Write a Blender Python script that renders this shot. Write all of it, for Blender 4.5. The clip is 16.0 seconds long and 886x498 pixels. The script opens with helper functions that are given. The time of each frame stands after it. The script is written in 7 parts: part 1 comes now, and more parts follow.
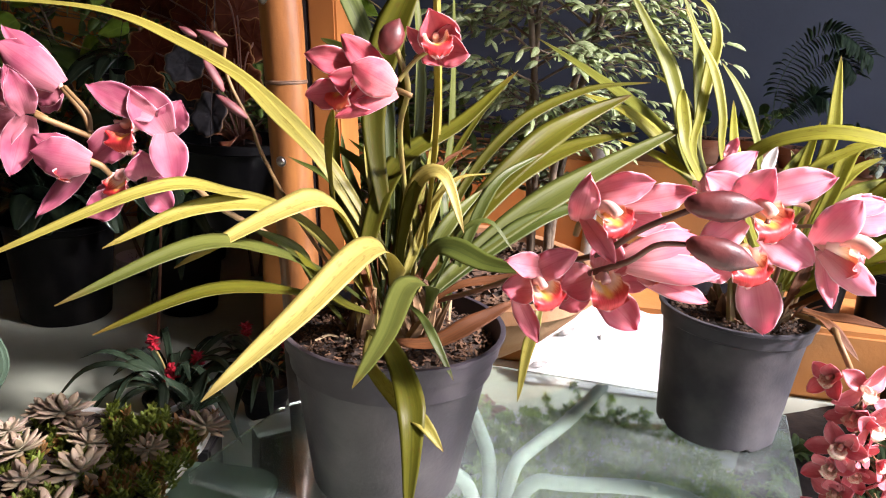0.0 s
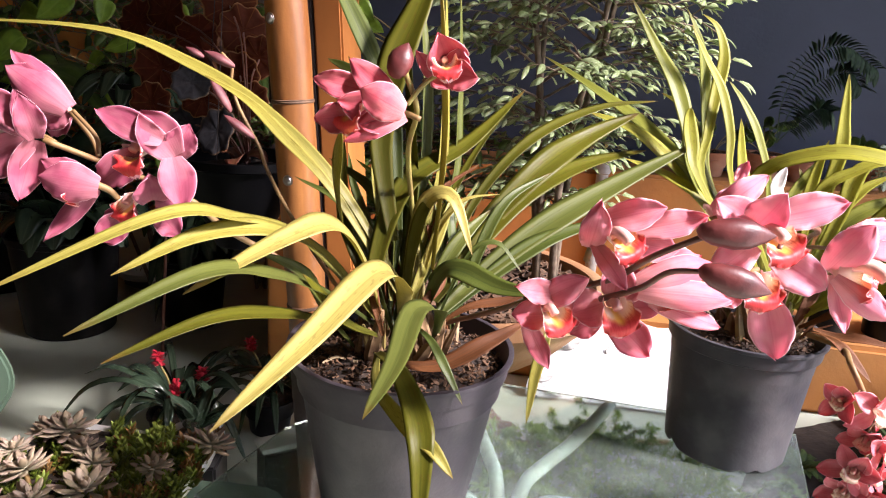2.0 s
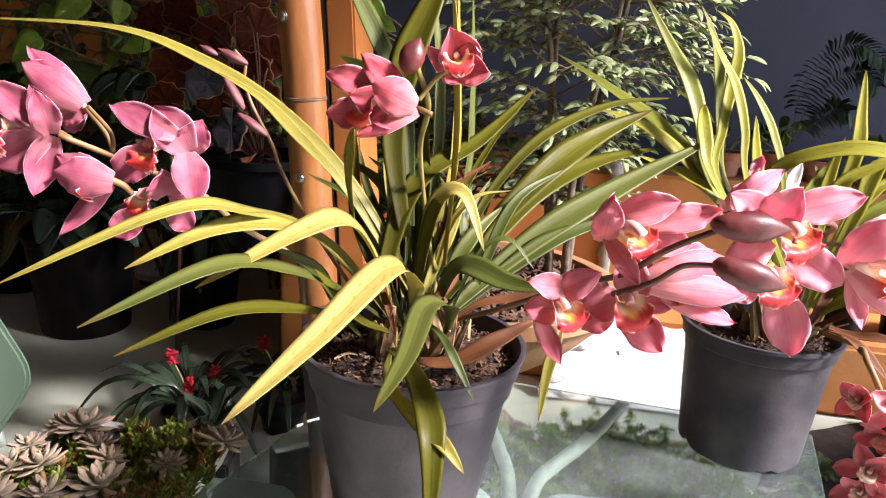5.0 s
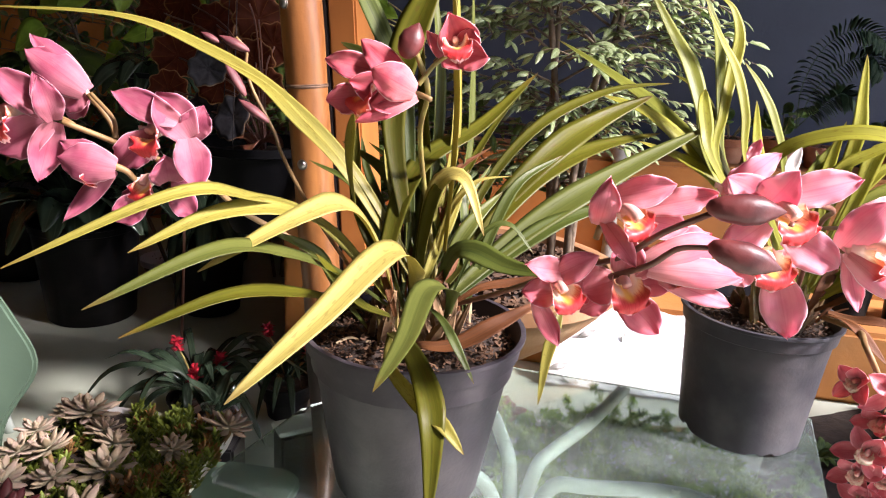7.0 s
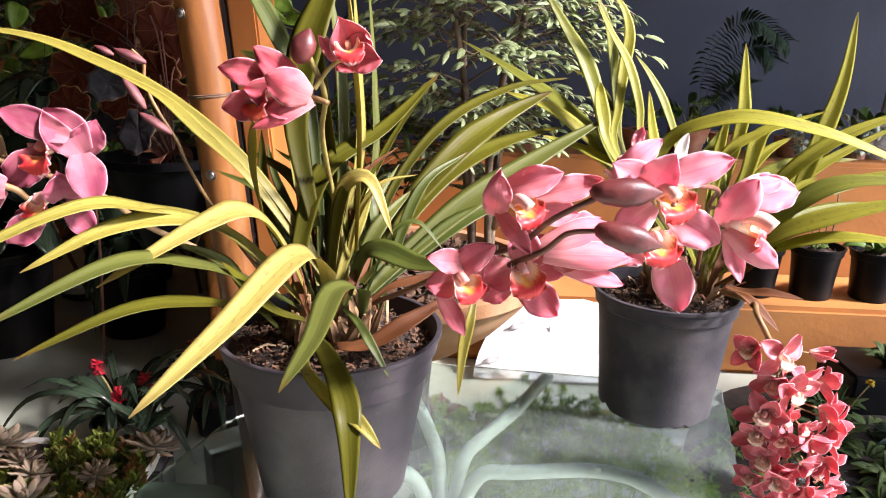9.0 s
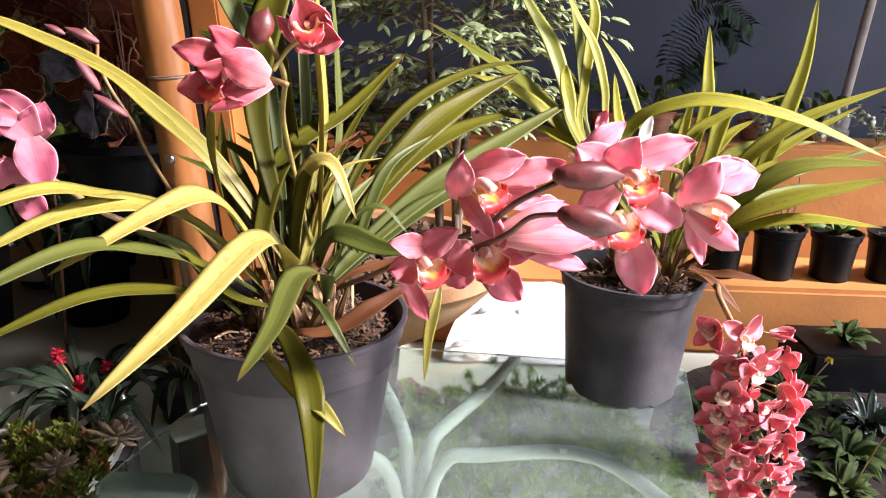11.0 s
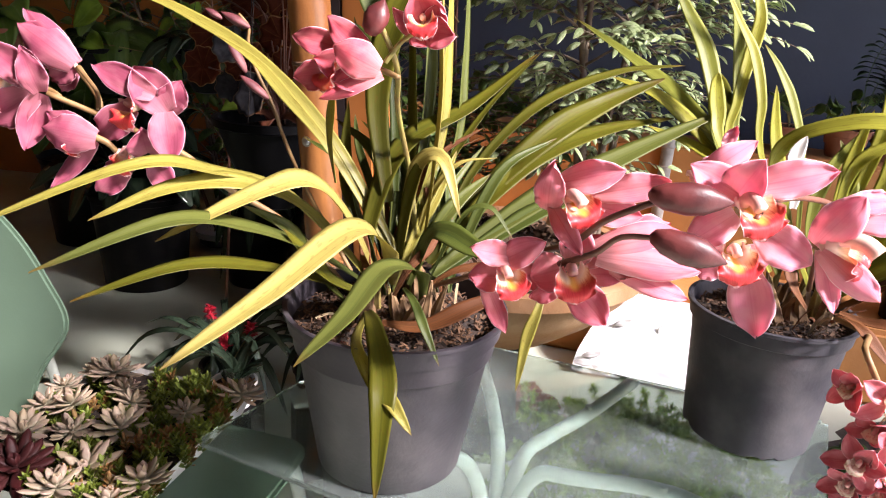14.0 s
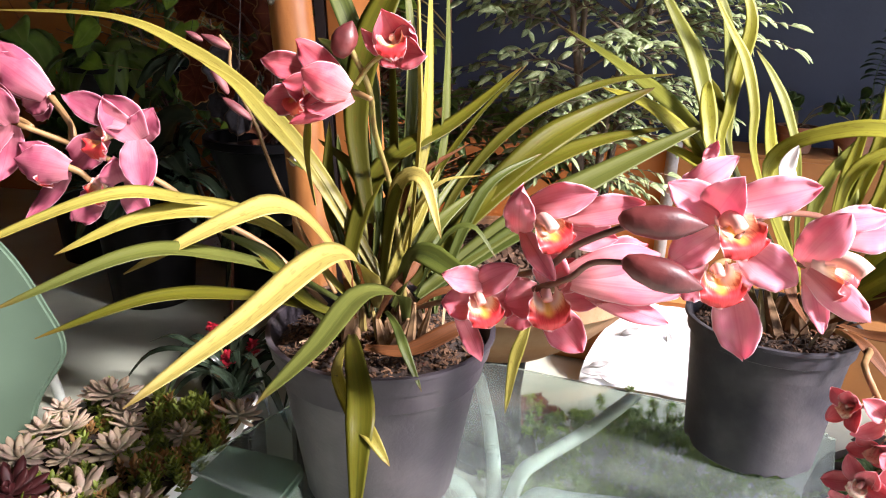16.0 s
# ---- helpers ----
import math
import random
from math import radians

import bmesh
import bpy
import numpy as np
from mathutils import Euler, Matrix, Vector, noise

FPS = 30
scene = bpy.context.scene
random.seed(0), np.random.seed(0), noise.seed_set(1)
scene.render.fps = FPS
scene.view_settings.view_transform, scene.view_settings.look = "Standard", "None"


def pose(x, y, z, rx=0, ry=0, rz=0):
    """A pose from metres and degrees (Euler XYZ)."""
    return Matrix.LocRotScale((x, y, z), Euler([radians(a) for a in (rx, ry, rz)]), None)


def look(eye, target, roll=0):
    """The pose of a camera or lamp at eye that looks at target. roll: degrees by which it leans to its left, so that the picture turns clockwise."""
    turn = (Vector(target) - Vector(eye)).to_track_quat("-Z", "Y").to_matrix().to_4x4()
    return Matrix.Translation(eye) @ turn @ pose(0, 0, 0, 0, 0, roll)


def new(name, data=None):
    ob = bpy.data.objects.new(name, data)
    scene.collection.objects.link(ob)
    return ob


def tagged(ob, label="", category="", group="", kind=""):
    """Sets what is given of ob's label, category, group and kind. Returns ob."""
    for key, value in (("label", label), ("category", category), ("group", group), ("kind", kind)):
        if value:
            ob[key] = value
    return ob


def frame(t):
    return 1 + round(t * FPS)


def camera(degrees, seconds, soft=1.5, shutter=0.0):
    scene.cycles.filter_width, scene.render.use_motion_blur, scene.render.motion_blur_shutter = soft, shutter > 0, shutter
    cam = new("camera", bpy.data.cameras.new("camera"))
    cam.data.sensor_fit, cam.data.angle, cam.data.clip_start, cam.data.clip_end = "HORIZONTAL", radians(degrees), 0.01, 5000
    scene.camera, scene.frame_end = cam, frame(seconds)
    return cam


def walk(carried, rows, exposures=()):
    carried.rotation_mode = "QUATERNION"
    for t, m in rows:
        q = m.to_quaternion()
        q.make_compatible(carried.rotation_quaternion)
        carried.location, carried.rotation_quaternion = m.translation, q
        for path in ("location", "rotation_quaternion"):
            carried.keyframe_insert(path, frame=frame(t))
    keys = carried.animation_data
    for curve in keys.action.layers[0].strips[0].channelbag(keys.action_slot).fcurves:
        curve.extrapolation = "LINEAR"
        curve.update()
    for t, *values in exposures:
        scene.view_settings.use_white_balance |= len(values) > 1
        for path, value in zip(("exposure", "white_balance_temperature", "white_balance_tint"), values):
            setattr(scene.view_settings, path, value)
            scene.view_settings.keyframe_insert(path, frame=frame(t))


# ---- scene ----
cam = camera(65.35, 16.0, soft=1.1)
EXPOSURE = 1.86
# seconds, eye in metres, turn in degrees
PATH = [
    (0, 0.0002, 0.0000, 1.1501, 73.302, -3.941, -0.538),
    (0.5, 0.0027, 0.0065, 1.1485, 73.096, -4.048, -0.012),
    (1, 0.0027, 0.0094, 1.1535, 73.428, -4.105, -0.453),
    (1.5, -0.0046, 0.0115, 1.1568, 73.815, -4.148, -0.110),
    (2, -0.0081, 0.0094, 1.1654, 74.019, -3.828, -0.329),
    (2.5, -0.0070, 0.0023, 1.1624, 74.062, -4.077, -0.120),
    (3, 0.0002, 0.0020, 1.1609, 74.074, -3.644, -0.221),
    (3.5, -0.0039, 0.0052, 1.1599, 73.849, -4.084, 0.600),
    (5.8, -0.0064, 0.0085, 1.1565, 74.258, -3.427, 0.740),
    (6, -0.0053, 0.0058, 1.1582, 74.000, -3.430, 0.799),
    (6.5, -0.0019, 0.0042, 1.1547, 72.851, -3.318, 1.086),
    (7, 0.0001, -0.0006, 1.1542, 73.216, -3.369, 1.040),
    (7.5, 0.0010, -0.0002, 1.1585, 73.434, -3.001, 0.312),
    (8, 0.0143, -0.0009, 1.1649, 74.160, -2.759, -1.362),
    (8.5, 0.0339, -0.0147, 1.1549, 73.704, -1.781, -4.431),
    (9, 0.0362, -0.0217, 1.1536, 73.768, -1.323, -5.071),
    (9.2, 0.0398, -0.0230, 1.1515, 73.877, -1.266, -5.442),
    (11.3, 0.0455, -0.0144, 1.1531, 72.294, -1.656, -7.530),
    (11.5, 0.0455, -0.0140, 1.1512, 72.260, -2.038, -6.889),
    (12, 0.0572, -0.0088, 1.1508, 71.971, -1.833, -6.627),
    (12.5, 0.0704, -0.0090, 1.1563, 72.176, -2.961, -4.498),
    (13, 0.0895, -0.0057, 1.1575, 71.625, -3.637, 0.247),
    (13.5, 0.1118, 0.0030, 1.1561, 71.373, -4.105, 4.346),
    (14, 0.1292, 0.0146, 1.1592, 71.318, -3.749, 7.400),
    (14.5, 0.1403, 0.0206, 1.1637, 71.500, -3.523, 8.586),
    (15, 0.1561, 0.0275, 1.1706, 71.622, -2.600, 8.326),
    (15.5, 0.1620, 0.0362, 1.1749, 71.900, -2.124, 8.533),
    (16, 0.1703, 0.0467, 1.1760, 71.671, -2.067, 8.260),
]
walk(cam, [(t, pose(*p)) for t, *p in PATH], [(0.0, EXPOSURE, 6350, 23)])
# ---- walk end ----
# ---- light ----
world = bpy.data.worlds.new("sky")
scene.world = world
world.use_nodes = True
wn = world.node_tree.nodes
sky = wn.new("ShaderNodeTexSky")
sky.sky_type, sky.sun_disc = "NISHITA", False
SUN_EL, SUN_AZ = radians(40), radians(114)
sky.sun_elevation, sky.sun_rotation = SUN_EL, SUN_AZ
wn["Background"].inputs["Strength"].default_value = 0.15
world.node_tree.links.new(sky.outputs[0], wn["Background"].inputs["Color"])
sun = new("sun", bpy.data.lights.new("sun", "SUN"))
sun.data.energy, sun.data.angle, sun.data.color = 4.4, radians(8.0), (1.0, 0.945, 0.88)
SUN_DIR = Vector((math.sin(SUN_AZ) * math.cos(SUN_EL), math.cos(SUN_AZ) * math.cos(SUN_EL), math.sin(SUN_EL)))
sun.matrix_world = look(SUN_DIR * 20, (0, 0, 0))


# ---- materials ----
def material(name, colour, rough=0.6, metal=0.0, colour2=None, scale=20.0, detail=4.0, bump=0.0, bump_scale=80.0,
             stain=None, stain_scale=3.0, stain_amount=0.5, subsurface=0.0, coat=0.0, spec=0.5, vary=0.0, stretch=1.0):
    """A surface with grain between two colours, stains at a larger scale and fine relief."""
    m = bpy.data.materials.new(name)
    m.use_nodes = True
    n, l = m.node_tree.nodes, m.node_tree.links
    b = n["Principled BSDF"]
    b.inputs["Roughness"].default_value = rough
    b.inputs["Metallic"].default_value = metal
    b.inputs["Coat Weight"].default_value = coat
    b.inputs["Specular IOR Level"].default_value = spec
    tc = n.new("ShaderNodeTexCoord")
    place = n.new("ShaderNodeMapping")
    place.inputs["Scale"].default_value = (1, 1, 1 / stretch)
    l.new(tc.outputs["Object"], place.inputs["Vector"])
    nz = n.new("ShaderNodeTexNoise")
    nz.inputs["Scale"].default_value, nz.inputs["Detail"].default_value = scale, detail
    l.new(place.outputs["Vector"], nz.inputs["Vector"])
    ramp = n.new("ShaderNodeValToRGB")
    c2 = colour2 or tuple(c * 0.75 for c in colour)
    ramp.color_ramp.elements[0].position, ramp.color_ramp.elements[1].position = 0.32, 0.68
    ramp.color_ramp.elements[0].color, ramp.color_ramp.elements[1].color = (*c2, 1), (*colour, 1)
    l.new(nz.outputs["Fac"], ramp.inputs["Fac"])
    out = ramp.outputs["Color"]
    if stain:
        sn = n.new("ShaderNodeTexNoise")
        sn.inputs["Scale"].default_value, sn.inputs["Detail"].default_value = stain_scale, 5
        l.new(place.outputs["Vector"], sn.inputs["Vector"])
        sr = n.new("ShaderNodeValToRGB")
        sr.color_ramp.elements[0].position, sr.color_ramp.elements[1].position = 0.45, 0.7
        sr.color_ramp.elements[0].color = (0, 0, 0, 1)
        sr.color_ramp.elements[1].color = (stain_amount,) * 3 + (1,)
        l.new(sn.outputs["Fac"], sr.inputs["Fac"])
        mx = n.new("ShaderNodeMixRGB")
        mx.inputs["Color2"].default_value = (*stain, 1)
        l.new(sr.outputs["Color"], mx.inputs["Fac"])
        l.new(out, mx.inputs["Color1"])
        out = mx.outputs["Color"]
    if vary:
        oi = n.new("ShaderNodeObjectInfo")
        hs = n.new("ShaderNodeHueSaturation")
        mr = n.new("ShaderNodeMapRange")
        mr.inputs["To Min"].default_value, mr.inputs["To Max"].default_value = 1 - vary, 1 + vary
        l.new(oi.outputs["Random"], mr.inputs["Value"])
        l.new(mr.outputs["Result"], hs.inputs["Value"])
        l.new(out, hs.inputs["Color"])
        out = hs.outputs["Color"]
    l.new(out, b.inputs["Base Color"])
    if subsurface:
        b.inputs["Subsurface Weight"].default_value = subsurface
        b.inputs["Subsurface Scale"].default_value = 0.004
    if bump:
        bz = n.new("ShaderNodeTexNoise")
        bz.inputs["Scale"].default_value, bz.inputs["Detail"].default_value = bump_scale, 6
        l.new(tc.outputs["Object"], bz.inputs["Vector"])
        bp = n.new("ShaderNodeBump")
        bp.inputs["Strength"].default_value, bp.inputs["Distance"].default_value = bump, 0.004
        l.new(bz.outputs["Fac"], bp.inputs["Height"])
        l.new(bp.outputs["Normal"], b.inputs["Normal"])
    return m


def uv_material(name, build, rough=0.45, translucent=0.0, trans_colour=(0.5, 0.5, 0.1), coat=0.0, bump=0.0, spec=0.4):
    """A leaf or petal surface; build() gives the colour from u (across) and v (along)."""
    m = bpy.data.materials.new(name)
    m.use_nodes = True
    n, l = m.node_tree.nodes, m.node_tree.links
    b = n["Principled BSDF"]
    b.inputs["Roughness"].default_value = rough
    b.inputs["Coat Weight"].default_value = coat
    b.inputs["Specular IOR Level"].default_value = spec
    uv = n.new("ShaderNodeUVMap")
    uv.uv_map = "UVMap"
    sep = n.new("ShaderNodeSeparateXYZ")
    l.new(uv.outputs["UV"], sep.inputs[0])
    info = n.new("ShaderNodeObjectInfo")

    def math_node(op, a, c=0.0, d=0.0):
        k = n.new("ShaderNodeMath")
        k.operation = op
        for i, v in enumerate((a, c, d)):
            if isinstance(v, (int, float)):
                k.inputs[i].default_value = v
            else:
                l.new(v, k.inputs[i])
        return k.outputs[0]

    def ramp(fac, *stops):
        r = n.new("ShaderNodeValToRGB")
        e = r.color_ramp.elements
        while len(e) < len(stops):
            e.new(0.5)
        for k, (p, c) in zip(e, stops):
            k.position, k.color = p, (*c, 1)
        l.new(fac, r.inputs["Fac"])
        return r.outputs["Color"]

    def mix(fac, a, c, mode="MIX"):
        k = n.new("ShaderNodeMixRGB")
        k.blend_type = mode
        for key, v in (("Fac", fac), ("Color1", a), ("Color2", c)):
            if isinstance(v, (int, float)):
                k.inputs[key].default_value = v
            elif isinstance(v, tuple):
                k.inputs[key].default_value = (*v, 1)
            else:
                l.new(v, k.inputs[key])
        return k.outputs["Color"]

    def streaks(su, sv, detail=3.0, rnd=True):
        mp = n.new("ShaderNodeCombineXYZ")
        l.new(math_node("MULTIPLY", sep.outputs[0], su), mp.inputs[0])
        l.new(math_node("MULTIPLY", sep.outputs[1], sv), mp.inputs[1])
        if rnd:
            l.new(math_node("MULTIPLY", info.outputs["Random"], 37.0), mp.inputs[2])
        z = n.new("ShaderNodeTexNoise")
        z.inputs["Scale"].default_value, z.inputs["Detail"].default_value = 1.0, detail
        l.new(mp.outputs[0], z.inputs["Vector"])
        return z.outputs["Fac"]

    colour = build(sep.outputs[0], sep.outputs[1], math_node, ramp, mix, streaks, info.outputs["Random"])
    l.new(colour, b.inputs["Base Color"])
    if bump:
        bp = n.new("ShaderNodeBump")
        bp.inputs["Strength"].default_value, bp.inputs["Distance"].default_value = bump, 0.001
        l.new(streaks(30.0, 3.0), bp.inputs["Height"])
        l.new(bp.outputs["Normal"], b.inputs["Normal"])
    if translucent:
        tr = n.new("ShaderNodeBsdfTranslucent")
        l.new(mix(0.5, colour, trans_colour), tr.inputs["Color"])
        ms = n.new("ShaderNodeMixShader")
        ms.inputs["Fac"].default_value = translucent
        l.new(b.outputs[0], ms.inputs[1])
        l.new(tr.outputs[0], ms.inputs[2])
        l.new(ms.outputs[0], n["Material Output"].inputs["Surface"])
    return m


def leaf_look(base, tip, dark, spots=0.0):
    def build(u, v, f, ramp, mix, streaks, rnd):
        # Darker foot: shade inside the clump put into colour, besides the leaf's own yellowing.
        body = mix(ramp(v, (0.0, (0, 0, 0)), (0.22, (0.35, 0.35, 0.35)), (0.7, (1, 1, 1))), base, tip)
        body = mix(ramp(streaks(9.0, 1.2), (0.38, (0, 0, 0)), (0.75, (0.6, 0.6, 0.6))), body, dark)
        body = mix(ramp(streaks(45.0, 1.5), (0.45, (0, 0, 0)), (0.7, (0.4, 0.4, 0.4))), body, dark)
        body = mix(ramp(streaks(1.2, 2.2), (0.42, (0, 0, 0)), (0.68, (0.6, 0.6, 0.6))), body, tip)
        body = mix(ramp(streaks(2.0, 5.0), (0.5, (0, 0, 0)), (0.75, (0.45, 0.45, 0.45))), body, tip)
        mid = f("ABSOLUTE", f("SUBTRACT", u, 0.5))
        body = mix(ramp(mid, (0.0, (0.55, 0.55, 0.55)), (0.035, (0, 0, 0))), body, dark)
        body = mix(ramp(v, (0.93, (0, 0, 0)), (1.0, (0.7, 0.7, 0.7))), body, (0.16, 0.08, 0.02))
        if spots:
            body = mix(ramp(streaks(9.0, 34.0, 1.0), (0.63, (0, 0, 0)), (0.68, (spots * 0.9,) * 3)), body, (0.10, 0.05, 0.01))
        return body
    return build


def petal_look(inner, outer, vein, margin):
    def build(u, v, f, ramp, mix, streaks, rnd):
        body = mix(ramp(v, (0.0, (1, 1, 1)), (0.5, (0, 0, 0))), outer, inner)
        body = mix(ramp(streaks(22.0, 0.8, 2.0), (0.42, (0, 0, 0)), (0.78, (0.34, 0.34, 0.34))), body, vein)
        body = mix(ramp(streaks(3.0, 3.0), (0.42, (0, 0, 0)), (0.72, (0.5, 0.5, 0.5))), body, inner)
        mid = f("ABSOLUTE", f("SUBTRACT", u, 0.5))
        body = mix(ramp(mid, (0.0, (0.35, 0.35, 0.35)), (0.03, (0, 0, 0))), body, vein)
        body = mix(ramp(mid, (0.470, (0, 0, 0)), (0.488, (0.95, 0.95, 0.95))), body, margin)
        return body
    return build


def lip_look(u, v, f, ramp, mix, streaks, rnd):
    mid = f("ABSOLUTE", f("SUBTRACT", u, 0.5))
    body = ramp(v, (0.0, (0.84, 0.56, 0.52)), (0.22, (0.94, 0.82, 0.76)), (0.38, (0.93, 0.70, 0.46)), (0.47, (0.82, 0.26, 0.13)), (0.56, (0.66, 0.045, 0.05)))
    lines = f("MULTIPLY", ramp(streaks(46.0, 2.5, 1.0), (0.50, (0, 0, 0)), (0.56, (0.7, 0.7, 0.7))), ramp(v, (0.30, (0, 0, 0)), (0.5, (1, 1, 1))))
    body = mix(lines, body, (0.56, 0.02, 0.03))
    body = mix(f("MULTIPLY", ramp(mid, (0.03, (0.85, 0.85, 0.85)), (0.12, (0, 0, 0))), ramp(v, (0.46, (1, 1, 1)), (0.66, (0, 0, 0)))), body, (0.93, 0.58, 0.08))
    body = mix(ramp(mid, (0.450, (0, 0, 0)), (0.480, (0.9, 0.9, 0.9))), body, (0.90, 0.55, 0.58))
    return mix(ramp(v, (0.945, (0, 0, 0)), (0.97, (0.9, 0.9, 0.9))), body, (0.90, 0.55, 0.58))


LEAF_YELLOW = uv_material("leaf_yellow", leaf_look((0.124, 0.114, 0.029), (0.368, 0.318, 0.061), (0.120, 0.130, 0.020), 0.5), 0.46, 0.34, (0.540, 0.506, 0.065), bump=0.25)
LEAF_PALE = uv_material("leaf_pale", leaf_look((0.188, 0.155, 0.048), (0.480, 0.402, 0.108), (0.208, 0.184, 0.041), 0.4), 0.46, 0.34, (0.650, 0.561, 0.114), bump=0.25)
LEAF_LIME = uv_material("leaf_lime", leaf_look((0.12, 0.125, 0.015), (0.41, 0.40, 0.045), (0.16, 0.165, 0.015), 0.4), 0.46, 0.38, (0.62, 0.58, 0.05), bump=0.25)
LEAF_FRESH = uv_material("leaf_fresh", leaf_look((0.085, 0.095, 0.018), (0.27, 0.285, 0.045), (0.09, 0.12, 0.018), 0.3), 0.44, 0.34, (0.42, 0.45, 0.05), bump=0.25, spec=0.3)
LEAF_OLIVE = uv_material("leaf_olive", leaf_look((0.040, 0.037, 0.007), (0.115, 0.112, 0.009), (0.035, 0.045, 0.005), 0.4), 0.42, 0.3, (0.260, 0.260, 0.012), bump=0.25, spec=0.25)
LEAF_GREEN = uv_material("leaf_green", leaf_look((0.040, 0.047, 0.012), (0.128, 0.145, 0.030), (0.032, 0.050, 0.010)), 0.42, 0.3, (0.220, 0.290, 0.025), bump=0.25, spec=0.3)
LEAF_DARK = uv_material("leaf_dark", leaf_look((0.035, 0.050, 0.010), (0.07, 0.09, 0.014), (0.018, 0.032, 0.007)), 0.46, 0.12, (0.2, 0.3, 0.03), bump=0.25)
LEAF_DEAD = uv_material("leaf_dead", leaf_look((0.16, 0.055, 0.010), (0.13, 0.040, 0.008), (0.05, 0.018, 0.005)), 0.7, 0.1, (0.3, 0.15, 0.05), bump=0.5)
PETALS = {
    "MAUVE": uv_material("petal_mauve", petal_look((0.54, 0.21, 0.25), (0.36, 0.080, 0.135), (0.23, 0.034, 0.07), (0.72, 0.42, 0.50)), 0.6, 0.35, (0.66, 0.15, 0.24), bump=0.3, spec=0.22),
    "ROSE": uv_material("petal_rose", petal_look((0.76, 0.30, 0.30), (0.62, 0.115, 0.155), (0.42, 0.035, 0.06), (0.90, 0.62, 0.66)), 0.6, 0.35, (0.66, 0.10, 0.14), bump=0.3, spec=0.22),
    "SALMON": uv_material("petal_salmon", petal_look((0.88, 0.45, 0.45), (0.77, 0.23, 0.30), (0.54, 0.08, 0.12), (0.95, 0.72, 0.76)), 0.6, 0.4, (0.85, 0.17, 0.22), bump=0.3, spec=0.22),
    "PINK": uv_material("petal_pink", petal_look((0.94, 0.61, 0.62), (0.85, 0.35, 0.46), (0.64, 0.14, 0.22), (0.97, 0.84, 0.87)), 0.6, 0.45, (0.95, 0.34, 0.42), bump=0.3, spec=0.22),
    "DEEP": uv_material("petal_deep", petal_look((0.85, 0.42, 0.43), (0.72, 0.185, 0.23), (0.50, 0.07, 0.10), (0.92, 0.58, 0.62)), 0.6, 0.3, (0.9, 0.14, 0.15), bump=0.3, spec=0.22),
}
LIP = uv_material("lip_orange_red", lip_look, 0.4, 0.15, (0.95, 0.4, 0.1))
LIP_WHITE = uv_material("lip_white", lambda u, v, f, ramp, mix, streaks, rnd: mix(ramp(streaks(9.0, 9.0, 1.0), (0.55, (0, 0, 0)), (0.62, (0.6, 0.6, 0.6))), (0.85, 0.66, 0.52), (0.6, 0.12, 0.1)), 0.5, 0.2, (0.9, 0.7, 0.5))
COLUMN = material("column_cream", (0.80, 0.52, 0.40), 0.55, colour2=(0.70, 0.34, 0.32), scale=70)
BUD = material("bud_maroon", (0.13, 0.026, 0.026), 0.45, colour2=(0.06, 0.012, 0.013), scale=40, bump=0.2, bump_scale=120, stain=(0.22, 0.05, 0.045), stain_scale=14, stain_amount=0.5)
BUD_PINK = material("bud_rose", (0.12, 0.026, 0.030), 0.6, colour2=(0.085, 0.02, 0.025), scale=40, bump=0.2, bump_scale=120, stain=(0.32, 0.13, 0.12), stain_scale=20, stain_amount=0.5)
STEM_TAN = material("stem_tan", (0.27, 0.165, 0.065), 0.55, colour2=(0.17, 0.095, 0.035), scale=30, bump=0.2)
STEM_GREEN = material("stem_green", (0.30, 0.27, 0.07), 0.5, colour2=(0.20, 0.13, 0.05), scale=30, bump=0.2)
STEM_DARK = material("stem_dark", (0.20, 0.075, 0.05), 0.5, colour2=(0.12, 0.05, 0.03), scale=30, bump=0.2)
POT_GREY = material("pot_grey_plastic", (0.046, 0.040, 0.048), 0.5, spec=0.25, colour2=(0.030, 0.025, 0.031), scale=8, bump=0.12, bump_scale=160, stain=(0.14, 0.125, 0.125), stain_scale=11, stain_amount=0.35)
# Lighter copy of the grey; the second pot's stronger sunlight is put into it.
POT_LIGHTER = material("pot_lighter_plastic", (0.052, 0.051, 0.058), 0.5, spec=0.2, colour2=(0.030, 0.028, 0.035), scale=7, bump=0.12, bump_scale=160, stain=(0.16, 0.15, 0.15), stain_scale=11, stain_amount=0.35)
BLACK_BOWL = material("bowl_black_plastic", (0.0025, 0.0025, 0.003), 0.5, colour2=(0.0015, 0.0015, 0.002), scale=12, bump=0.1, spec=0.06)
STRAW = material("dry_straw", (0.45, 0.36, 0.22), 0.8, colour2=(0.30, 0.22, 0.12), scale=60, bump=0.3)
POT_BLACK = material("pot_black_plastic", (0.005, 0.005, 0.0055), 0.45, colour2=(0.003, 0.003, 0.0035), scale=12, bump=0.1, stain=(0.03, 0.027, 0.025), stain_scale=9, stain_amount=0.3, spec=0.15)
TERRACOTTA = material("terracotta", (0.36, 0.13, 0.06), 0.8, colour2=(0.26, 0.09, 0.045), scale=15, bump=0.3, stain=(0.4, 0.3, 0.22), stain_scale=8, stain_amount=0.4)
SOIL = material("potting_soil", (0.045, 0.027, 0.018), 0.95, colour2=(0.012, 0.008, 0.006), scale=70, bump=1.0, bump_scale=150)
CHIP = material("bark_chip", (0.13, 0.068, 0.034), 0.9, colour2=(0.035, 0.018, 0.010), scale=50, bump=0.5, vary=0.5)
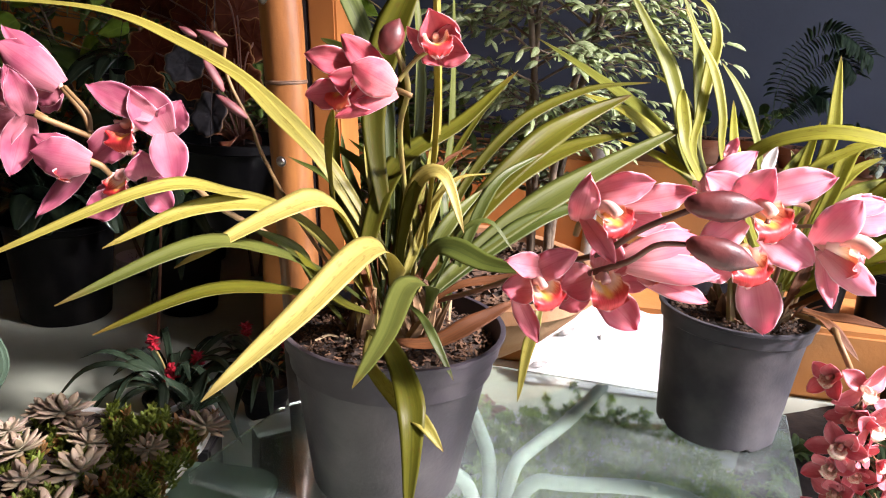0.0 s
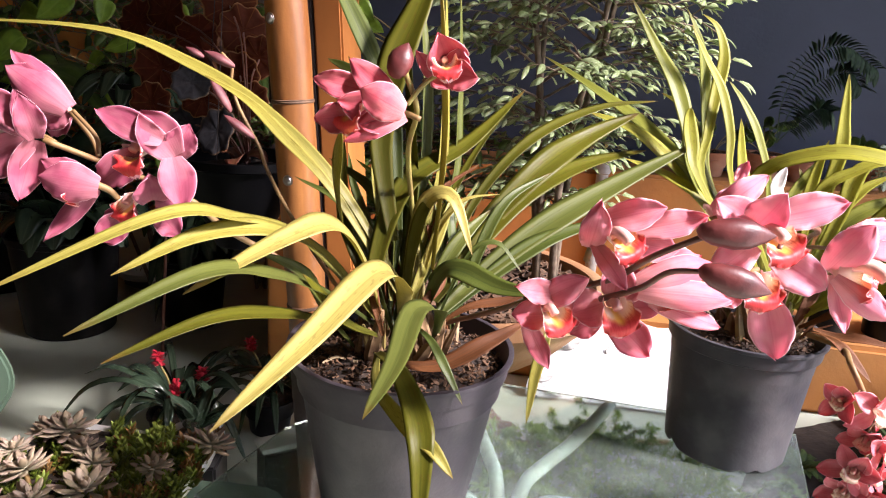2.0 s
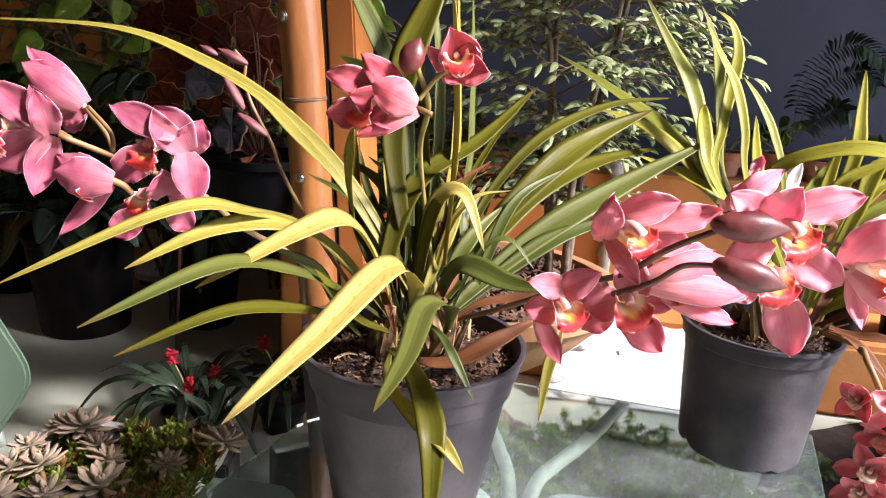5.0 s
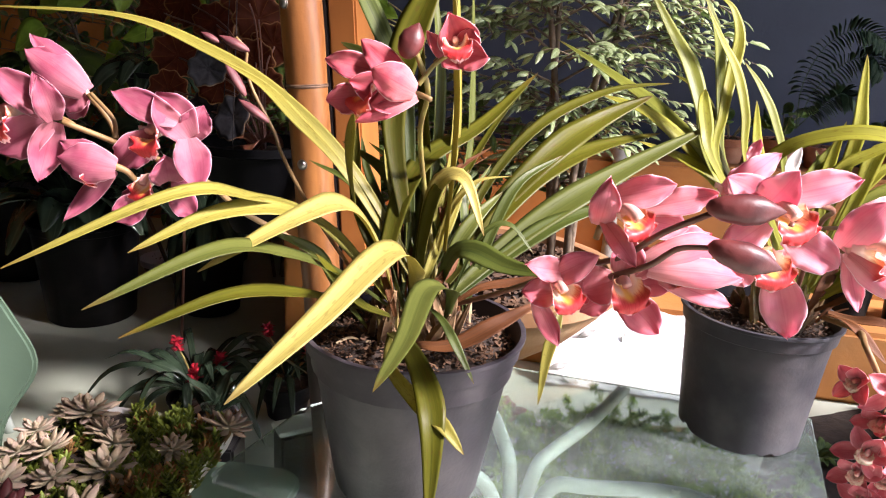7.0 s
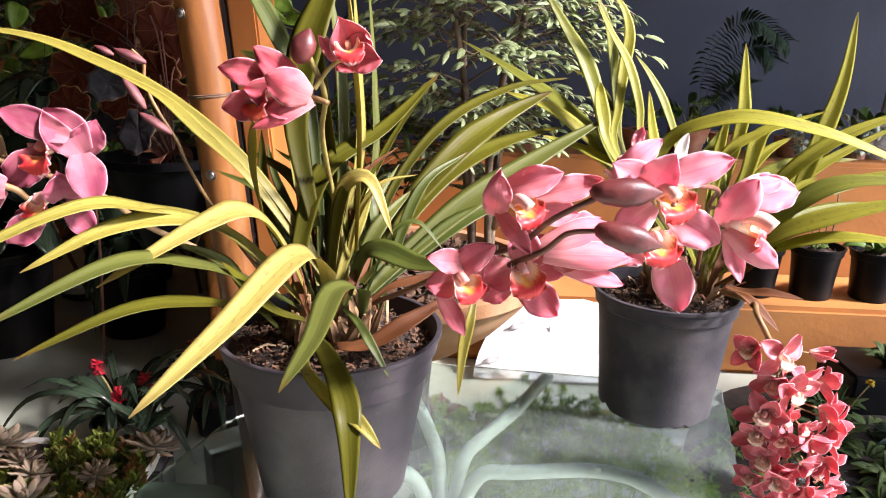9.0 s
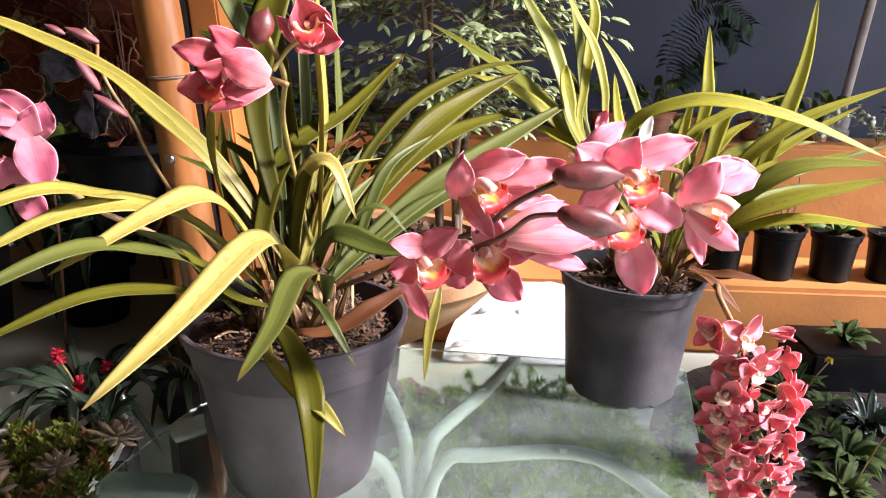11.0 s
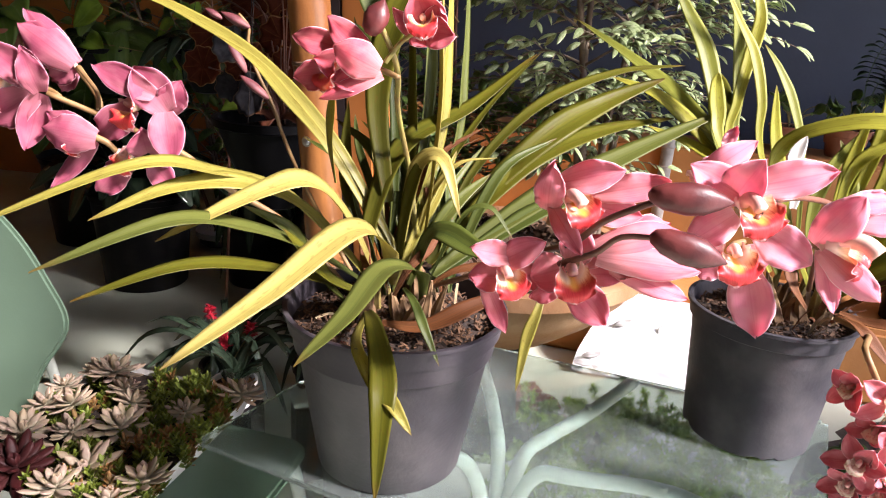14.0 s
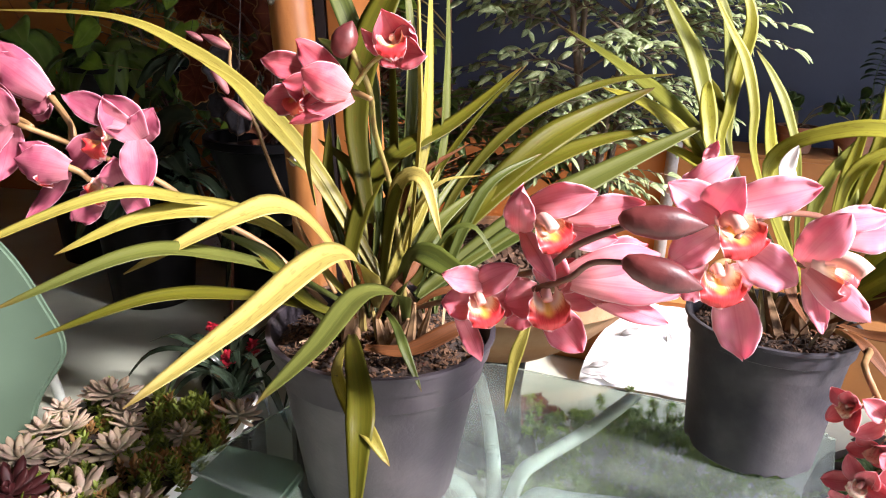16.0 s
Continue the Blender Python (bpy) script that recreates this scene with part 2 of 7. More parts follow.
HUSK = material("dry_husk", (0.26, 0.16, 0.075), 0.8, colour2=(0.11, 0.06, 0.028), scale=40, bump=0.5)
MINT = material("mint_paint", (0.50, 0.56, 0.52), 0.45, colour2=(0.44, 0.50, 0.46), scale=10, bump=0.1, bump_scale=90, stain=(0.24, 0.13, 0.06), stain_scale=16, stain_amount=0.25)
MINT_PLASTIC = material("mint_plastic", (0.116, 0.180, 0.124), 0.5, spec=0.25, colour2=(0.102, 0.160, 0.110), scale=4, bump=0.05, bump_scale=200, stain=(0.10, 0.155, 0.118), stain_scale=3, stain_amount=0.4)
BAMBOO = material("varnished_bamboo", (0.38, 0.155, 0.042), 0.40, colour2=(0.21, 0.075, 0.02), scale=26, detail=8, bump=0.25, bump_scale=45, stain=(0.08, 0.030, 0.012), stain_scale=22, stain_amount=0.8, coat=0.25, stretch=7.0)
BAMBOO_RING = material("bamboo_node", (0.16, 0.09, 0.05), 0.7, colour2=(0.05, 0.025, 0.015), scale=60, bump=0.4)
TIMBER = material("orange_timber", (0.52, 0.195, 0.045), 0.55, colour2=(0.40, 0.14, 0.03), stretch=6.0, scale=22, bump=0.15, bump_scale=40, stain=(0.35, 0.12, 0.03), stain_scale=4, stain_amount=0.4)
ORANGE = material("orange_wall_paint", (0.45, 0.178, 0.036), 0.8, colour2=(0.36, 0.135, 0.028), scale=5, bump=0.35, bump_scale=50, stain=(0.26, 0.13, 0.045), stain_scale=2.2, stain_amount=0.6)
GREY_WALL = material("slate_wall_paint", (0.034, 0.041, 0.066), 0.65, colour2=(0.026, 0.032, 0.052), scale=3, bump=0.25, bump_scale=60, stain=(0.042, 0.050, 0.075), stain_scale=1.6, stain_amount=0.5)
CONCRETE = material("burnished_floor", (0.50, 0.55, 0.45), 0.30, colour2=(0.42, 0.47, 0.38), scale=2.5, detail=8, bump=0.06, bump_scale=50, stain=(0.24, 0.26, 0.22), stain_scale=1.3, stain_amount=0.55)
EARTH = material("garden_soil", (0.035, 0.024, 0.016), 0.95, colour2=(0.014, 0.010, 0.007), scale=25, bump=1.0, bump_scale=60)
STEEL = material("bolt_steel", (0.5, 0.48, 0.45), 0.35, metal=1.0, colour2=(0.35, 0.32, 0.3), scale=90)
# Near-black for dark wood and wire; also imitates gap and under-table shade.
GAP = material("gap_shade_and_dark_wood", (0.03, 0.02, 0.02), 0.7)
WHITE_PLASTIC = material("white_plastic", (0.78, 0.78, 0.76), 0.45, colour2=(0.70, 0.70, 0.68), scale=12, bump=0.05, stain=(0.5, 0.48, 0.42), stain_scale=12, stain_amount=0.3)
SHEET = material("white_patch_surface", (0.92, 0.92, 0.91), 0.35, colour2=(0.86, 0.86, 0.85), scale=6, bump=0.15, bump_scale=25)
CEMENT = material("aged_cement", (0.32, 0.31, 0.28), 0.85, colour2=(0.22, 0.21, 0.19), scale=30, bump=0.5)
SHADE_BOARDS = material("shade_boards", (0.16, 0.10, 0.06), 0.7, colour2=(0.11, 0.065, 0.04), scale=5, bump=0.2)
PLASTER = material("unseen_wall_plaster", (0.55, 0.52, 0.46), 0.85, colour2=(0.48, 0.45, 0.40), scale=4, bump=0.3, stain=(0.3, 0.3, 0.26), stain_scale=1.5, stain_amount=0.5)
POLE = material("grey_pole", (0.36, 0.29, 0.25), 0.6, colour2=(0.28, 0.22, 0.19), scale=14, bump=0.2)
GRAPE = uv_material("pink_grey_rosette", lambda u, v, f, ramp, mix, streaks, rnd: mix(ramp(v, (0.2, (0, 0, 0)), (0.8, (1, 1, 1))), (0.31, 0.285, 0.20), mix(rnd, (0.40, 0.29, 0.235), (0.36, 0.28, 0.175))), 0.55)
GRAPE_RED = uv_material("wine_rosette", lambda u, v, f, ramp, mix, streaks, rnd: mix(v, (0.036, 0.010, 0.009), (0.055, 0.008, 0.009)), 0.55)
SEDUM = uv_material("sedum_green", lambda u, v, f, ramp, mix, streaks, rnd: mix(v, (0.06, 0.10, 0.012), (0.20, 0.25, 0.025)), 0.5)
SEDUM_RED = uv_material("sedum_rust", lambda u, v, f, ramp, mix, streaks, rnd: mix(v, (0.12, 0.10, 0.03), (0.36, 0.16, 0.05)), 0.55)


def plant_look(base, tip, vein, amount=0.6):
    def build(u, v, f, ramp, mix, streaks, rnd):
        body = mix(ramp(streaks(3.0, 4.0), (0.35, (0, 0, 0)), (0.7, (1, 1, 1))), base, tip)
        mid = f("ABSOLUTE", f("SUBTRACT", u, 0.5))
        return mix(ramp(mid, (0.0, (amount,) * 3), (0.05, (0, 0, 0))), body, vein)
    return build


FOL_BED = uv_material("dull_bed_foliage", plant_look((0.035, 0.06, 0.016), (0.085, 0.13, 0.03), (0.10, 0.14, 0.05)), 0.65, 0.12, (0.2, 0.3, 0.05), spec=0.2)
FOL_DARK = uv_material("glossy_dark_foliage", plant_look((0.03, 0.05, 0.032), (0.05, 0.08, 0.048), (0.08, 0.11, 0.07)), 0.2, 0.05, (0.1, 0.2, 0.05), coat=0.3)
FOL_MID = uv_material("mid_green_foliage", plant_look((0.065, 0.12, 0.025), (0.13, 0.21, 0.04), (0.13, 0.18, 0.07)), 0.4, 0.15, (0.2, 0.35, 0.05))
FOL_BRIGHT = uv_material("bright_green_foliage", plant_look((0.10, 0.19, 0.03), (0.17, 0.27, 0.05), (0.25, 0.32, 0.10)), 0.4, 0.2, (0.35, 0.5, 0.08))
FOL_BUSH = uv_material("bush_foliage", plant_look((0.19, 0.26, 0.085), (0.45, 0.53, 0.31), (0.50, 0.56, 0.38)), 0.28, 0.3, (0.25, 0.4, 0.08), coat=0.8)
FOL_RED = uv_material("bronze_foliage", plant_look((0.11, 0.03, 0.02), (0.16, 0.06, 0.03), (0.2, 0.13, 0.05)), 0.45, 0.15, (0.4, 0.1, 0.04))


def begonia_look(base, edge, vein):
    """Rays from the stalk and a pale fringe."""
    def build(u, v, f, ramp, mix, streaks, rnd):
        body = mix(ramp(streaks(6.0, 5.0), (0.35, (0, 0, 0)), (0.7, (1, 1, 1))), base, tuple(c * 1.8 for c in base))
        ray = f("ABSOLUTE", f("SINE", f("MULTIPLY", u, 9 * math.pi)))
        body = mix(ramp(ray, (0.0, (0.8, 0.8, 0.8)), (0.16, (0, 0, 0))), body, vein)
        return mix(ramp(v, (0.93, (0, 0, 0)), (0.99, (0.8, 0.8, 0.8))), body, edge)
    return build


BEGONIA = uv_material("begonia_bronze", begonia_look((0.050, 0.011, 0.005), (0.42, 0.22, 0.09), (0.20, 0.075, 0.02)), 0.7, 0.2, (0.4, 0.09, 0.03), spec=0.12)
BEGONIA_BACK = uv_material("begonia_slate", begonia_look((0.022, 0.022, 0.026), (0.16, 0.10, 0.06), (0.05, 0.045, 0.045)), 0.65, 0.05, (0.2, 0.1, 0.05), spec=0.15)
VARIEGATED = uv_material("variegated_foliage", plant_look((0.22, 0.27, 0.17), (0.55, 0.58, 0.46), (0.30, 0.36, 0.22)), 0.5, 0.15, (0.5, 0.6, 0.3))
FOL_HEART = uv_material("yellow_green_foliage", plant_look((0.14, 0.24, 0.03), (0.27, 0.42, 0.05), (0.32, 0.44, 0.10)), 0.35, 0.4, (0.50, 0.70, 0.07))
FOL_FERN = uv_material("fern_foliage", plant_look((0.010, 0.022, 0.012), (0.030, 0.055, 0.025), (0.04, 0.06, 0.03)), 0.6, 0.1, (0.1, 0.2, 0.05), spec=0.15)
WITHERED_AND_SHADOW = uv_material("withered_leaf_and_shadow", plant_look((0.50, 0.48, 0.45), (0.66, 0.63, 0.60), (0.40, 0.38, 0.36)), 0.8)
RED_PETAL = uv_material("crimson_bract", plant_look((0.40, 0.01, 0.03), (0.55, 0.03, 0.05), (0.3, 0.0, 0.02)), 0.5, 0.1, (0.7, 0.02, 0.05))
YELLOW_PETAL = uv_material("yellow_floret", plant_look((0.7, 0.5, 0.03), (0.8, 0.6, 0.06), (0.6, 0.4, 0.02)), 0.5)
TWIG = material("twig_bark", (0.20, 0.15, 0.10), 0.85, colour2=(0.11, 0.08, 0.055), scale=60, bump=0.5)


def glass_material():
    m = bpy.data.materials.new("green_table_glass")
    m.use_nodes = True
    n, l = m.node_tree.nodes, m.node_tree.links
    b = n["Principled BSDF"]
    b.inputs["Base Color"].default_value = (0.78, 0.89, 0.85, 1)
    b.inputs["Roughness"].default_value = 0.03
    b.inputs["Transmission Weight"].default_value = 1.0
    b.inputs["IOR"].default_value = 1.5
    # Dust specks; the milky layer also imitates sky reflected in the glass.
    dust_and_glare = n.new("ShaderNodeBsdfDiffuse")
    dust_and_glare.inputs["Color"].default_value = (0.36, 0.43, 0.41, 1)
    tc = n.new("ShaderNodeTexCoord")
    fac = None
    for scale, lo, hi, amount in ((4.0, 0.25, 0.75, 0.24), (38.0, 0.54, 0.72, 0.22), (170.0, 0.66, 0.70, 0.45)):
        z = n.new("ShaderNodeTexNoise")
        z.inputs["Scale"].default_value, z.inputs["Detail"].default_value = scale, 4
        l.new(tc.outputs["Object"], z.inputs["Vector"])
        mr = n.new("ShaderNodeMapRange")
        mr.inputs["From Min"].default_value, mr.inputs["From Max"].default_value = lo, hi
        mr.inputs["To Max"].default_value = amount
        l.new(z.outputs["Fac"], mr.inputs["Value"])
        if fac is None:
            fac = mr.outputs[0]
        else:
            k = n.new("ShaderNodeMath")
            k.operation = "MAXIMUM"
            l.new(fac, k.inputs[0])
            l.new(mr.outputs[0], k.inputs[1])
            fac = k.outputs[0]
    ms = n.new("ShaderNodeMixShader")
    l.new(fac, ms.inputs["Fac"])
    l.new(b.outputs[0], ms.inputs[1])
    l.new(dust_and_glare.outputs[0], ms.inputs[2])
    l.new(ms.outputs[0], n["Material Output"].inputs["Surface"])
    return m


GLASS = glass_material()

# ---- builders ----
def mesh(name, verts, faces, mat, uvs=None, smooth=True):
    me = bpy.data.meshes.new(name)
    me.from_pydata(verts, [], faces)
    if uvs is not None:
        layer = me.uv_layers.new(name="UVMap")
        idx = np.empty(len(me.loops), dtype=np.int32)
        me.loops.foreach_get("vertex_index", idx)
        layer.data.foreach_set("uv", np.asarray(uvs, dtype=np.float32)[idx].ravel())
    if smooth:
        me.polygons.foreach_set("use_smooth", [True] * len(me.polygons))
    me.materials.append(mat)
    me.update()
    return me


def from_bm(name, bm, mat, smooth=False):
    me = bpy.data.meshes.new(name)
    bm.to_mesh(me)
    bm.free()
    if smooth:
        me.polygons.foreach_set("use_smooth", [True] * len(me.polygons))
    me.materials.append(mat)
    return me


def thing(name, at, label, category, group="", turn=(0, 0, 0)):
    ob = new(name)
    ob.empty_display_size = 0.05
    ob.matrix_world = pose(*at, *turn)
    return tagged(ob, label, category, group)


def part(name, me, parent, m=None, label=""):
    ob = new(name, me)
    ob.parent = parent
    if m is not None:
        ob.matrix_basis = m
    return tagged(ob, label)


def solo(name, me, label, category, m=None, group="", kind=""):
    ob = new(name, me)
    if m is not None:
        ob.matrix_world = m
    return tagged(ob, label, category, group, kind)


def spline(points, steps):
    """Points along a Catmull-Rom curve."""
    p = [Vector(q) for q in points]
    p = [p[0] * 2 - p[1], *p, p[-1] * 2 - p[-2]]
    out, spans = [], len(p) - 3
    for k in range(steps + 1):
        s = min(k / steps * spans, spans - 1e-6)
        i, f = int(s), s - int(s)
        a, b, c, d = p[i:i + 4]
        out.append(0.5 * ((2 * b) + (c - a) * f + (2 * a - 5 * b + 4 * c - d) * f * f + (3 * b - a - 3 * c + d) * f ** 3))
    return out


def tube_data(points, radius, steps=16, sides=8, taper=1.0, cap=True):
    pts = spline(points, steps)
    verts, faces = [], []
    side = None
    for k, q in enumerate(pts):
        t = (pts[min(k + 1, steps)] - pts[max(k - 1, 0)]).normalized()
        if side is None:
            side = t.orthogonal().normalized()
        side = (side - t * side.dot(t)).normalized()
        other = t.cross(side)
        r = radius * (1 + (taper - 1) * k / steps)
        for j in range(sides):
            a = 2 * math.pi * j / sides
            verts.append(q + (side * math.cos(a) + other * math.sin(a)) * r)
    for k in range(steps):
        for j in range(sides):
            a, b = k * sides + j, k * sides + (j + 1) % sides
            faces.append((a, b, b + sides, a + sides))
    if cap:
        faces += [tuple(range(sides - 1, -1, -1)), tuple(range(steps * sides, (steps + 1) * sides))]
    return verts, faces


def tube(name, points, radius, mat, steps=16, sides=8, taper=1.0):
    return mesh(name, *tube_data(points, radius, steps, sides, taper), mat)


def lathe(name, profile, mat, sides=48, wobble=0.0):
    """A turned form; the profile's points are (radius, height)."""
    verts, faces = [], []
    for r, z in profile:
        for j in range(sides):
            a = 2 * math.pi * j / sides
            k = 1 + wobble * noise.noise((math.cos(a) * 1.5, math.sin(a) * 1.5, z * 8))
            verts.append((r * k * math.cos(a), r * k * math.sin(a), z))
    for i in range(len(profile) - 1):
        for j in range(sides):
            a, b = i * sides + j, i * sides + (j + 1) % sides
            faces.append((a, b, b + sides, a + sides))
    faces.append(tuple(range(sides - 1, -1, -1)))
    faces.append(tuple(range((len(profile) - 1) * sides, len(profile) * sides)))
    me = mesh(name, verts, faces, mat)
    me.set_sharp_from_angle(angle=radians(40))
    return me


def box(name, size, mat, bevel=0.004):
    bm = bmesh.new()
    bmesh.ops.create_cube(bm, size=1)
    bmesh.ops.scale(bm, vec=size, verts=bm.verts)
    if bevel:
        bmesh.ops.bevel(bm, geom=bm.edges[:], offset=bevel, segments=2, affect="EDGES", clamp_overlap=True)
    return from_bm(name, bm, mat)


def ribbon(points, width, profile, steps=26, across=6, channel=0.18, thick=0.0009, face=None, twist=0.0):
    """Verts, faces and uvs of a strap leaf along a curve, channelled along its middle, with real thickness."""
    pts = spline(points, steps)
    face = Vector(face or (0.0, -0.55, 0.83))
    verts, uvs, faces = [], [], []
    last = None
    for k, q in enumerate(pts):
        v = k / steps
        t = (pts[min(k + 1, steps)] - pts[max(k - 1, 0)]).normalized()
        side = t.cross(face)
        if side.length < 0.15 and last is not None:
            side = last.copy()
        side = (side - t * side.dot(t)).normalized()
        if last is not None:
            if side.dot(last) < 0:
                side = -side
            side = (side * 0.5 + last * 0.5).normalized()
        last = side
        normal = side.cross(t)
        if twist:
            turn = Matrix.Rotation(twist * v, 3, t)
            side2, normal = turn @ side, turn @ normal
        else:
            side2 = side
        w = width * profile(v) / 2
        for j in range(across + 1):
            u = j / across * 2 - 1
            verts.append(q + side2 * (w * u) + normal * (channel * w * (abs(u) ** 1.3)))
            uvs.append((j / across, v))
        for j in range(across + 1):
            u = j / across * 2 - 1
            verts.append(q + side2 * (w * u * 0.985) + normal * (channel * w * (abs(u) ** 1.3) - thick * (1.4 - abs(u))))
            uvs.append((j / across, v))
    n = across + 1
    for k in range(steps):
        a, b = k * 2 * n, (k + 1) * 2 * n
        for j in range(across):
            faces.append((a + j, a + j + 1, b + j + 1, b + j))
            faces.append((a + n + j, b + n + j, b + n + j + 1, a + n + j + 1))
        faces.append((a, b, b + n, a + n))
        faces.append((a + across, a + n + across, b + n + across, b + across))
    return verts, faces, uvs


def strap(v):
    """Width along a strap leaf: narrow at the base, widest past the middle, pointed."""
    return max(0.03, min(1.0, 0.34 + 1.25 * v) * min(1.0, ((1 - v) / 0.40)) ** 0.62)


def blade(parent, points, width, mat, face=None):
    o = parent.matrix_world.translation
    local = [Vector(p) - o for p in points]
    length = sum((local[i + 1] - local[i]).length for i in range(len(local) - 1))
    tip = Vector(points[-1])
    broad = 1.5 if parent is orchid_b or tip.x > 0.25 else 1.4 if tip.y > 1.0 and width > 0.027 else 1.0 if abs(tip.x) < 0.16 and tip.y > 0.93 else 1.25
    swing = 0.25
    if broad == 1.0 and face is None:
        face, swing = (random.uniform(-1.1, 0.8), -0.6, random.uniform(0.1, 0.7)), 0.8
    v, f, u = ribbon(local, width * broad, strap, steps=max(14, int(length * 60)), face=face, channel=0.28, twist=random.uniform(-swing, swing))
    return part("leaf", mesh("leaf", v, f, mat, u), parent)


def stalk(parent, name, points, radius, mat):
    o = parent.matrix_world.translation
    return part(name, tube(name, [Vector(p) - o for p in points], radius, mat, 28, 10, 0.8), parent)


def facing(direction, roll=0.0):
    """A turn whose z axis points along direction with y as far up as it can be."""
    z = Vector(direction).normalized()
    x = Vector((0, 0, 1)).cross(z)
    x = x.normalized() if x.length > 1e-4 else Vector((1, 0, 0))
    y = z.cross(x)
    return Matrix((x, y, z)).transposed().to_4x4() @ Matrix.Rotation(radians(roll), 4, "Z")


def petal_data(length, width, cup, bend, point, wave, seed, nu=10, nv=16, thick=0.0008):
    """A petal along +x with its face to +z: cupped across, bent along, with a soft wavy margin and a small point."""
    verts, uvs, faces = [], [], []
    for layer in (0, 1):
        for i in range(nv + 1):
            v = i / nv
            shape = 0.34 + 0.66 * math.sin(v / 0.52 * math.pi / 2) if v < 0.52 else max(0.0, 1 - ((v - 0.52) / 0.48) ** point) ** 0.85
            w = width / 2 * max(0.03, shape)
            x = length * v * (1 - 0.12 * abs(bend) * v)
            z0 = bend * length * (v ** 1.7) + 0.05 * length * math.sin(v * math.pi)
            for j in range(nu + 1):
                u = j / nu * 2 - 1
                ripple = noise.noise((u * 1.3 + seed, v * 2.6, seed * 0.7)) * (0.25 + u * u) + 0.35 * noise.noise((u * 2 + seed, v * 8.0, 4.0)) * abs(u) ** 3
                z = z0 + cup * w * (u * u - 0.25 * u ** 4) + wave * 0.0055 * ripple * (0.3 + v)
                z -= 0.0014 * math.exp(-(u / 0.10) ** 2) * (1 - v)
                verts.append((x + 0.003 * ripple * abs(u), w * u * (1 - 0.12 * cup * abs(u)), z - layer * thick))
                uvs.append((j / nu, v))
    n = nu + 1
    top = (nv + 1) * n
    for i in range(nv):
        for j in range(nu):
            a = i * n + j
            faces.append((a, a + n, a + n + 1, a + 1))
            faces.append((top + a, top + a + 1, top + a + n + 1, top + a + n))
        a, b = i * n, i * n + nu
        faces.append((a, top + a, top + a + n, a + n))
        faces.append((b, b + n, top + b + n, top + b))
    a = nv * n
    for j in range(nu):
        faces.append((a + j, top + a + j, top + a + j + 1, a + j + 1))
    return verts, faces, uvs


def lip_data(seed, nu=22, nv=26):
    """The lip: a trough whose side lobes stand up round the column, then a broad ruffled tongue that curls down."""
    verts, uvs, faces = [], [], []
    for i in range(nv + 1):
        v = i / nv
        if v < 0.42:
            k = v / 0.42
            y, z = -0.006 - 0.006 * k, 0.002 + 0.019 * k
            r, half, lift = 0.0085 + 0.0045 * k, radians(125 - 20 * k), 1.0
            end = 1.0
        else:
            k = (v - 0.42) / 0.58
            y, z = -0.012 - 0.005 * k - 0.012 * k * k, 0.021 + 0.012 * math.sin(k * 2.2) - 0.006 * k * k
            r, half, lift = 0.0130 + 0.0105 * math.sin(k * 1.5), radians(105 - 45 * min(1.0, k * 1.6)), 1.0 - 0.75 * min(1.0, k * 1.5)
            end = math.sqrt(max(0.02, 1 - max(0.0, (k - 0.40) / 0.61) ** 2.6))
        for j in range(nu + 1):
            u = j / nu * 2 - 1
            a = u * half
            edge = max(0.0, abs(u) - 0.55) / 0.45
            ruffle = 0.0036 * math.sin(u * 5 + v * 30 + seed) * edge * (0.3 + v) + 0.0030 * math.sin(u * 13 + seed) * max(0.0, v - 0.85) / 0.15
            ridge = 0.0018 * math.exp(-((abs(u) - 0.14) / 0.06) ** 2) * (1 - v)
            verts.append((r * math.sin(a) * end + 0.3 * ruffle * u, y + r * (1 - math.cos(a)) * lift + ruffle * 0.5 + ridge, z + ruffle * 0.9 - 0.003 * u * u * v))
            uvs.append((j / nu, v))
    n = nu + 1
    for i in range(nv):
        for j in range(nu):
            a = i * n + j
            faces.append((a, a + 1, a + n + 1, a + n))
    return verts, faces, uvs


SHAPES = {}


def petal_mesh(role, kind, variant):
    """Petal meshes are shared between flowers of one colour."""
    key = (role, kind, variant)
    if key not in SHAPES:
        L, W, cup, bend, point = {"dorsal": (0.066, 0.052, 0.55, 0.20, 2.3), "petal": (0.066, 0.047, 0.45, -0.04, 2.2), "sepal": (0.072, 0.045, 0.42, -0.08, 2.1)}[role]
        v, f, u = petal_data(L, W, cup, bend + (0.16 if role != "dorsal" else 0.08) * (variant - 2), point, 1.0, variant * 3.1 + len(role))
        SHAPES[key] = mesh(role, v, f, PETALS[kind], u)
    return SHAPES[key]


def lip_mesh(white, variant):
    key = ("lip", white, variant)
    if key not in SHAPES:
        v, f, u = lip_data(variant * 1.7)
        me = mesh("lip", v, f, LIP_WHITE if white else LIP, u)
        SHAPES[key] = me
    return SHAPES[key]


# how far the dorsal sepal, the petals and the side sepals lean forward, in radians
FORMS = {"open": (0.55, 0.38, 0.02), "hood": (0.95, 0.62, 0.12), "half": (0.80, 0.80, 0.55), "shut": (1.20, 1.15, 1.0), "flat": (0.30, 0.16, -0.05)}
COUNT = [0]
MAUVE, SALMON, PINK, ROSE, DEEP = "MAUVE", "SALMON", "PINK", "ROSE", "DEEP"


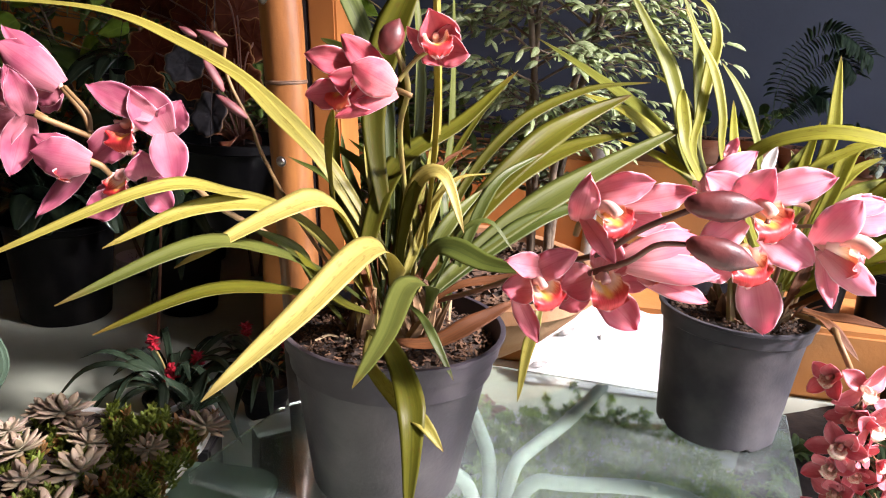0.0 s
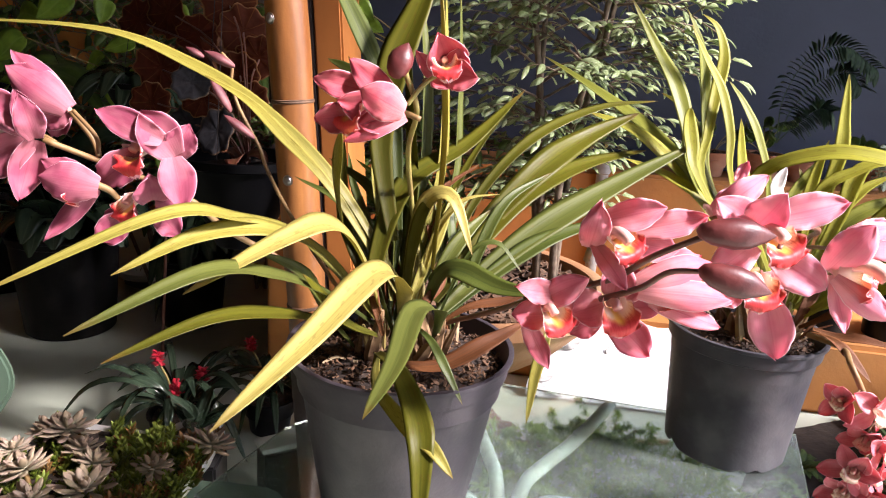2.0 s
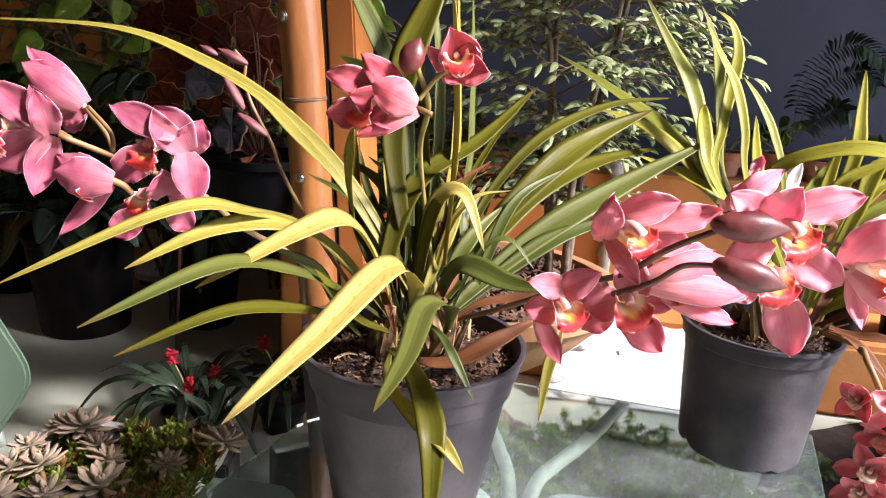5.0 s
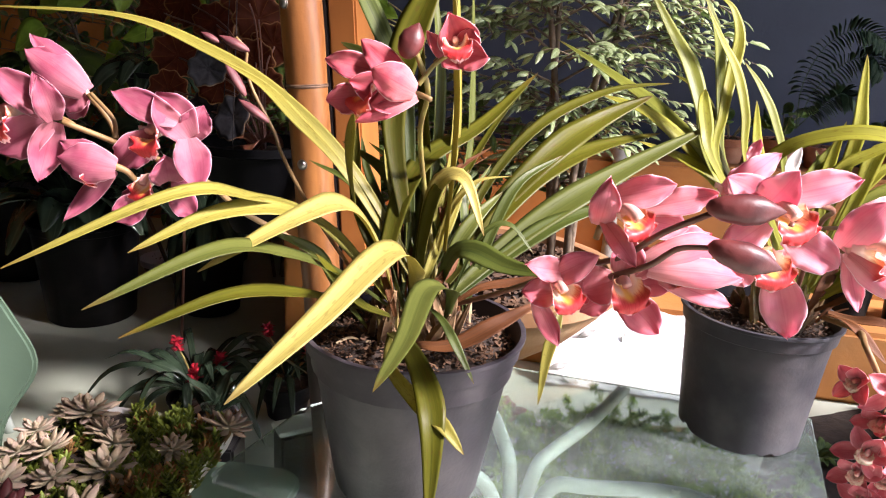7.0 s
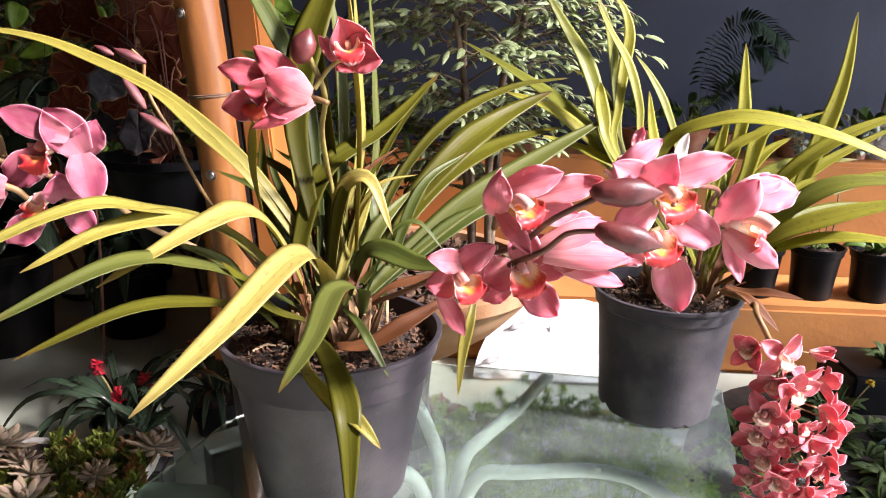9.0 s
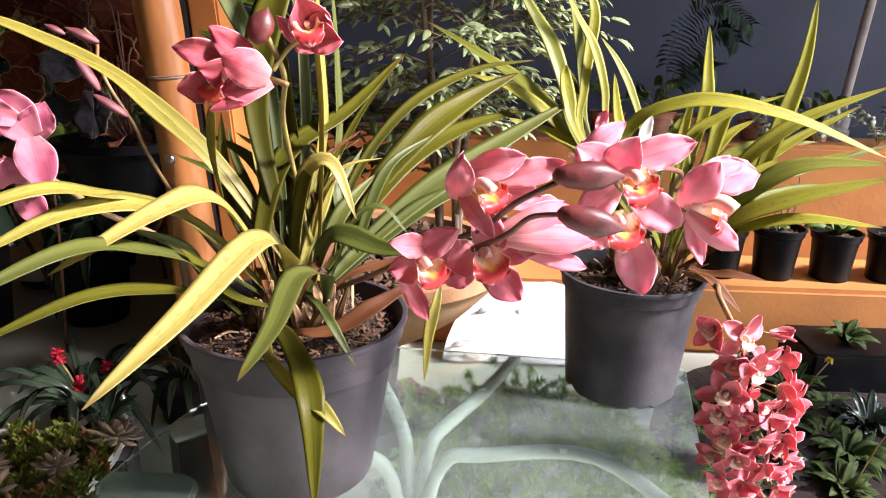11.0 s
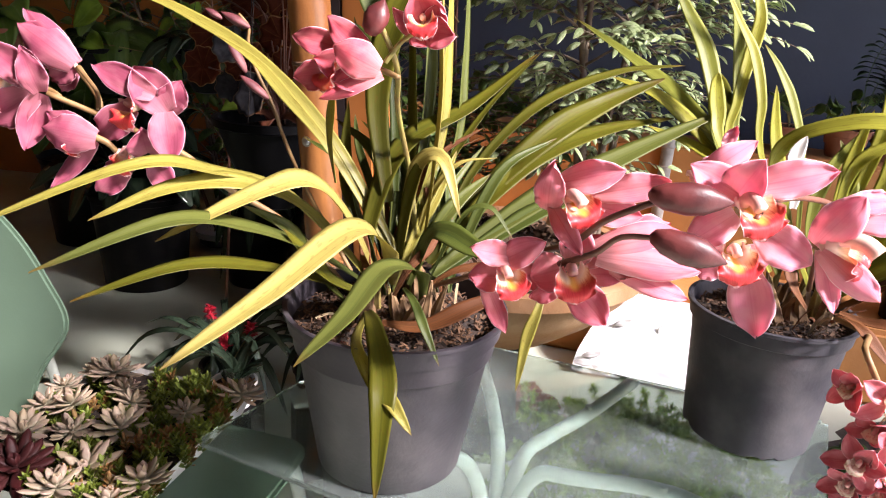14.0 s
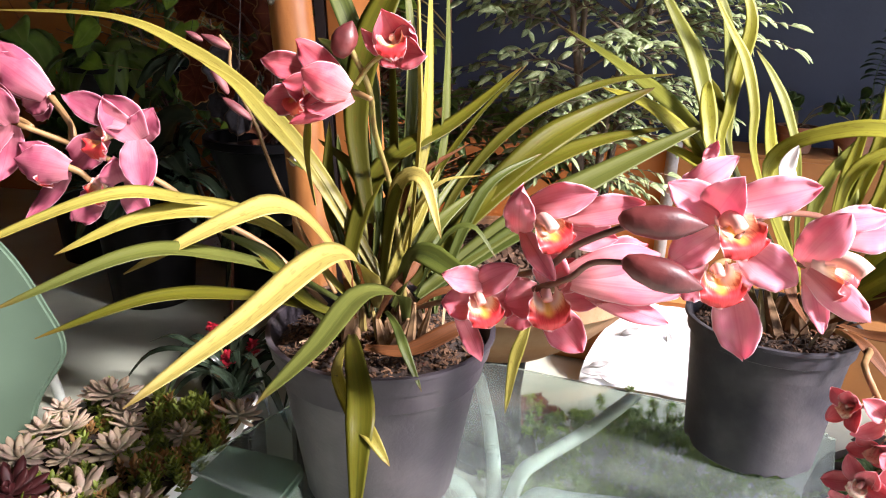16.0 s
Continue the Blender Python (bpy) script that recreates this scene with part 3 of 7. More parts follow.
def flower(parent, at, face, roll, size, kind, form="open", stem=None, wild=1.0):
    o = parent.matrix_world.translation
    COUNT[0] += 1
    rng = random.Random(COUNT[0])
    m = Matrix.Translation(Vector(at) - o) @ facing(face, roll) @ Matrix.Scale(size, 4)
    inv = m.inverted()
    # column and pedicel
    v, f = tube_data([(0, -0.002, 0.0), (0, 0.003, 0.010), (0, 0.002, 0.021), (0, -0.003, 0.028)], 0.0055, 10, 10, 0.95)
    if stem is not None:
        s = inv @ (Vector(stem) - o)
        mid = Vector((s.x * 0.45, s.y * 0.45, -0.16 * s.length + s.z * 0.4))
        v2, f2 = tube_data([s, mid, (0, 0, -0.004)], (0.0032 if size > 0.6 else 0.0014) / max(size, 0.6), 10, 8, 1.2)
        f += [tuple(i + len(v) for i in q) for q in f2]
        v += v2
    me = mesh("flower", v, f, COLUMN)
    if stem is not None:
        me.materials.append(STEM_TAN)
        pieces = len(f) - len(f2)
        me.polygons.foreach_set("material_index", [0 if i < pieces else 1 for i in range(len(f))])
    fl = part("flower", me, parent, m)
    top, side, low = FORMS[form]
    for role, angle, phi in (("dorsal", 90, top), ("petal", 28, side), ("petal", 152, side), ("sepal", -48, low), ("sepal", 228, low)):
        phi += wild * rng.uniform(-0.16, 0.16)
        turn = Matrix.Rotation(radians(angle + wild * rng.uniform(-11, 11)), 4, "Z") @ Matrix.Rotation(-phi, 4, "Y") @ Matrix.Rotation(wild * rng.uniform(-0.5, 0.5), 4, "X")
        z = 0.002 if role == "petal" else -0.001
        part("petal" if role == "petal" else "sepal", petal_mesh(role, kind, rng.randrange(5) if wild > 0.5 else 1 + rng.randrange(3)), fl, Matrix.Translation((0, 0, z)) @ turn @ Matrix.Diagonal((rng.uniform(0.92, 1.08), 1, 1, 1)))
    part("lip", lip_mesh(True, rng.randrange(3)), fl, Matrix.Scale(1.05, 4), "ruffled white lip")
    return fl


def tepal_data(length, width, cup, bow, seed, nu=10, nv=18, thick=0.0009):
    """A petal along +x with its face to +z: cupped across, bowed along, pointed, with a rolled and wavy margin."""
    verts, uvs, faces = [], [], []
    for layer in (0, 1):
        for i in range(nv + 1):
            v = i / nv
            rise = 0.50 + 0.50 * math.sin(min(1.0, v / 0.5) * math.pi / 2)
            shape = rise if v < 0.5 else max(0.0, 1 - ((v - 0.5) / 0.5) ** 2.0) ** 0.84
            w = width / 2 * max(0.035, shape) * (1 + 0.07 * noise.noise((seed * 2.3, v * 4.0, 0.0)))
            for j in range(nu + 1):
                u = j / nu * 2 - 1
                soft = noise.noise((u * 1.2 + seed, v * 2.4, seed * 0.7))
                edge = noise.noise((u * 2 + seed, v * 7.0, 4.0)) * abs(u) ** 3
                z = bow * length * 4 * v * (1 - v) + cup * w * (u * u - 0.35 * u ** 4) + 0.0088 * soft * (0.25 + u * u) * (0.3 + v) + 0.0058 * edge
                z -= 0.0012 * math.exp(-(u / 0.10) ** 2) * (1 - v)
                verts.append((length * v + 0.003 * edge, w * u * (1 - 0.10 * abs(cup) * abs(u)), z - layer * thick))
                uvs.append((j / nu, v))
    n = nu + 1
    top = (nv + 1) * n
    for i in range(nv):
        for j in range(nu):
            a = i * n + j
            faces.append((a, a + n, a + n + 1, a + 1))
            faces.append((top + a, top + a + 1, top + a + n + 1, top + a + n))
        a, b = i * n, i * n + nu
        faces.append((a, top + a, top + a + n, a + n))
        faces.append((b, b + n, top + b + n, top + b))
    a = nv * n
    for j in range(nu):
        faces.append((a + j, top + a + j, top + a + j + 1, a + j + 1))
    return verts, faces, uvs


def bloom(parent, at, face, roll, lip, column, kind, stem=None):
    """A large flower: its column with the pedicel, and the lip; tepal() adds the rest."""
    o = parent.matrix_world.translation
    COUNT[0] += 1
    m = Matrix.Translation(Vector(at) - o) @ facing(face, roll)
    c = max(column, 0.5)
    v, f = tube_data([(0, -0.002, -0.002), (0, 0.004 * c, 0.009 * c), (0, 0.003 * c, 0.018 * c), (0, -0.002 * c, 0.024 * c)], 0.0052 * c ** 0.7, 12, 12, 1.05)
    s = m.inverted() @ (Vector(stem) - o)
    mid = s * 0.5 + Vector((0, 0, -0.18 * s.length))
    v2, f2 = tube_data([s, mid, (0, 0, -0.003)], 0.0034, 12, 8, 1.35)
    pieces = len(f)
    f += [tuple(i + len(v) for i in q) for q in f2]
    me = mesh("flower", v + v2, f, COLUMN)
    me.materials.append(STEM_TAN)
    me.polygons.foreach_set("material_index", [0 if i < pieces else 1 for i in range(len(f))])
    fl = part("flower", me, parent, m)
    if lip:
        part("lip", lip_mesh(False, COUNT[0] % 3), fl, Matrix.Scale(lip, 4), "ruffled yellow and red lip")
    return fl


def tepal(fl, role, base, tip, width, cup, bow, spin, kind):
    """One petal or sepal from its foot to its tip, its face turned to the path."""
    base, tip = Vector(base), Vector(tip)
    x = (tip - base).normalized()
    z = Vector((0.06, 0.0, 1.16)) - base
    z = (z - x * z.dot(x)).normalized()
    COUNT[0] += 1
    v, f, u = tepal_data((tip - base).length, width * 1.12, cup, bow, COUNT[0] * 1.37)
    w = Matrix((x, z.cross(x), z)).transposed().to_4x4() @ Matrix.Rotation(radians(spin), 4, "X")
    w.translation = base
    whole = fl.parent.matrix_world @ fl.matrix_basis
    part(role, mesh(role, v, f, PETALS[kind], u), fl, whole.inverted() @ w)


def bud(parent, at, direction, length, width, mat=None):
    o = parent.matrix_world.translation
    prof = [(0.0015, -length * 0.5), (width * 0.22, -length * 0.46), (width * 0.40, -length * 0.3), (width * 0.5, -length * 0.02), (width * 0.44, length * 0.18), (width * 0.24, length * 0.36), (width * 0.07, length * 0.47), (0.0008, length * 0.5)]
    me = lathe("bud", prof, mat or (BUD if width > 0.02 else BUD_PINK), 20)
    for k in me.vertices:
        a = math.atan2(k.co.y, k.co.x)
        k.co.x *= 1 + 0.07 * math.cos(3 * a)
        k.co.y *= 0.9 + 0.07 * math.cos(3 * a)
        k.co.x += 0.10 * width * math.sin(k.co.z / length * 3)
    return part("bud", me, parent, Matrix.Translation(Vector(at) - o) @ facing(direction))


def leaf_cloud(spots, length, width, seed, bend=0.3, spread=0.6, profile=None, steps=5, across=2, fold=0.25, lean=-0.25, sunward=0.0):
    """Many small leaves in one mesh: at each spot (place, direction) one leaf."""
    rng = random.Random(seed)
    V, F, U = [], [], []
    prof = profile or (lambda v: max(0.04, math.sin(math.pi * min(0.98, v * 0.93 + 0.05)) ** 0.8))
    for p, d in spots:
        p, d = Vector(p), Vector(d).normalized()
        L, W = length * rng.uniform(0.7, 1.25), width * rng.uniform(0.75, 1.2)
        drop = Vector((0, 0, -1)) * bend * L * rng.uniform(0.5, 1.5)
        pts = [p, p + d * L * 0.35, p + d * L * 0.7 + drop * 0.4, p + d * L + drop]
        v, f, u = ribbon(pts, W, prof, steps, across, fold, 0.0005, (rng.uniform(-spread, spread) + sunward, rng.uniform(-spread, spread) + lean, 1), 0.0)
        n = len(V)
        V += v
        U += u
        F += [tuple(i + n for i in q) for q in f]
    return V, F, U


def pot_profile(r_base, r_rim, h, wall=0.004, band=0.03):
    k = (r_rim - r_base) / h
    inner = r_rim - wall
    return [(r_base * 0.6, 0.004), (r_base - 0.004, 0.0), (r_base, 0.004), (r_base + k * (h - band - 0.012) - 0.006, h - band - 0.010), (r_base + k * (h - band) - 0.0055, h - band - 0.003), (r_rim - 0.0035, h - band), (r_rim - 0.0030, h - band + 0.004), (r_rim - 0.001, h - 0.008), (r_rim + 0.0035, h - 0.006),
            (r_rim + 0.0035, h - 0.001), (r_rim + 0.001, h), (inner, h - 0.001), (inner - 0.004, h - 0.02), (inner - 0.008, h - 0.06)]


def soil_disc(radius, seed, rise=0.012):
    bm = bmesh.new()
    rings, sides = 12, 40
    verts, faces = [(0, 0, rise)], []
    for i in range(1, rings + 1):
        for j in range(sides):
            a, r = 2 * math.pi * j / sides, radius * i / rings
            verts.append((r * math.cos(a), r * math.sin(a), rise * (1 - (i / rings) ** 2) + 0.008 * noise.noise((r * math.cos(a) * 40 + seed, r * math.sin(a) * 40, 0))))
    for j in range(sides):
        faces.append((0, 1 + j, 1 + (j + 1) % sides))
    for i in range(rings - 1):
        for j in range(sides):
            a, b = 1 + i * sides + j, 1 + i * sides + (j + 1) % sides
            faces.append((a, a + sides, b + sides, b))
    bm.free()
    return mesh("soil", verts, faces, SOIL)


def chips(radius, count, seed, size=0.011, rise=0.012):
    """Loose bark and husk pieces over a soil disc."""
    rng = random.Random(seed)
    V, F = [], []
    for _ in range(count):
        r, a = radius * math.sqrt(rng.random()), rng.uniform(0, 2 * math.pi)
        c = Vector((r * math.cos(a), r * math.sin(a), rise * (1 - (r / radius) ** 2) + rng.uniform(0.002, 0.010)))
        R = Euler((rng.uniform(-0.7, 0.7), rng.uniform(-0.7, 0.7), rng.uniform(0, 6.3))).to_matrix()
        sx, sy, sz = size * rng.uniform(0.4, 1.5), size * rng.uniform(0.2, 0.6), size * rng.uniform(0.08, 0.25)
        n = len(V)
        for k in range(8):
            V.append(c + R @ Vector((sx * (1 if k & 1 else -1) * rng.uniform(0.7, 1), sy * (1 if k & 2 else -1) * rng.uniform(0.6, 1), sz * (1 if k & 4 else -1))) * 0.5)
        F += [tuple(n + i for i in q) for q in ((0, 2, 3, 1), (4, 5, 7, 6), (0, 1, 5, 4), (2, 6, 7, 3), (0, 4, 6, 2), (1, 3, 7, 5))]
    return mesh("bark_mulch", V, F, CHIP, smooth=False)


BOWL = material("orange_clay_bowl", (0.32, 0.16, 0.07), 0.75, colour2=(0.25, 0.12, 0.05), scale=9, bump=0.3, stain=(0.5, 0.38, 0.24), stain_scale=4, stain_amount=0.5)


def fill_pot(owner, r_base, r_rim, h, mat, seed, depth=0.028, count=420, chip=0.011, notch=0.0, sides=48, wobble=0.006):
    pot_me = lathe("pot", pot_profile(r_base, r_rim, h), mat, sides, wobble)
    if notch:
        for v in pot_me.vertices:
            if v.co.z < 0.006:
                a = math.atan2(v.co.y, v.co.x)
                v.co.z += notch * max(0.0, noise.noise((math.cos(a) * 4, math.sin(a) * 4, seed)))
    part("pot", pot_me, owner)
    part("soil", soil_disc(r_rim - 0.011, seed), owner, Matrix.Translation((0, 0, h - depth)))
    if count:
        tagged(part("bark_mulch", chips(r_rim - 0.016, count, seed, chip), owner, Matrix.Translation((0, 0, h - depth))), kind="stuff")

# ---- the setting ----
TABLE = 0.49
floor_me = box("floor", (16, 16, 0.2), CONCRETE, 0)
solo("floor", floor_me, "burnished grey-green concrete floor", "floor", pose(0, 2, -0.1), kind="structure")
solo("ground", box("ground", (600, 600, 0.2), EARTH, 0), "bare earth round the veranda", "ground", pose(0, 0, -0.21), kind="structure")
# The bench runs across the back at a slight angle, with a taller parapet and the slate wall behind it.
BACK = -9.0
CB, SB = math.cos(radians(BACK)), math.sin(radians(BACK))


def along(s, d, z=0.0):
    """A place s metres along the bench's front from x = 0.2, d metres behind the front, at height z."""
    return Vector((0.2 + s * CB - d * SB, 2.42 + s * SB + d * CB, z))


def wall_box(name, s0, s1, d0, d1, z0, z1, mat, label, bevel=0.012):
    me = box(name, (s1 - s0, d1 - d0, z1 - z0), mat, bevel)
    c = along((s0 + s1) / 2, (d0 + d1) / 2, (z0 + z1) / 2)
    return solo(name, me, label, "wall", pose(*c, 0, 0, BACK), kind="structure")


wall_box("bench", -0.62, 5.0, 0.0, 0.42, 0.0, 0.275, ORANGE, "low orange plastered bench along the wall", 0.018)
wall_box("parapet", -0.62, 5.0, 0.42, 0.75, 0.0, 0.745, ORANGE, "orange plastered parapet behind the bench", 0.015)
wall_box("wall_north", -0.9, 5.2, 0.95, 1.10, 0.0, 2.7, GREY_WALL, "slate grey painted wall", 0)
wall_box("wall_pier", -0.76, -0.62, 0.0, 0.95, 0.0, 0.80, ORANGE, "orange plastered end of the parapet", 0.01)
solo("wall_west_back", box("wall_west_back", (6.0, 0.15, 2.7), ORANGE, 0), "orange painted wall behind the shelf plants", "wall", pose(-3.4, 4.2, 1.35), kind="structure")
solo("wall_link", box("wall_link", (0.15, 1.9, 0.80), ORANGE, 0.01), "low orange painted end wall behind the posts", "wall", pose(-0.47, 3.2, 0.40), kind="structure")
# Three unseen walls, added to keep fill light off the pots and plants.
solo("wall_west", box("wall_west", (0.15, 9.0, 2.7), ORANGE, 0), "unseen orange side wall added to block light from the left", "wall", pose(-4.4, 0.2, 1.35), kind="structure")
solo("wall_south", box("wall_south", (7.0, 0.2, 2.9), PLASTER, 0), "unseen plastered wall added to cut light from the front", "wall", pose(-0.95, -1.8, 1.45), kind="structure")
solo("wall_side", box("wall_side", (0.12, 2.2, 2.7), SHADE_BOARDS, 0), "unseen dark boarded wall added to block sky light from the left", "wall", pose(-2.0, -0.58, 1.35), kind="structure")
# Unseen roof pieces, added and sized to shade the background, pots and floor.
solo("ceiling", box("ceiling", (9.6, 3.2, 0.12), SHADE_BOARDS, 0), "unseen dark roof boards added to block sun and sky", "ceiling", pose(0.4, 3.2, 2.76), kind="structure")
solo("ceiling_middle", box("ceiling_middle", (5.82, 0.67, 0.12), SHADE_BOARDS, 0), "unseen dark roof boards added to block sun and sky", "ceiling", pose(-1.49, 1.26, 2.76), kind="structure")
solo("ceiling_front", box("ceiling_front", (5.75, 0.37, 0.12), SHADE_BOARDS, 0), "unseen roof strip added to shade the left side", "ceiling", pose(-1.525, 0.735, 2.76), kind="structure")
solo("ceiling_south", box("ceiling_south", (6.9, 1.30, 0.12), SHADE_BOARDS, 0), "unseen roof boards added to cut light from the front", "ceiling", pose(-0.95, -1.15, 2.96), kind="structure")
solo("ceiling_corner", box("ceiling_corner", (0.66, 0.29, 0.12), SHADE_BOARDS, 0), "unseen added piece of the shading roof", "ceiling", pose(1.68, 0.695, 2.76), kind="structure")
solo("ceiling_west", box("ceiling_west", (5.25, 1.05, 0.12), SHADE_BOARDS, 0), "unseen dark roof boards added to block sun and sky", "ceiling", pose(-1.775, 0.025, 2.76), kind="structure")
solo("ceiling_east", box("ceiling_east", (1.70, 0.78, 0.12), SHADE_BOARDS, 0), "unseen added piece of the shading roof", "ceiling", pose(3.90, 0.45, 2.76), kind="structure")
solo("ceiling_link", box("ceiling_link", (0.14, 0.76, 0.12), SHADE_BOARDS, 0), "unseen added piece of the shading roof", "ceiling", pose(3.88, 1.22, 2.76), kind="structure")

# soil bed beside the table, behind a low cement kerb
bed = soil_disc(0.95, 5.0, 0.04)
bed.materials[0] = EARTH
solo("ground_bed", bed, "dark garden soil heaped in a bed", "soil", pose(1.80, 1.32, 0.0), kind="structure")


# ---- bamboo post and timber post ----
def bamboo_post():
    t = thing("bamboo_post", (-0.174, 1.245, 0.0), "varnished orange-brown bamboo post with dark node rings", "post", turn=(0, -4.5, 0))
    prof = []
    for i in range(56):
        z = 2.75 * i / 55
        prof.append((0.0365 + 0.0006 * math.sin(i * 1.7), z))
    culm = lathe("culm", prof, BAMBOO, 40, 0.01)
    part("culm", culm, t)
    # Dark sleeve added to imitate the shade under the glass top.
    part("foot_sleeve", lathe("foot_sleeve", [(0.037, 0.0), (0.0405, 0.002), (0.0405, 0.60), (0.037, 0.604)], GAP, 32), t, None, "dark sleeve standing in for the shade below the glass")
    for z in (0.30, 0.69, 1.068, 1.44, 1.86, 2.3):
        ring = [(0.034, z - 0.004), (0.0373, z - 0.003), (0.0380, z - 0.001), (0.0372, z + 0.0005), (0.0380, z + 0.002), (0.0370, z + 0.003), (0.034, z + 0.004)]
        part("node_ring", lathe("node_ring", ring, BAMBOO_RING, 32, 0.01), t)
    for z in (0.933, 1.204):
        a = radians(-108 - (z - 0.93) * 70)
        m = Matrix.Translation((0.0366 * math.cos(a), 0.0366 * math.sin(a), z)) @ facing((math.cos(a), math.sin(a), 0))
        b = part("bolt", lathe("bolt", [(0.003, -0.004), (0.0075, -0.002), (0.0075, 0.001), (0.0055, 0.0035), (0.002, 0.0045)], STEEL, 16), t, m)
        part("washer", lathe("washer", [(0.004, -0.001), (0.0098, -0.001), (0.0098, 0.0006), (0.006, 0.0008)], STEEL, 20), b)


bamboo_post()


def timber_post():
    t = thing("timber_post", (-0.114, 1.385, 0.0), "orange painted square timber post", "post", turn=(0, -4.5, -14))
    part("shaft", box("shaft", (0.056, 0.10, 2.75), TIMBER, 0.004), t, pose(0, 0, 1.375))
    # Dark strip put where there is only a shaded gap.
    part("batten", box("batten", (0.026, 0.09, 2.75), GAP, 0.003), t, pose(-0.0418, -0.004, 1.375), "dark strip standing in for the shaded gap beside the bamboo")
    # Same added dark sleeve, imitating shade below the table.
    part("foot_sleeve", box("foot_sleeve", (0.064, 0.106, 0.60), GAP, 0.004), t, pose(0, 0, 0.30), "dark sleeve standing in for the shade below the glass")


timber_post()


# ---- glass table ----
def glass_table():
    t = thing("glass_table", (0.2, 1.0, 0.0), "garden table with dusty green glass top and mint tube legs", "table")
    o = Vector((0.2, 1.0, 0))
    corners = [(-0.344, 0.912), (0.512, 0.63), (0.744, 1.222), (0.10, 1.372), (-0.24, 1.14)]
    bm = bmesh.new()
    base = [bm.verts.new((x - o.x, y - o.y, TABLE - 0.010)) for x, y in corners]
    f = bm.faces.new(base)
    top = bmesh.ops.extrude_face_region(bm, geom=[f])["geom"]
    bmesh.ops.translate(bm, vec=(0, 0, 0.010), verts=[g for g in top if isinstance(g, bmesh.types.BMVert)])
    bmesh.ops.recalc_face_normals(bm, faces=bm.faces)
    bmesh.ops.bevel(bm, geom=[e for e in bm.edges if abs(e.verts[0].co.z - e.verts[1].co.z) > 0.005], offset=0.012, segments=4, affect="EDGES")
    bmesh.ops.bevel(bm, geom=[e for e in bm.edges if abs(e.verts[0].co.z - e.verts[1].co.z) < 0.001 and len(e.link_faces) == 2 and abs(e.calc_face_angle(0)) > 1.2], offset=0.0015, segments=2, affect="EDGES")
    g = part("glass_top", from_bm("glass_top", bm, GLASS), t, None, "dusty green glass top with a ground edge")
    z = TABLE - 0.029

    def leg(*pts):
        part("leg", tube("leg", [Vector(p) - o for p in pts], 0.0125, MINT, 40, 14), t)

    for k, (end, bend) in enumerate((((0.56, 0.745), (0.455, 0.955)), ((0.405, 1.335), (0.30, 1.18)), ((0.085, 1.345), (0.115, 1.20)), ((-0.13, 0.985), (-0.05, 0.99)))):
        d = (Vector((*bend, 0)) - Vector((0.147, 0.993, 0))).normalized()
        c = Vector((0.147, 0.993, 0)) + d * 0.026
        leg(c + d * 0.26, c + d * 0.17 + Vector((0, 0, 0.018)), c + d * 0.03 + Vector((0, 0, 0.06)), c + Vector((0, 0, 0.2)), c + Vector((0, 0, 0.36)), c + d * 0.03 + Vector((0, 0, z - 0.012)), c + d * 0.09 + Vector((0, 0, z)), Vector((*bend, z)), Vector((*end, z - 0.002)))
    part("collar", lathe("collar", [(0.03, 0.0), (0.046, 0.004), (0.046, 0.03), (0.03, 0.034)], MINT, 28), t, Matrix.Translation(Vector((0.147, 0.993, 0.20)) - o))
    for x, y in ((0.40, 0.964), (0.30, 1.18), (0.117, 1.18), (-0.05, 0.99)):
        part("rubber_pad", lathe("rubber_pad", [(0.004, -0.0105), (0.007, -0.0095), (0.007, -0.0012), (0.005, -0.0005)], MINT, 16), t, Matrix.Translation(Vector((x, y, TABLE - 0.0005 - 0.0095)) - o))


glass_table()

# ---- the two potted orchids ----
orchid_a = thing("potted_orchid", (-0.036, 0.952, TABLE + 0.001), "cymbidium orchid with pink flowers in a grey plastic pot", "orchid", "orchids on the glass table")
fill_pot(orchid_a, 0.113, 0.163, 0.26, POT_GREY, 11, 0.03, 1300, 0.009)
orchid_b = thing("potted_orchid", (0.574, 1.163, TABLE + 0.001), "pale pink cymbidium orchid with a trailing spike in a grey pot", "orchid", "orchids on the glass table")
fill_pot(orchid_b, 0.106, 0.133, 0.24, POT_LIGHTER, 23, 0.026, 900, 0.009, 0.022, 72)


def husks(parent, centre, spread, count, seed):
    """Old bulbs wrapped in dry sheaths at the foot of the leaves, with loose straw round them."""
    rng = random.Random(seed)
    for _ in range(count):
        a, r = rng.uniform(0, 6.3), spread * math.sqrt(rng.random())
        h, w = rng.uniform(0.05, 0.10), rng.uniform(0.006, 0.013)
        me = lathe("bulb", [(w * 0.7, 0.0), (w, h * 0.2), (w * 0.85, h * 0.5), (w * 0.5, h * 0.8), (w * 0.2, h)], HUSK if rng.random() < 0.7 else STEM_GREEN, 12, 0.35)
        part("bulb", me, parent, Matrix.Translation((centre[0] + r * math.cos(a), centre[1] + r * math.sin(a), centre[2])) @ Euler((rng.uniform(-0.45, 0.45), rng.uniform(-0.45, 0.45), 0)).to_matrix().to_4x4())
    for _ in range(count):
        a, r = rng.uniform(0, 6.3), spread * rng.uniform(0.6, 1.3)
        c = Vector((centre[0] + r * math.cos(a), centre[1] + r * math.sin(a), centre[2] + 0.008))
        d = Vector((math.cos(a) * rng.uniform(-0.4, 1.0), math.sin(a) * rng.uniform(-0.4, 1.0), rng.uniform(0.0, 1.1))) * rng.uniform(0.03, 0.06)
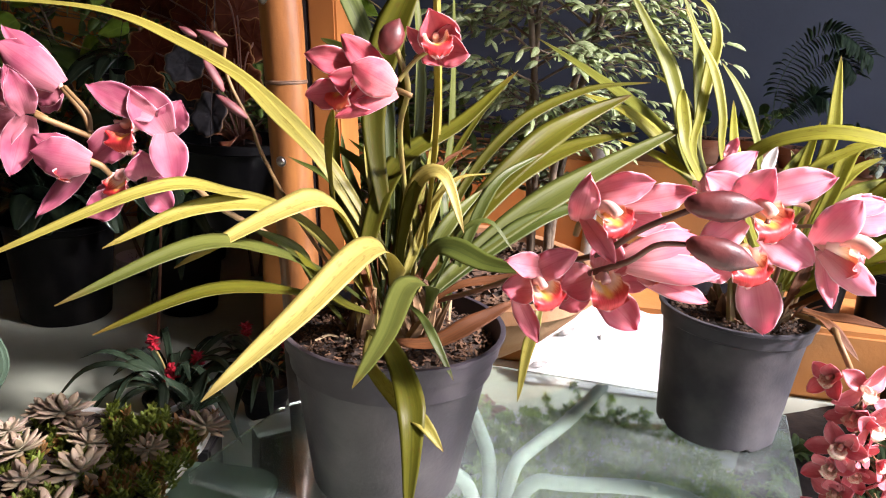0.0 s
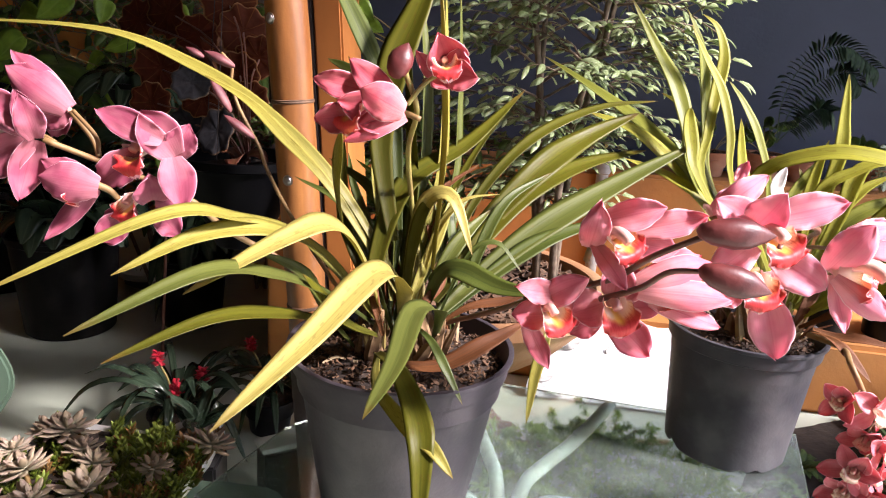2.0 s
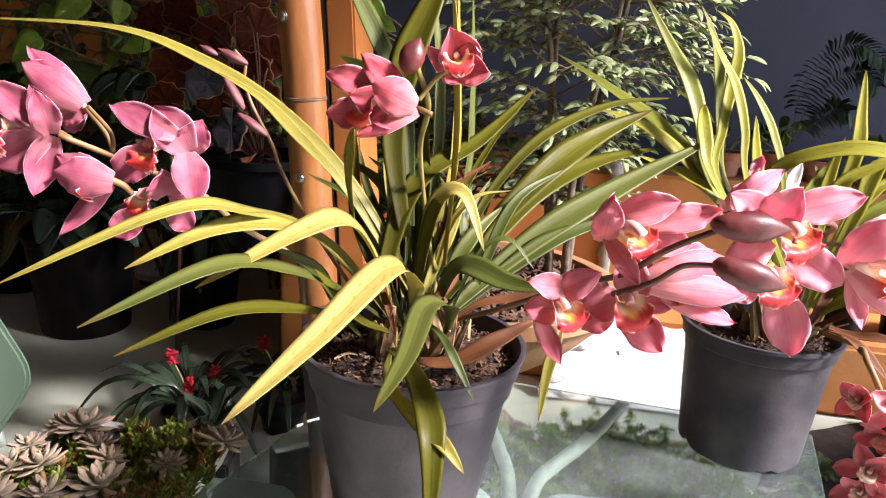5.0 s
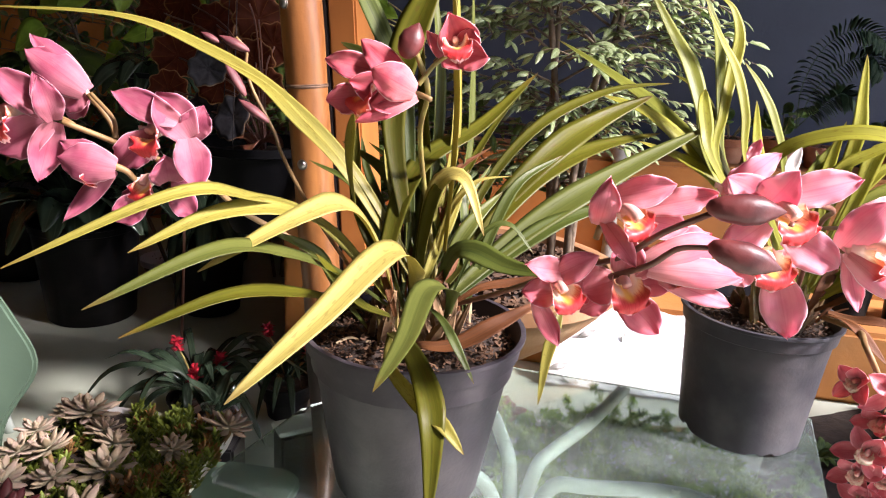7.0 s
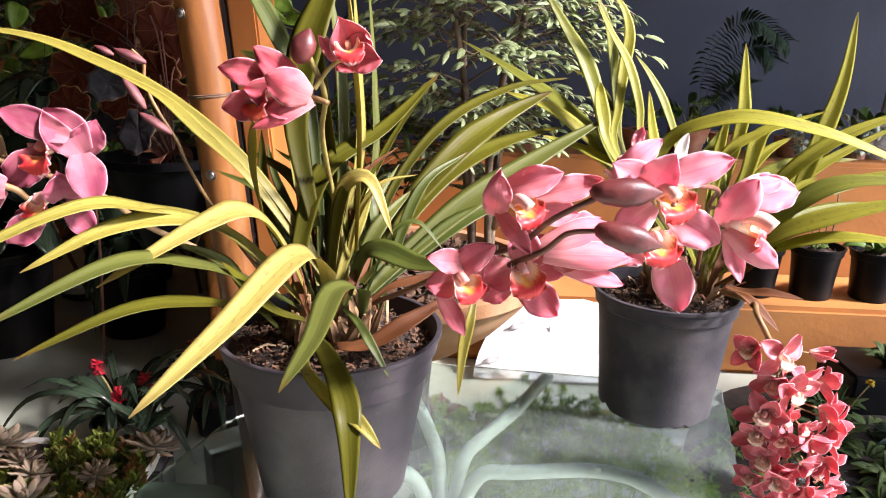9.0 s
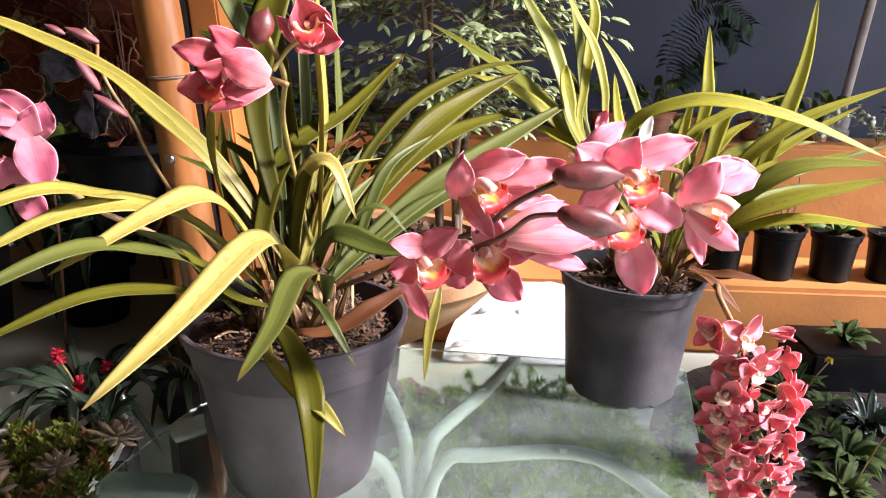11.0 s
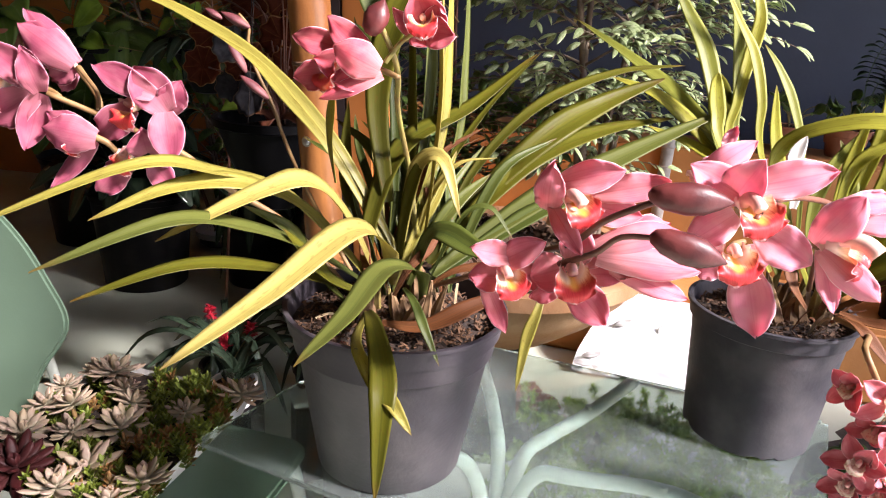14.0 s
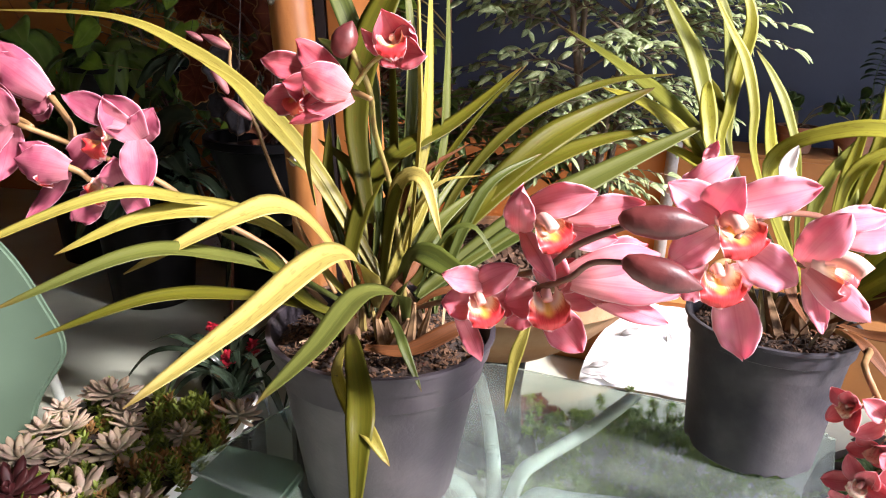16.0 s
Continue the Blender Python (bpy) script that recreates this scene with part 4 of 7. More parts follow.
        v, f, u = ribbon([c, c + d * 0.4 + Vector((0, 0, 0.004)), c + d * 0.75, c + d - Vector((0, 0, 0.004))], rng.uniform(0.003, 0.008), lambda q: 0.5 + 0.8 * q * (1 - q), 8, 3, 0.5, 0.0006)
        part("straw", mesh("straw", v, f, LEAF_DEAD if rng.random() < 0.5 else STRAW, u), parent)


husks(orchid_a, (0.0, 0.01, 0.232), 0.07, 26, 4)
husks(orchid_b, (0.02, 0.0, 0.215), 0.065, 26, 8)

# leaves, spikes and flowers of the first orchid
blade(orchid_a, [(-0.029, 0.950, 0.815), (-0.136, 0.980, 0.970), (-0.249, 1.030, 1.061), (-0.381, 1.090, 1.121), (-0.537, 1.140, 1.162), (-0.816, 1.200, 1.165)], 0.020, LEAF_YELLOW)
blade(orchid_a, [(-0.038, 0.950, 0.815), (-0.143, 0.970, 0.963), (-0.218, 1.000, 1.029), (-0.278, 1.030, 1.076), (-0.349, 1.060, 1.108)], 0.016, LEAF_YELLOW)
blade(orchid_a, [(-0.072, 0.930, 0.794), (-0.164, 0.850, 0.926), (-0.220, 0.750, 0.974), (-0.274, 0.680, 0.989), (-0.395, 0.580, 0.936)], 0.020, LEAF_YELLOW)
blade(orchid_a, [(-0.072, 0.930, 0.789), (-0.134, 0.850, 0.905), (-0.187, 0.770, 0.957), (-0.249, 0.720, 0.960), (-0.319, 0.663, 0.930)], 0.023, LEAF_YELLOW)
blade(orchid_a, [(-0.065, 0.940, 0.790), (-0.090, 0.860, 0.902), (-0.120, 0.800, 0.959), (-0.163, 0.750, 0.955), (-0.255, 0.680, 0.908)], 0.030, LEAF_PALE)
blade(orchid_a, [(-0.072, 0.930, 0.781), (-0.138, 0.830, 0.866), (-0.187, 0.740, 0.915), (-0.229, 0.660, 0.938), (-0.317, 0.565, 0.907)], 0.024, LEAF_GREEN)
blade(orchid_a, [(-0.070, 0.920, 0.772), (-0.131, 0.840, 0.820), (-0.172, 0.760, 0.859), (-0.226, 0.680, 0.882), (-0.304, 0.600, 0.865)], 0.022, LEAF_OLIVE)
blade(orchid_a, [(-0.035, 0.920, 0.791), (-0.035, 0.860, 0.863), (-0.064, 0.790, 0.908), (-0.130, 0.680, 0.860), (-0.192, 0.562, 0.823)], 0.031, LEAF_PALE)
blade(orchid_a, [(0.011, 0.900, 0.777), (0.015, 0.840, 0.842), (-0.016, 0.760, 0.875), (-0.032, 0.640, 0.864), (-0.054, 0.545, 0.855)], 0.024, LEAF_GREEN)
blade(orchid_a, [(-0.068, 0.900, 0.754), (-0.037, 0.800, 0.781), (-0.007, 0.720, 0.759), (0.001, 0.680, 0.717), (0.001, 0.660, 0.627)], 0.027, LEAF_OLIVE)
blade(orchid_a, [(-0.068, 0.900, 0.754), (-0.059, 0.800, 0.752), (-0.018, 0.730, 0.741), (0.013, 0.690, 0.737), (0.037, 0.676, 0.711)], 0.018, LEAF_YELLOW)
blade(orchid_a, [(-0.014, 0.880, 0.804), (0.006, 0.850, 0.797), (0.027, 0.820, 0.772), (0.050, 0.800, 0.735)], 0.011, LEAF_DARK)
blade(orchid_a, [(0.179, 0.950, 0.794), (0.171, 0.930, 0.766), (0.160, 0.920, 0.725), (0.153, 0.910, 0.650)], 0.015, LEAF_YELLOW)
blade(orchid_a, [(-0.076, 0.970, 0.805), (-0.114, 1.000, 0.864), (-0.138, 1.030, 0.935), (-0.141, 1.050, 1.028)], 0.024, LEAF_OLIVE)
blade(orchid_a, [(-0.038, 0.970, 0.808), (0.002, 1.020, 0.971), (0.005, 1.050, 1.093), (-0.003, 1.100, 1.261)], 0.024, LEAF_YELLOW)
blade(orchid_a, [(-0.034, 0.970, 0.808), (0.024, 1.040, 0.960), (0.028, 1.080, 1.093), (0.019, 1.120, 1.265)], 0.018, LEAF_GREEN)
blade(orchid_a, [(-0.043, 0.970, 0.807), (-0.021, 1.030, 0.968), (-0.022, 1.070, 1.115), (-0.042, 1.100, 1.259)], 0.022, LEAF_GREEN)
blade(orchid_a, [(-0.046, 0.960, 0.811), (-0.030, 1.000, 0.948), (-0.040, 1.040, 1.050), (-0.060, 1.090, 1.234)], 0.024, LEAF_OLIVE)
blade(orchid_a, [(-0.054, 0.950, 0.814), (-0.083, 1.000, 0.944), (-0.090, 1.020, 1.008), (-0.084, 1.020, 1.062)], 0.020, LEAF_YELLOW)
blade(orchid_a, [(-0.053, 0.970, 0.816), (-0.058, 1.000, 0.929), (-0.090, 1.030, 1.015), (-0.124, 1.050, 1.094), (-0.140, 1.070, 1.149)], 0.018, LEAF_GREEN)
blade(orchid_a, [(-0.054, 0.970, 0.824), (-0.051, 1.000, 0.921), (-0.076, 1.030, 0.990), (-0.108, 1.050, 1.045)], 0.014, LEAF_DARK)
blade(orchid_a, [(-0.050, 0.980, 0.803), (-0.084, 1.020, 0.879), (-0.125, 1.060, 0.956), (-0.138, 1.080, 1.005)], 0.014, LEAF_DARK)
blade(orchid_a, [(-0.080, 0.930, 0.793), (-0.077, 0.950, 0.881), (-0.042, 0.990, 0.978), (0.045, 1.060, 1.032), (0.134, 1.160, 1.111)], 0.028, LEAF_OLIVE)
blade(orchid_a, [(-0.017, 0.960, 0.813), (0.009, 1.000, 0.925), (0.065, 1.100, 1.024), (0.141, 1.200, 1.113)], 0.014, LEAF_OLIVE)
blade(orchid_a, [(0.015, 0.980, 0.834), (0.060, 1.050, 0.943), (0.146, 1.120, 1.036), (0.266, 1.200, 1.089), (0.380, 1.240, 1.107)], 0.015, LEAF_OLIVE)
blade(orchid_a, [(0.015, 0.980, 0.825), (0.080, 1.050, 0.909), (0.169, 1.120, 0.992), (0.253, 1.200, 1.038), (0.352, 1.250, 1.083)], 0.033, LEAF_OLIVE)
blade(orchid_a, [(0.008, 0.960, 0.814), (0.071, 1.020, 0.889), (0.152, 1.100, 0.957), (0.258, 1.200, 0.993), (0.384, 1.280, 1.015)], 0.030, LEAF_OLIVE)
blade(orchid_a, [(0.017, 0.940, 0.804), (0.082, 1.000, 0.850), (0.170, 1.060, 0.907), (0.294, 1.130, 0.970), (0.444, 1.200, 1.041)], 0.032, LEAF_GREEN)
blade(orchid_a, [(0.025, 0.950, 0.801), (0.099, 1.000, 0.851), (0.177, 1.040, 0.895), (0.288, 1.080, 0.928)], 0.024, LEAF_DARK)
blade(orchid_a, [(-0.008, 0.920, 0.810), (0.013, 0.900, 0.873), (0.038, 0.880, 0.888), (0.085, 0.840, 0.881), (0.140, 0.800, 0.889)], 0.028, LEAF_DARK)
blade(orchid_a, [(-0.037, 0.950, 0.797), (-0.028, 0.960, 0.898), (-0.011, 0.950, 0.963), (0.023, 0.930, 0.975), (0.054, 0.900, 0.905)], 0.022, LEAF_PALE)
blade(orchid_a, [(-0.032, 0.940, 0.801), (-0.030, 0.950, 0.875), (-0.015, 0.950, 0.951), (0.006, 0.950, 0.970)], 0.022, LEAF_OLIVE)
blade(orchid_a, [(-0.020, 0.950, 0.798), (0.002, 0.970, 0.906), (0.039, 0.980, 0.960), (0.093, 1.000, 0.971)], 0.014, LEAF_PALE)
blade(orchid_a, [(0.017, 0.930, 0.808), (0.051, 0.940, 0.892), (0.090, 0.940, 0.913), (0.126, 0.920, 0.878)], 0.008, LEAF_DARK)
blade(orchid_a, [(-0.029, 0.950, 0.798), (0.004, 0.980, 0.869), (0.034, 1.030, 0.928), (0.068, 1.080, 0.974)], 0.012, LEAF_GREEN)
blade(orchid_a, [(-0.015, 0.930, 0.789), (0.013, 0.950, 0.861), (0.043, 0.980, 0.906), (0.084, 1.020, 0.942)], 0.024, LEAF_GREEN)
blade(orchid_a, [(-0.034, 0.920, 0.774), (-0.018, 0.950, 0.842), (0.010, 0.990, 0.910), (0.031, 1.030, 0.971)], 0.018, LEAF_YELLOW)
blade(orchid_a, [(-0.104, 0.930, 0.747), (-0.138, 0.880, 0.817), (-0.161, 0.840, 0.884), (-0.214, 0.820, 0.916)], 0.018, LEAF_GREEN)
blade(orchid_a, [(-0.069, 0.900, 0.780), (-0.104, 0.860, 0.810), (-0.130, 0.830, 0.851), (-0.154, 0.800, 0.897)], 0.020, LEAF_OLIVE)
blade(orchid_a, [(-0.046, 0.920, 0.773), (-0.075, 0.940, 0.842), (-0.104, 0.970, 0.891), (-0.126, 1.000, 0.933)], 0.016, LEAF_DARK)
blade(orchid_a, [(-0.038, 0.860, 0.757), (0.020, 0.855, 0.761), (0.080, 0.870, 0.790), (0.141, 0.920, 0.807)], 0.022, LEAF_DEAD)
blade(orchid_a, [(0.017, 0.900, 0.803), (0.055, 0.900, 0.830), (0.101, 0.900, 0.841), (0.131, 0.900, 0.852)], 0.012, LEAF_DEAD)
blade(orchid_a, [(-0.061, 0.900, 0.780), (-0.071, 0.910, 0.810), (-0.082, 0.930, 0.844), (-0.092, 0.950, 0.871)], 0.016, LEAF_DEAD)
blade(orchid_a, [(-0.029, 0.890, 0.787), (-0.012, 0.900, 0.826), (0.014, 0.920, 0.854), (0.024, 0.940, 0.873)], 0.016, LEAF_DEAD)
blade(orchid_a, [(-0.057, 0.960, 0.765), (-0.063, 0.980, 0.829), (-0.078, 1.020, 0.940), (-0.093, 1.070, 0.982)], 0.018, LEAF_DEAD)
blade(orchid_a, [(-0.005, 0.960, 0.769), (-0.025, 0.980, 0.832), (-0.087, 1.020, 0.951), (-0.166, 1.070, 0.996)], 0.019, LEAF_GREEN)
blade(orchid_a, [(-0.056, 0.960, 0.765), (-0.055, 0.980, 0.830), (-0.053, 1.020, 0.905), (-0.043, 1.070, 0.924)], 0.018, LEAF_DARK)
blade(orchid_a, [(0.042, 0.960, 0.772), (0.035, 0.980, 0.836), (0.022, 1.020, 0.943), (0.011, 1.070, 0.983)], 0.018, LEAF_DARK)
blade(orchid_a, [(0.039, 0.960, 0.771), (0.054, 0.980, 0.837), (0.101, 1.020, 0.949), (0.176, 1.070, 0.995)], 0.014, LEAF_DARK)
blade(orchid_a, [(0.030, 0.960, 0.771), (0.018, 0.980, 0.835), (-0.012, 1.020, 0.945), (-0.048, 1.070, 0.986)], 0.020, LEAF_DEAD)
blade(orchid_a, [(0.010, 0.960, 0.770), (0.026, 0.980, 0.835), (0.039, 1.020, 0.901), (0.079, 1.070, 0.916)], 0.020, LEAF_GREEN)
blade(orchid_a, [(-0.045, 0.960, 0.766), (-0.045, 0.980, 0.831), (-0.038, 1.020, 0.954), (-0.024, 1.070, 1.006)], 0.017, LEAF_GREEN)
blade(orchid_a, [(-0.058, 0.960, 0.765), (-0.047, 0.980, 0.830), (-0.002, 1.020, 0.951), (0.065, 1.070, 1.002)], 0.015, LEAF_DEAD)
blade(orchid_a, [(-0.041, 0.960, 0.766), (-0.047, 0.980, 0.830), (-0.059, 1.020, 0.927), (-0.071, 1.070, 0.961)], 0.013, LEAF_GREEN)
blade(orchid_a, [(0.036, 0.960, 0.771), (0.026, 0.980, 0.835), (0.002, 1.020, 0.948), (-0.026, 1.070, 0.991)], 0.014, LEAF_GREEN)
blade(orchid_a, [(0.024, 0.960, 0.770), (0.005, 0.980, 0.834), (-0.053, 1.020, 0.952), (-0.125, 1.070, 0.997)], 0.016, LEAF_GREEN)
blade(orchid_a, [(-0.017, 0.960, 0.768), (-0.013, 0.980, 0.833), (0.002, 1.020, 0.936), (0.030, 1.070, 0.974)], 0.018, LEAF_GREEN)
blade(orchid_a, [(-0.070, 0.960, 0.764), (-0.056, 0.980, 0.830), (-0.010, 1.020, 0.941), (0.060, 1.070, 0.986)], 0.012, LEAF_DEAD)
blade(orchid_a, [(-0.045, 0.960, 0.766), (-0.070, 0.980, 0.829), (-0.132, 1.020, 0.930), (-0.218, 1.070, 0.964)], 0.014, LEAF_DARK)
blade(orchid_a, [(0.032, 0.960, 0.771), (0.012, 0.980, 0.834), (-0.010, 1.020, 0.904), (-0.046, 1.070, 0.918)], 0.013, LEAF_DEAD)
blade(orchid_a, [(-0.056, 0.960, 0.901), (-0.081, 0.980, 1.034), (-0.069, 1.000, 1.135), (-0.039, 1.030, 1.221), (-0.012, 1.060, 1.300)], 0.036, LEAF_OLIVE)
blade(orchid_a, [(-0.050, 0.980, 0.913), (-0.067, 1.020, 1.071), (-0.112, 1.060, 1.163), (-0.156, 1.100, 1.238), (-0.181, 1.120, 1.282)], 0.026, LEAF_DARK)
blade(orchid_a, [(-0.059, 0.980, 0.930), (-0.094, 1.040, 1.068), (-0.134, 1.080, 1.123), (-0.179, 1.120, 1.143)], 0.020, LEAF_DARK)
blade(orchid_a, [(0.003, 0.950, 0.865), (0.010, 0.980, 1.040), (0.002, 1.000, 1.162), (-0.013, 1.040, 1.276)], 0.026, LEAF_PALE)
blade(orchid_a, [(-0.125, 0.930, 0.929), (-0.133, 0.930, 0.984), (-0.132, 0.930, 1.030), (-0.130, 0.930, 1.056)], 0.020, LEAF_YELLOW)
stalk(orchid_a, "flower_stem", [(-0.113, 0.930, 0.782), (-0.193, 0.920, 0.866), (-0.266, 0.880, 0.923), (-0.299, 0.850, 0.965), (-0.340, 0.830, 0.991), (-0.402, 0.820, 1.016), (-0.450, 0.800, 1.039)], 0.0042, STEM_TAN)
stalk(orchid_a, "pedicel", [(-0.398, 0.820, 1.020), (-0.405, 0.830, 1.042), (-0.434, 0.840, 1.069)], 0.0030, STEM_TAN)
stalk(orchid_a, "flower_stem", [(-0.108, 0.960, 0.789), (-0.213, 1.060, 0.888), (-0.272, 1.120, 0.960), (-0.288, 1.130, 0.997), (-0.322, 1.140, 1.055), (-0.334, 1.140, 1.094), (-0.333, 1.140, 1.121), (-0.349, 1.140, 1.140)], 0.0032, STEM_TAN)
stalk(orchid_a, "flower_stem", [(-0.003, 0.950, 0.798), (-0.030, 0.990, 0.930), (-0.040, 0.920, 1.035), (-0.030, 0.850, 1.095), (-0.046, 0.830, 1.141), (-0.051, 0.820, 1.160)], 0.0040, STEM_GREEN)
stalk(orchid_a, "pedicel", [(-0.041, 0.830, 1.103), (-0.023, 0.830, 1.127), (-0.004, 0.835, 1.141)], 0.0030, STEM_GREEN)
stalk(orchid_a, "flower_stem", [(0.018, 0.930, 0.791), (0.074, 0.850, 0.842), (0.139, 0.740, 0.914), (0.186, 0.690, 0.950), (0.210, 0.650, 0.987), (0.242, 0.640, 1.008), (0.267, 0.640, 1.019)], 0.0038, STEM_DARK)
stalk(orchid_a, "flower_stem", [(0.177, 0.690, 0.927), (0.207, 0.660, 0.952), (0.226, 0.640, 0.976), (0.258, 0.640, 0.979)], 0.0034, STEM_DARK)
bud(orchid_a, (-0.050, 0.820, 1.152), (0.30, -0.05, 0.90), 0.042, 0.032)
bud(orchid_a, (-0.346, 1.120, 1.131), (-0.910, 0.020, 0.420), 0.050, 0.017)
bud(orchid_a, (-0.346, 1.120, 1.077), (-0.520, 0.150, 0.840), 0.062, 0.017)
bud(orchid_a, (-0.318, 1.120, 1.029), (-0.810, 0.070, 0.580), 0.060, 0.017)
bud(orchid_a, (-0.387, 1.130, 1.138), (-0.890, 0.030, 0.460), 0.030, 0.012)
bud(orchid_a, (0.279, 0.630, 1.021), (0.990, -0.160, 0.000), 0.073, 0.033)
bud(orchid_a, (0.284, 0.625, 0.976), (0.940, -0.230, -0.240), 0.071, 0.033)

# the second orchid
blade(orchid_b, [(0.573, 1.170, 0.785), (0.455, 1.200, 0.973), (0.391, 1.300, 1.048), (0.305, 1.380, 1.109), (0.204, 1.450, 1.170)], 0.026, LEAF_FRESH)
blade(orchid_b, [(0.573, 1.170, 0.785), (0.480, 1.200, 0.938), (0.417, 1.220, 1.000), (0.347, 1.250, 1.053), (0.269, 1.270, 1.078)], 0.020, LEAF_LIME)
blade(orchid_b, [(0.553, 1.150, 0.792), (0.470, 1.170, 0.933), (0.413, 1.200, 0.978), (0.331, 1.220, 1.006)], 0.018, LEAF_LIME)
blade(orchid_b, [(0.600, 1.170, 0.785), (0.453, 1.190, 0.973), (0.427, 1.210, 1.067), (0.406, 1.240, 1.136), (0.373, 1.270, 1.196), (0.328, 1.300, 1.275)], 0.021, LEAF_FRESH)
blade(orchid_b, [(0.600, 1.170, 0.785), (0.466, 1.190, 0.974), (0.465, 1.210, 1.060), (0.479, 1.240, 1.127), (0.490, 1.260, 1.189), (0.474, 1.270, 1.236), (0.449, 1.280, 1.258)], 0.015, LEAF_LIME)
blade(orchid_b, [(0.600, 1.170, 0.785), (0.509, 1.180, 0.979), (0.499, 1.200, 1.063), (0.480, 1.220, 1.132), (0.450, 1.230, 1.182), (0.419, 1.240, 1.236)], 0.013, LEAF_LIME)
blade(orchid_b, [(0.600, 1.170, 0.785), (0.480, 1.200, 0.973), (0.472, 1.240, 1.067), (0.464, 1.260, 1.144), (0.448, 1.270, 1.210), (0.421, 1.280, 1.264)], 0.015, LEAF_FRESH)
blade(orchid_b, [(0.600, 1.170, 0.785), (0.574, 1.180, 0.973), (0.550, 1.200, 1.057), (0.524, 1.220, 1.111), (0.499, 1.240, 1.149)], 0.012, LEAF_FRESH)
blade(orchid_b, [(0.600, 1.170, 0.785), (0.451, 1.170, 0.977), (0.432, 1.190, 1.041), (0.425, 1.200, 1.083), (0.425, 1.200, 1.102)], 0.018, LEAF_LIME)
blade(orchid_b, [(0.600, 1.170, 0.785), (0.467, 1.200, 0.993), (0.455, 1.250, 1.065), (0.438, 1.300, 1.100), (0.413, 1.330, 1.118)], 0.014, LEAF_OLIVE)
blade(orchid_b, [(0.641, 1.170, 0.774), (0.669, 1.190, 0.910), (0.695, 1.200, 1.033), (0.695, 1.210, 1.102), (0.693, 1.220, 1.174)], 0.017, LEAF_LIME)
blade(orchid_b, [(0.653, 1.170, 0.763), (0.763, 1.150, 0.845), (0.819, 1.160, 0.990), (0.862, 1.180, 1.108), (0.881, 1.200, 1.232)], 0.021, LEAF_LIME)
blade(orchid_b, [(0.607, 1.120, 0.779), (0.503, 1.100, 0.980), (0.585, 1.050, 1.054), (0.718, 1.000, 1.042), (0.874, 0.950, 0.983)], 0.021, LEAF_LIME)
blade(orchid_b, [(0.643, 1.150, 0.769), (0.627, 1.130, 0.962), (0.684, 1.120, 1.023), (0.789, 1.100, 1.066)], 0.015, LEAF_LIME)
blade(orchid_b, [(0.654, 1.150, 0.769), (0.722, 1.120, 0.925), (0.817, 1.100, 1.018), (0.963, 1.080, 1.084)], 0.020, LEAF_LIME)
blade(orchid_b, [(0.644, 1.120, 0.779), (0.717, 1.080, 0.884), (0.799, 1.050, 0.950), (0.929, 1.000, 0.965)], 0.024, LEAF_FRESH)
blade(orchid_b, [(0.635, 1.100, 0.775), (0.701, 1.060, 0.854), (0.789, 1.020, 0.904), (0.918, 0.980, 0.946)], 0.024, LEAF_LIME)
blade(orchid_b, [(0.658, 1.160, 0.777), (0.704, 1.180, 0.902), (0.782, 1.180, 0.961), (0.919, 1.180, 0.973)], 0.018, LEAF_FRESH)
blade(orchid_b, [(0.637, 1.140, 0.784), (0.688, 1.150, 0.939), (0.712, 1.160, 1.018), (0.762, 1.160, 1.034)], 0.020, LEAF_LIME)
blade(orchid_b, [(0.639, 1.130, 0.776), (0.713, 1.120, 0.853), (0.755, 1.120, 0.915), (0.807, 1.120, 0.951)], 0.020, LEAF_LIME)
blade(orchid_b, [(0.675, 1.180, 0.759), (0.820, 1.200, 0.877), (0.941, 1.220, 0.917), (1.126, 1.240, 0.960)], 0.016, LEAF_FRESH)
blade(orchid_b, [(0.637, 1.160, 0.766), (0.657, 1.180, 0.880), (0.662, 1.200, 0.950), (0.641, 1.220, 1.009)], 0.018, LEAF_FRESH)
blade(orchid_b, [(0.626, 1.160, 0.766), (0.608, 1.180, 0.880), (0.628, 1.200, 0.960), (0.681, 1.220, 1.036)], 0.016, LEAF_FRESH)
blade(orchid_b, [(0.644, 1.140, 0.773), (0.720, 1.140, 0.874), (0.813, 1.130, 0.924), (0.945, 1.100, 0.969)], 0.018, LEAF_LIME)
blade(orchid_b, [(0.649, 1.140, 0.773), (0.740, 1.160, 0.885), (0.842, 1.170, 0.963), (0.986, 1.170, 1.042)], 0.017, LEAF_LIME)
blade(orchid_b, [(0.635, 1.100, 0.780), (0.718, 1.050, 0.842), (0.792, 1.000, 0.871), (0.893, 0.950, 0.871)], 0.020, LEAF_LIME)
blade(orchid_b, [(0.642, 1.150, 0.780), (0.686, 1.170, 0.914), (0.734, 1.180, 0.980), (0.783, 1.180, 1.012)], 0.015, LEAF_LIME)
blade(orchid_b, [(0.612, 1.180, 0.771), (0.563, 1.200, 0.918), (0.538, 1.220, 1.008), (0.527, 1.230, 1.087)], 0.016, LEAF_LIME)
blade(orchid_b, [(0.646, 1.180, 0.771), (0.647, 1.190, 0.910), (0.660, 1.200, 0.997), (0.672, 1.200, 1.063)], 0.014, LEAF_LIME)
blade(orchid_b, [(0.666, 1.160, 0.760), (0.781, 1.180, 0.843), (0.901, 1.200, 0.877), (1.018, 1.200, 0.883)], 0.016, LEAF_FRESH)
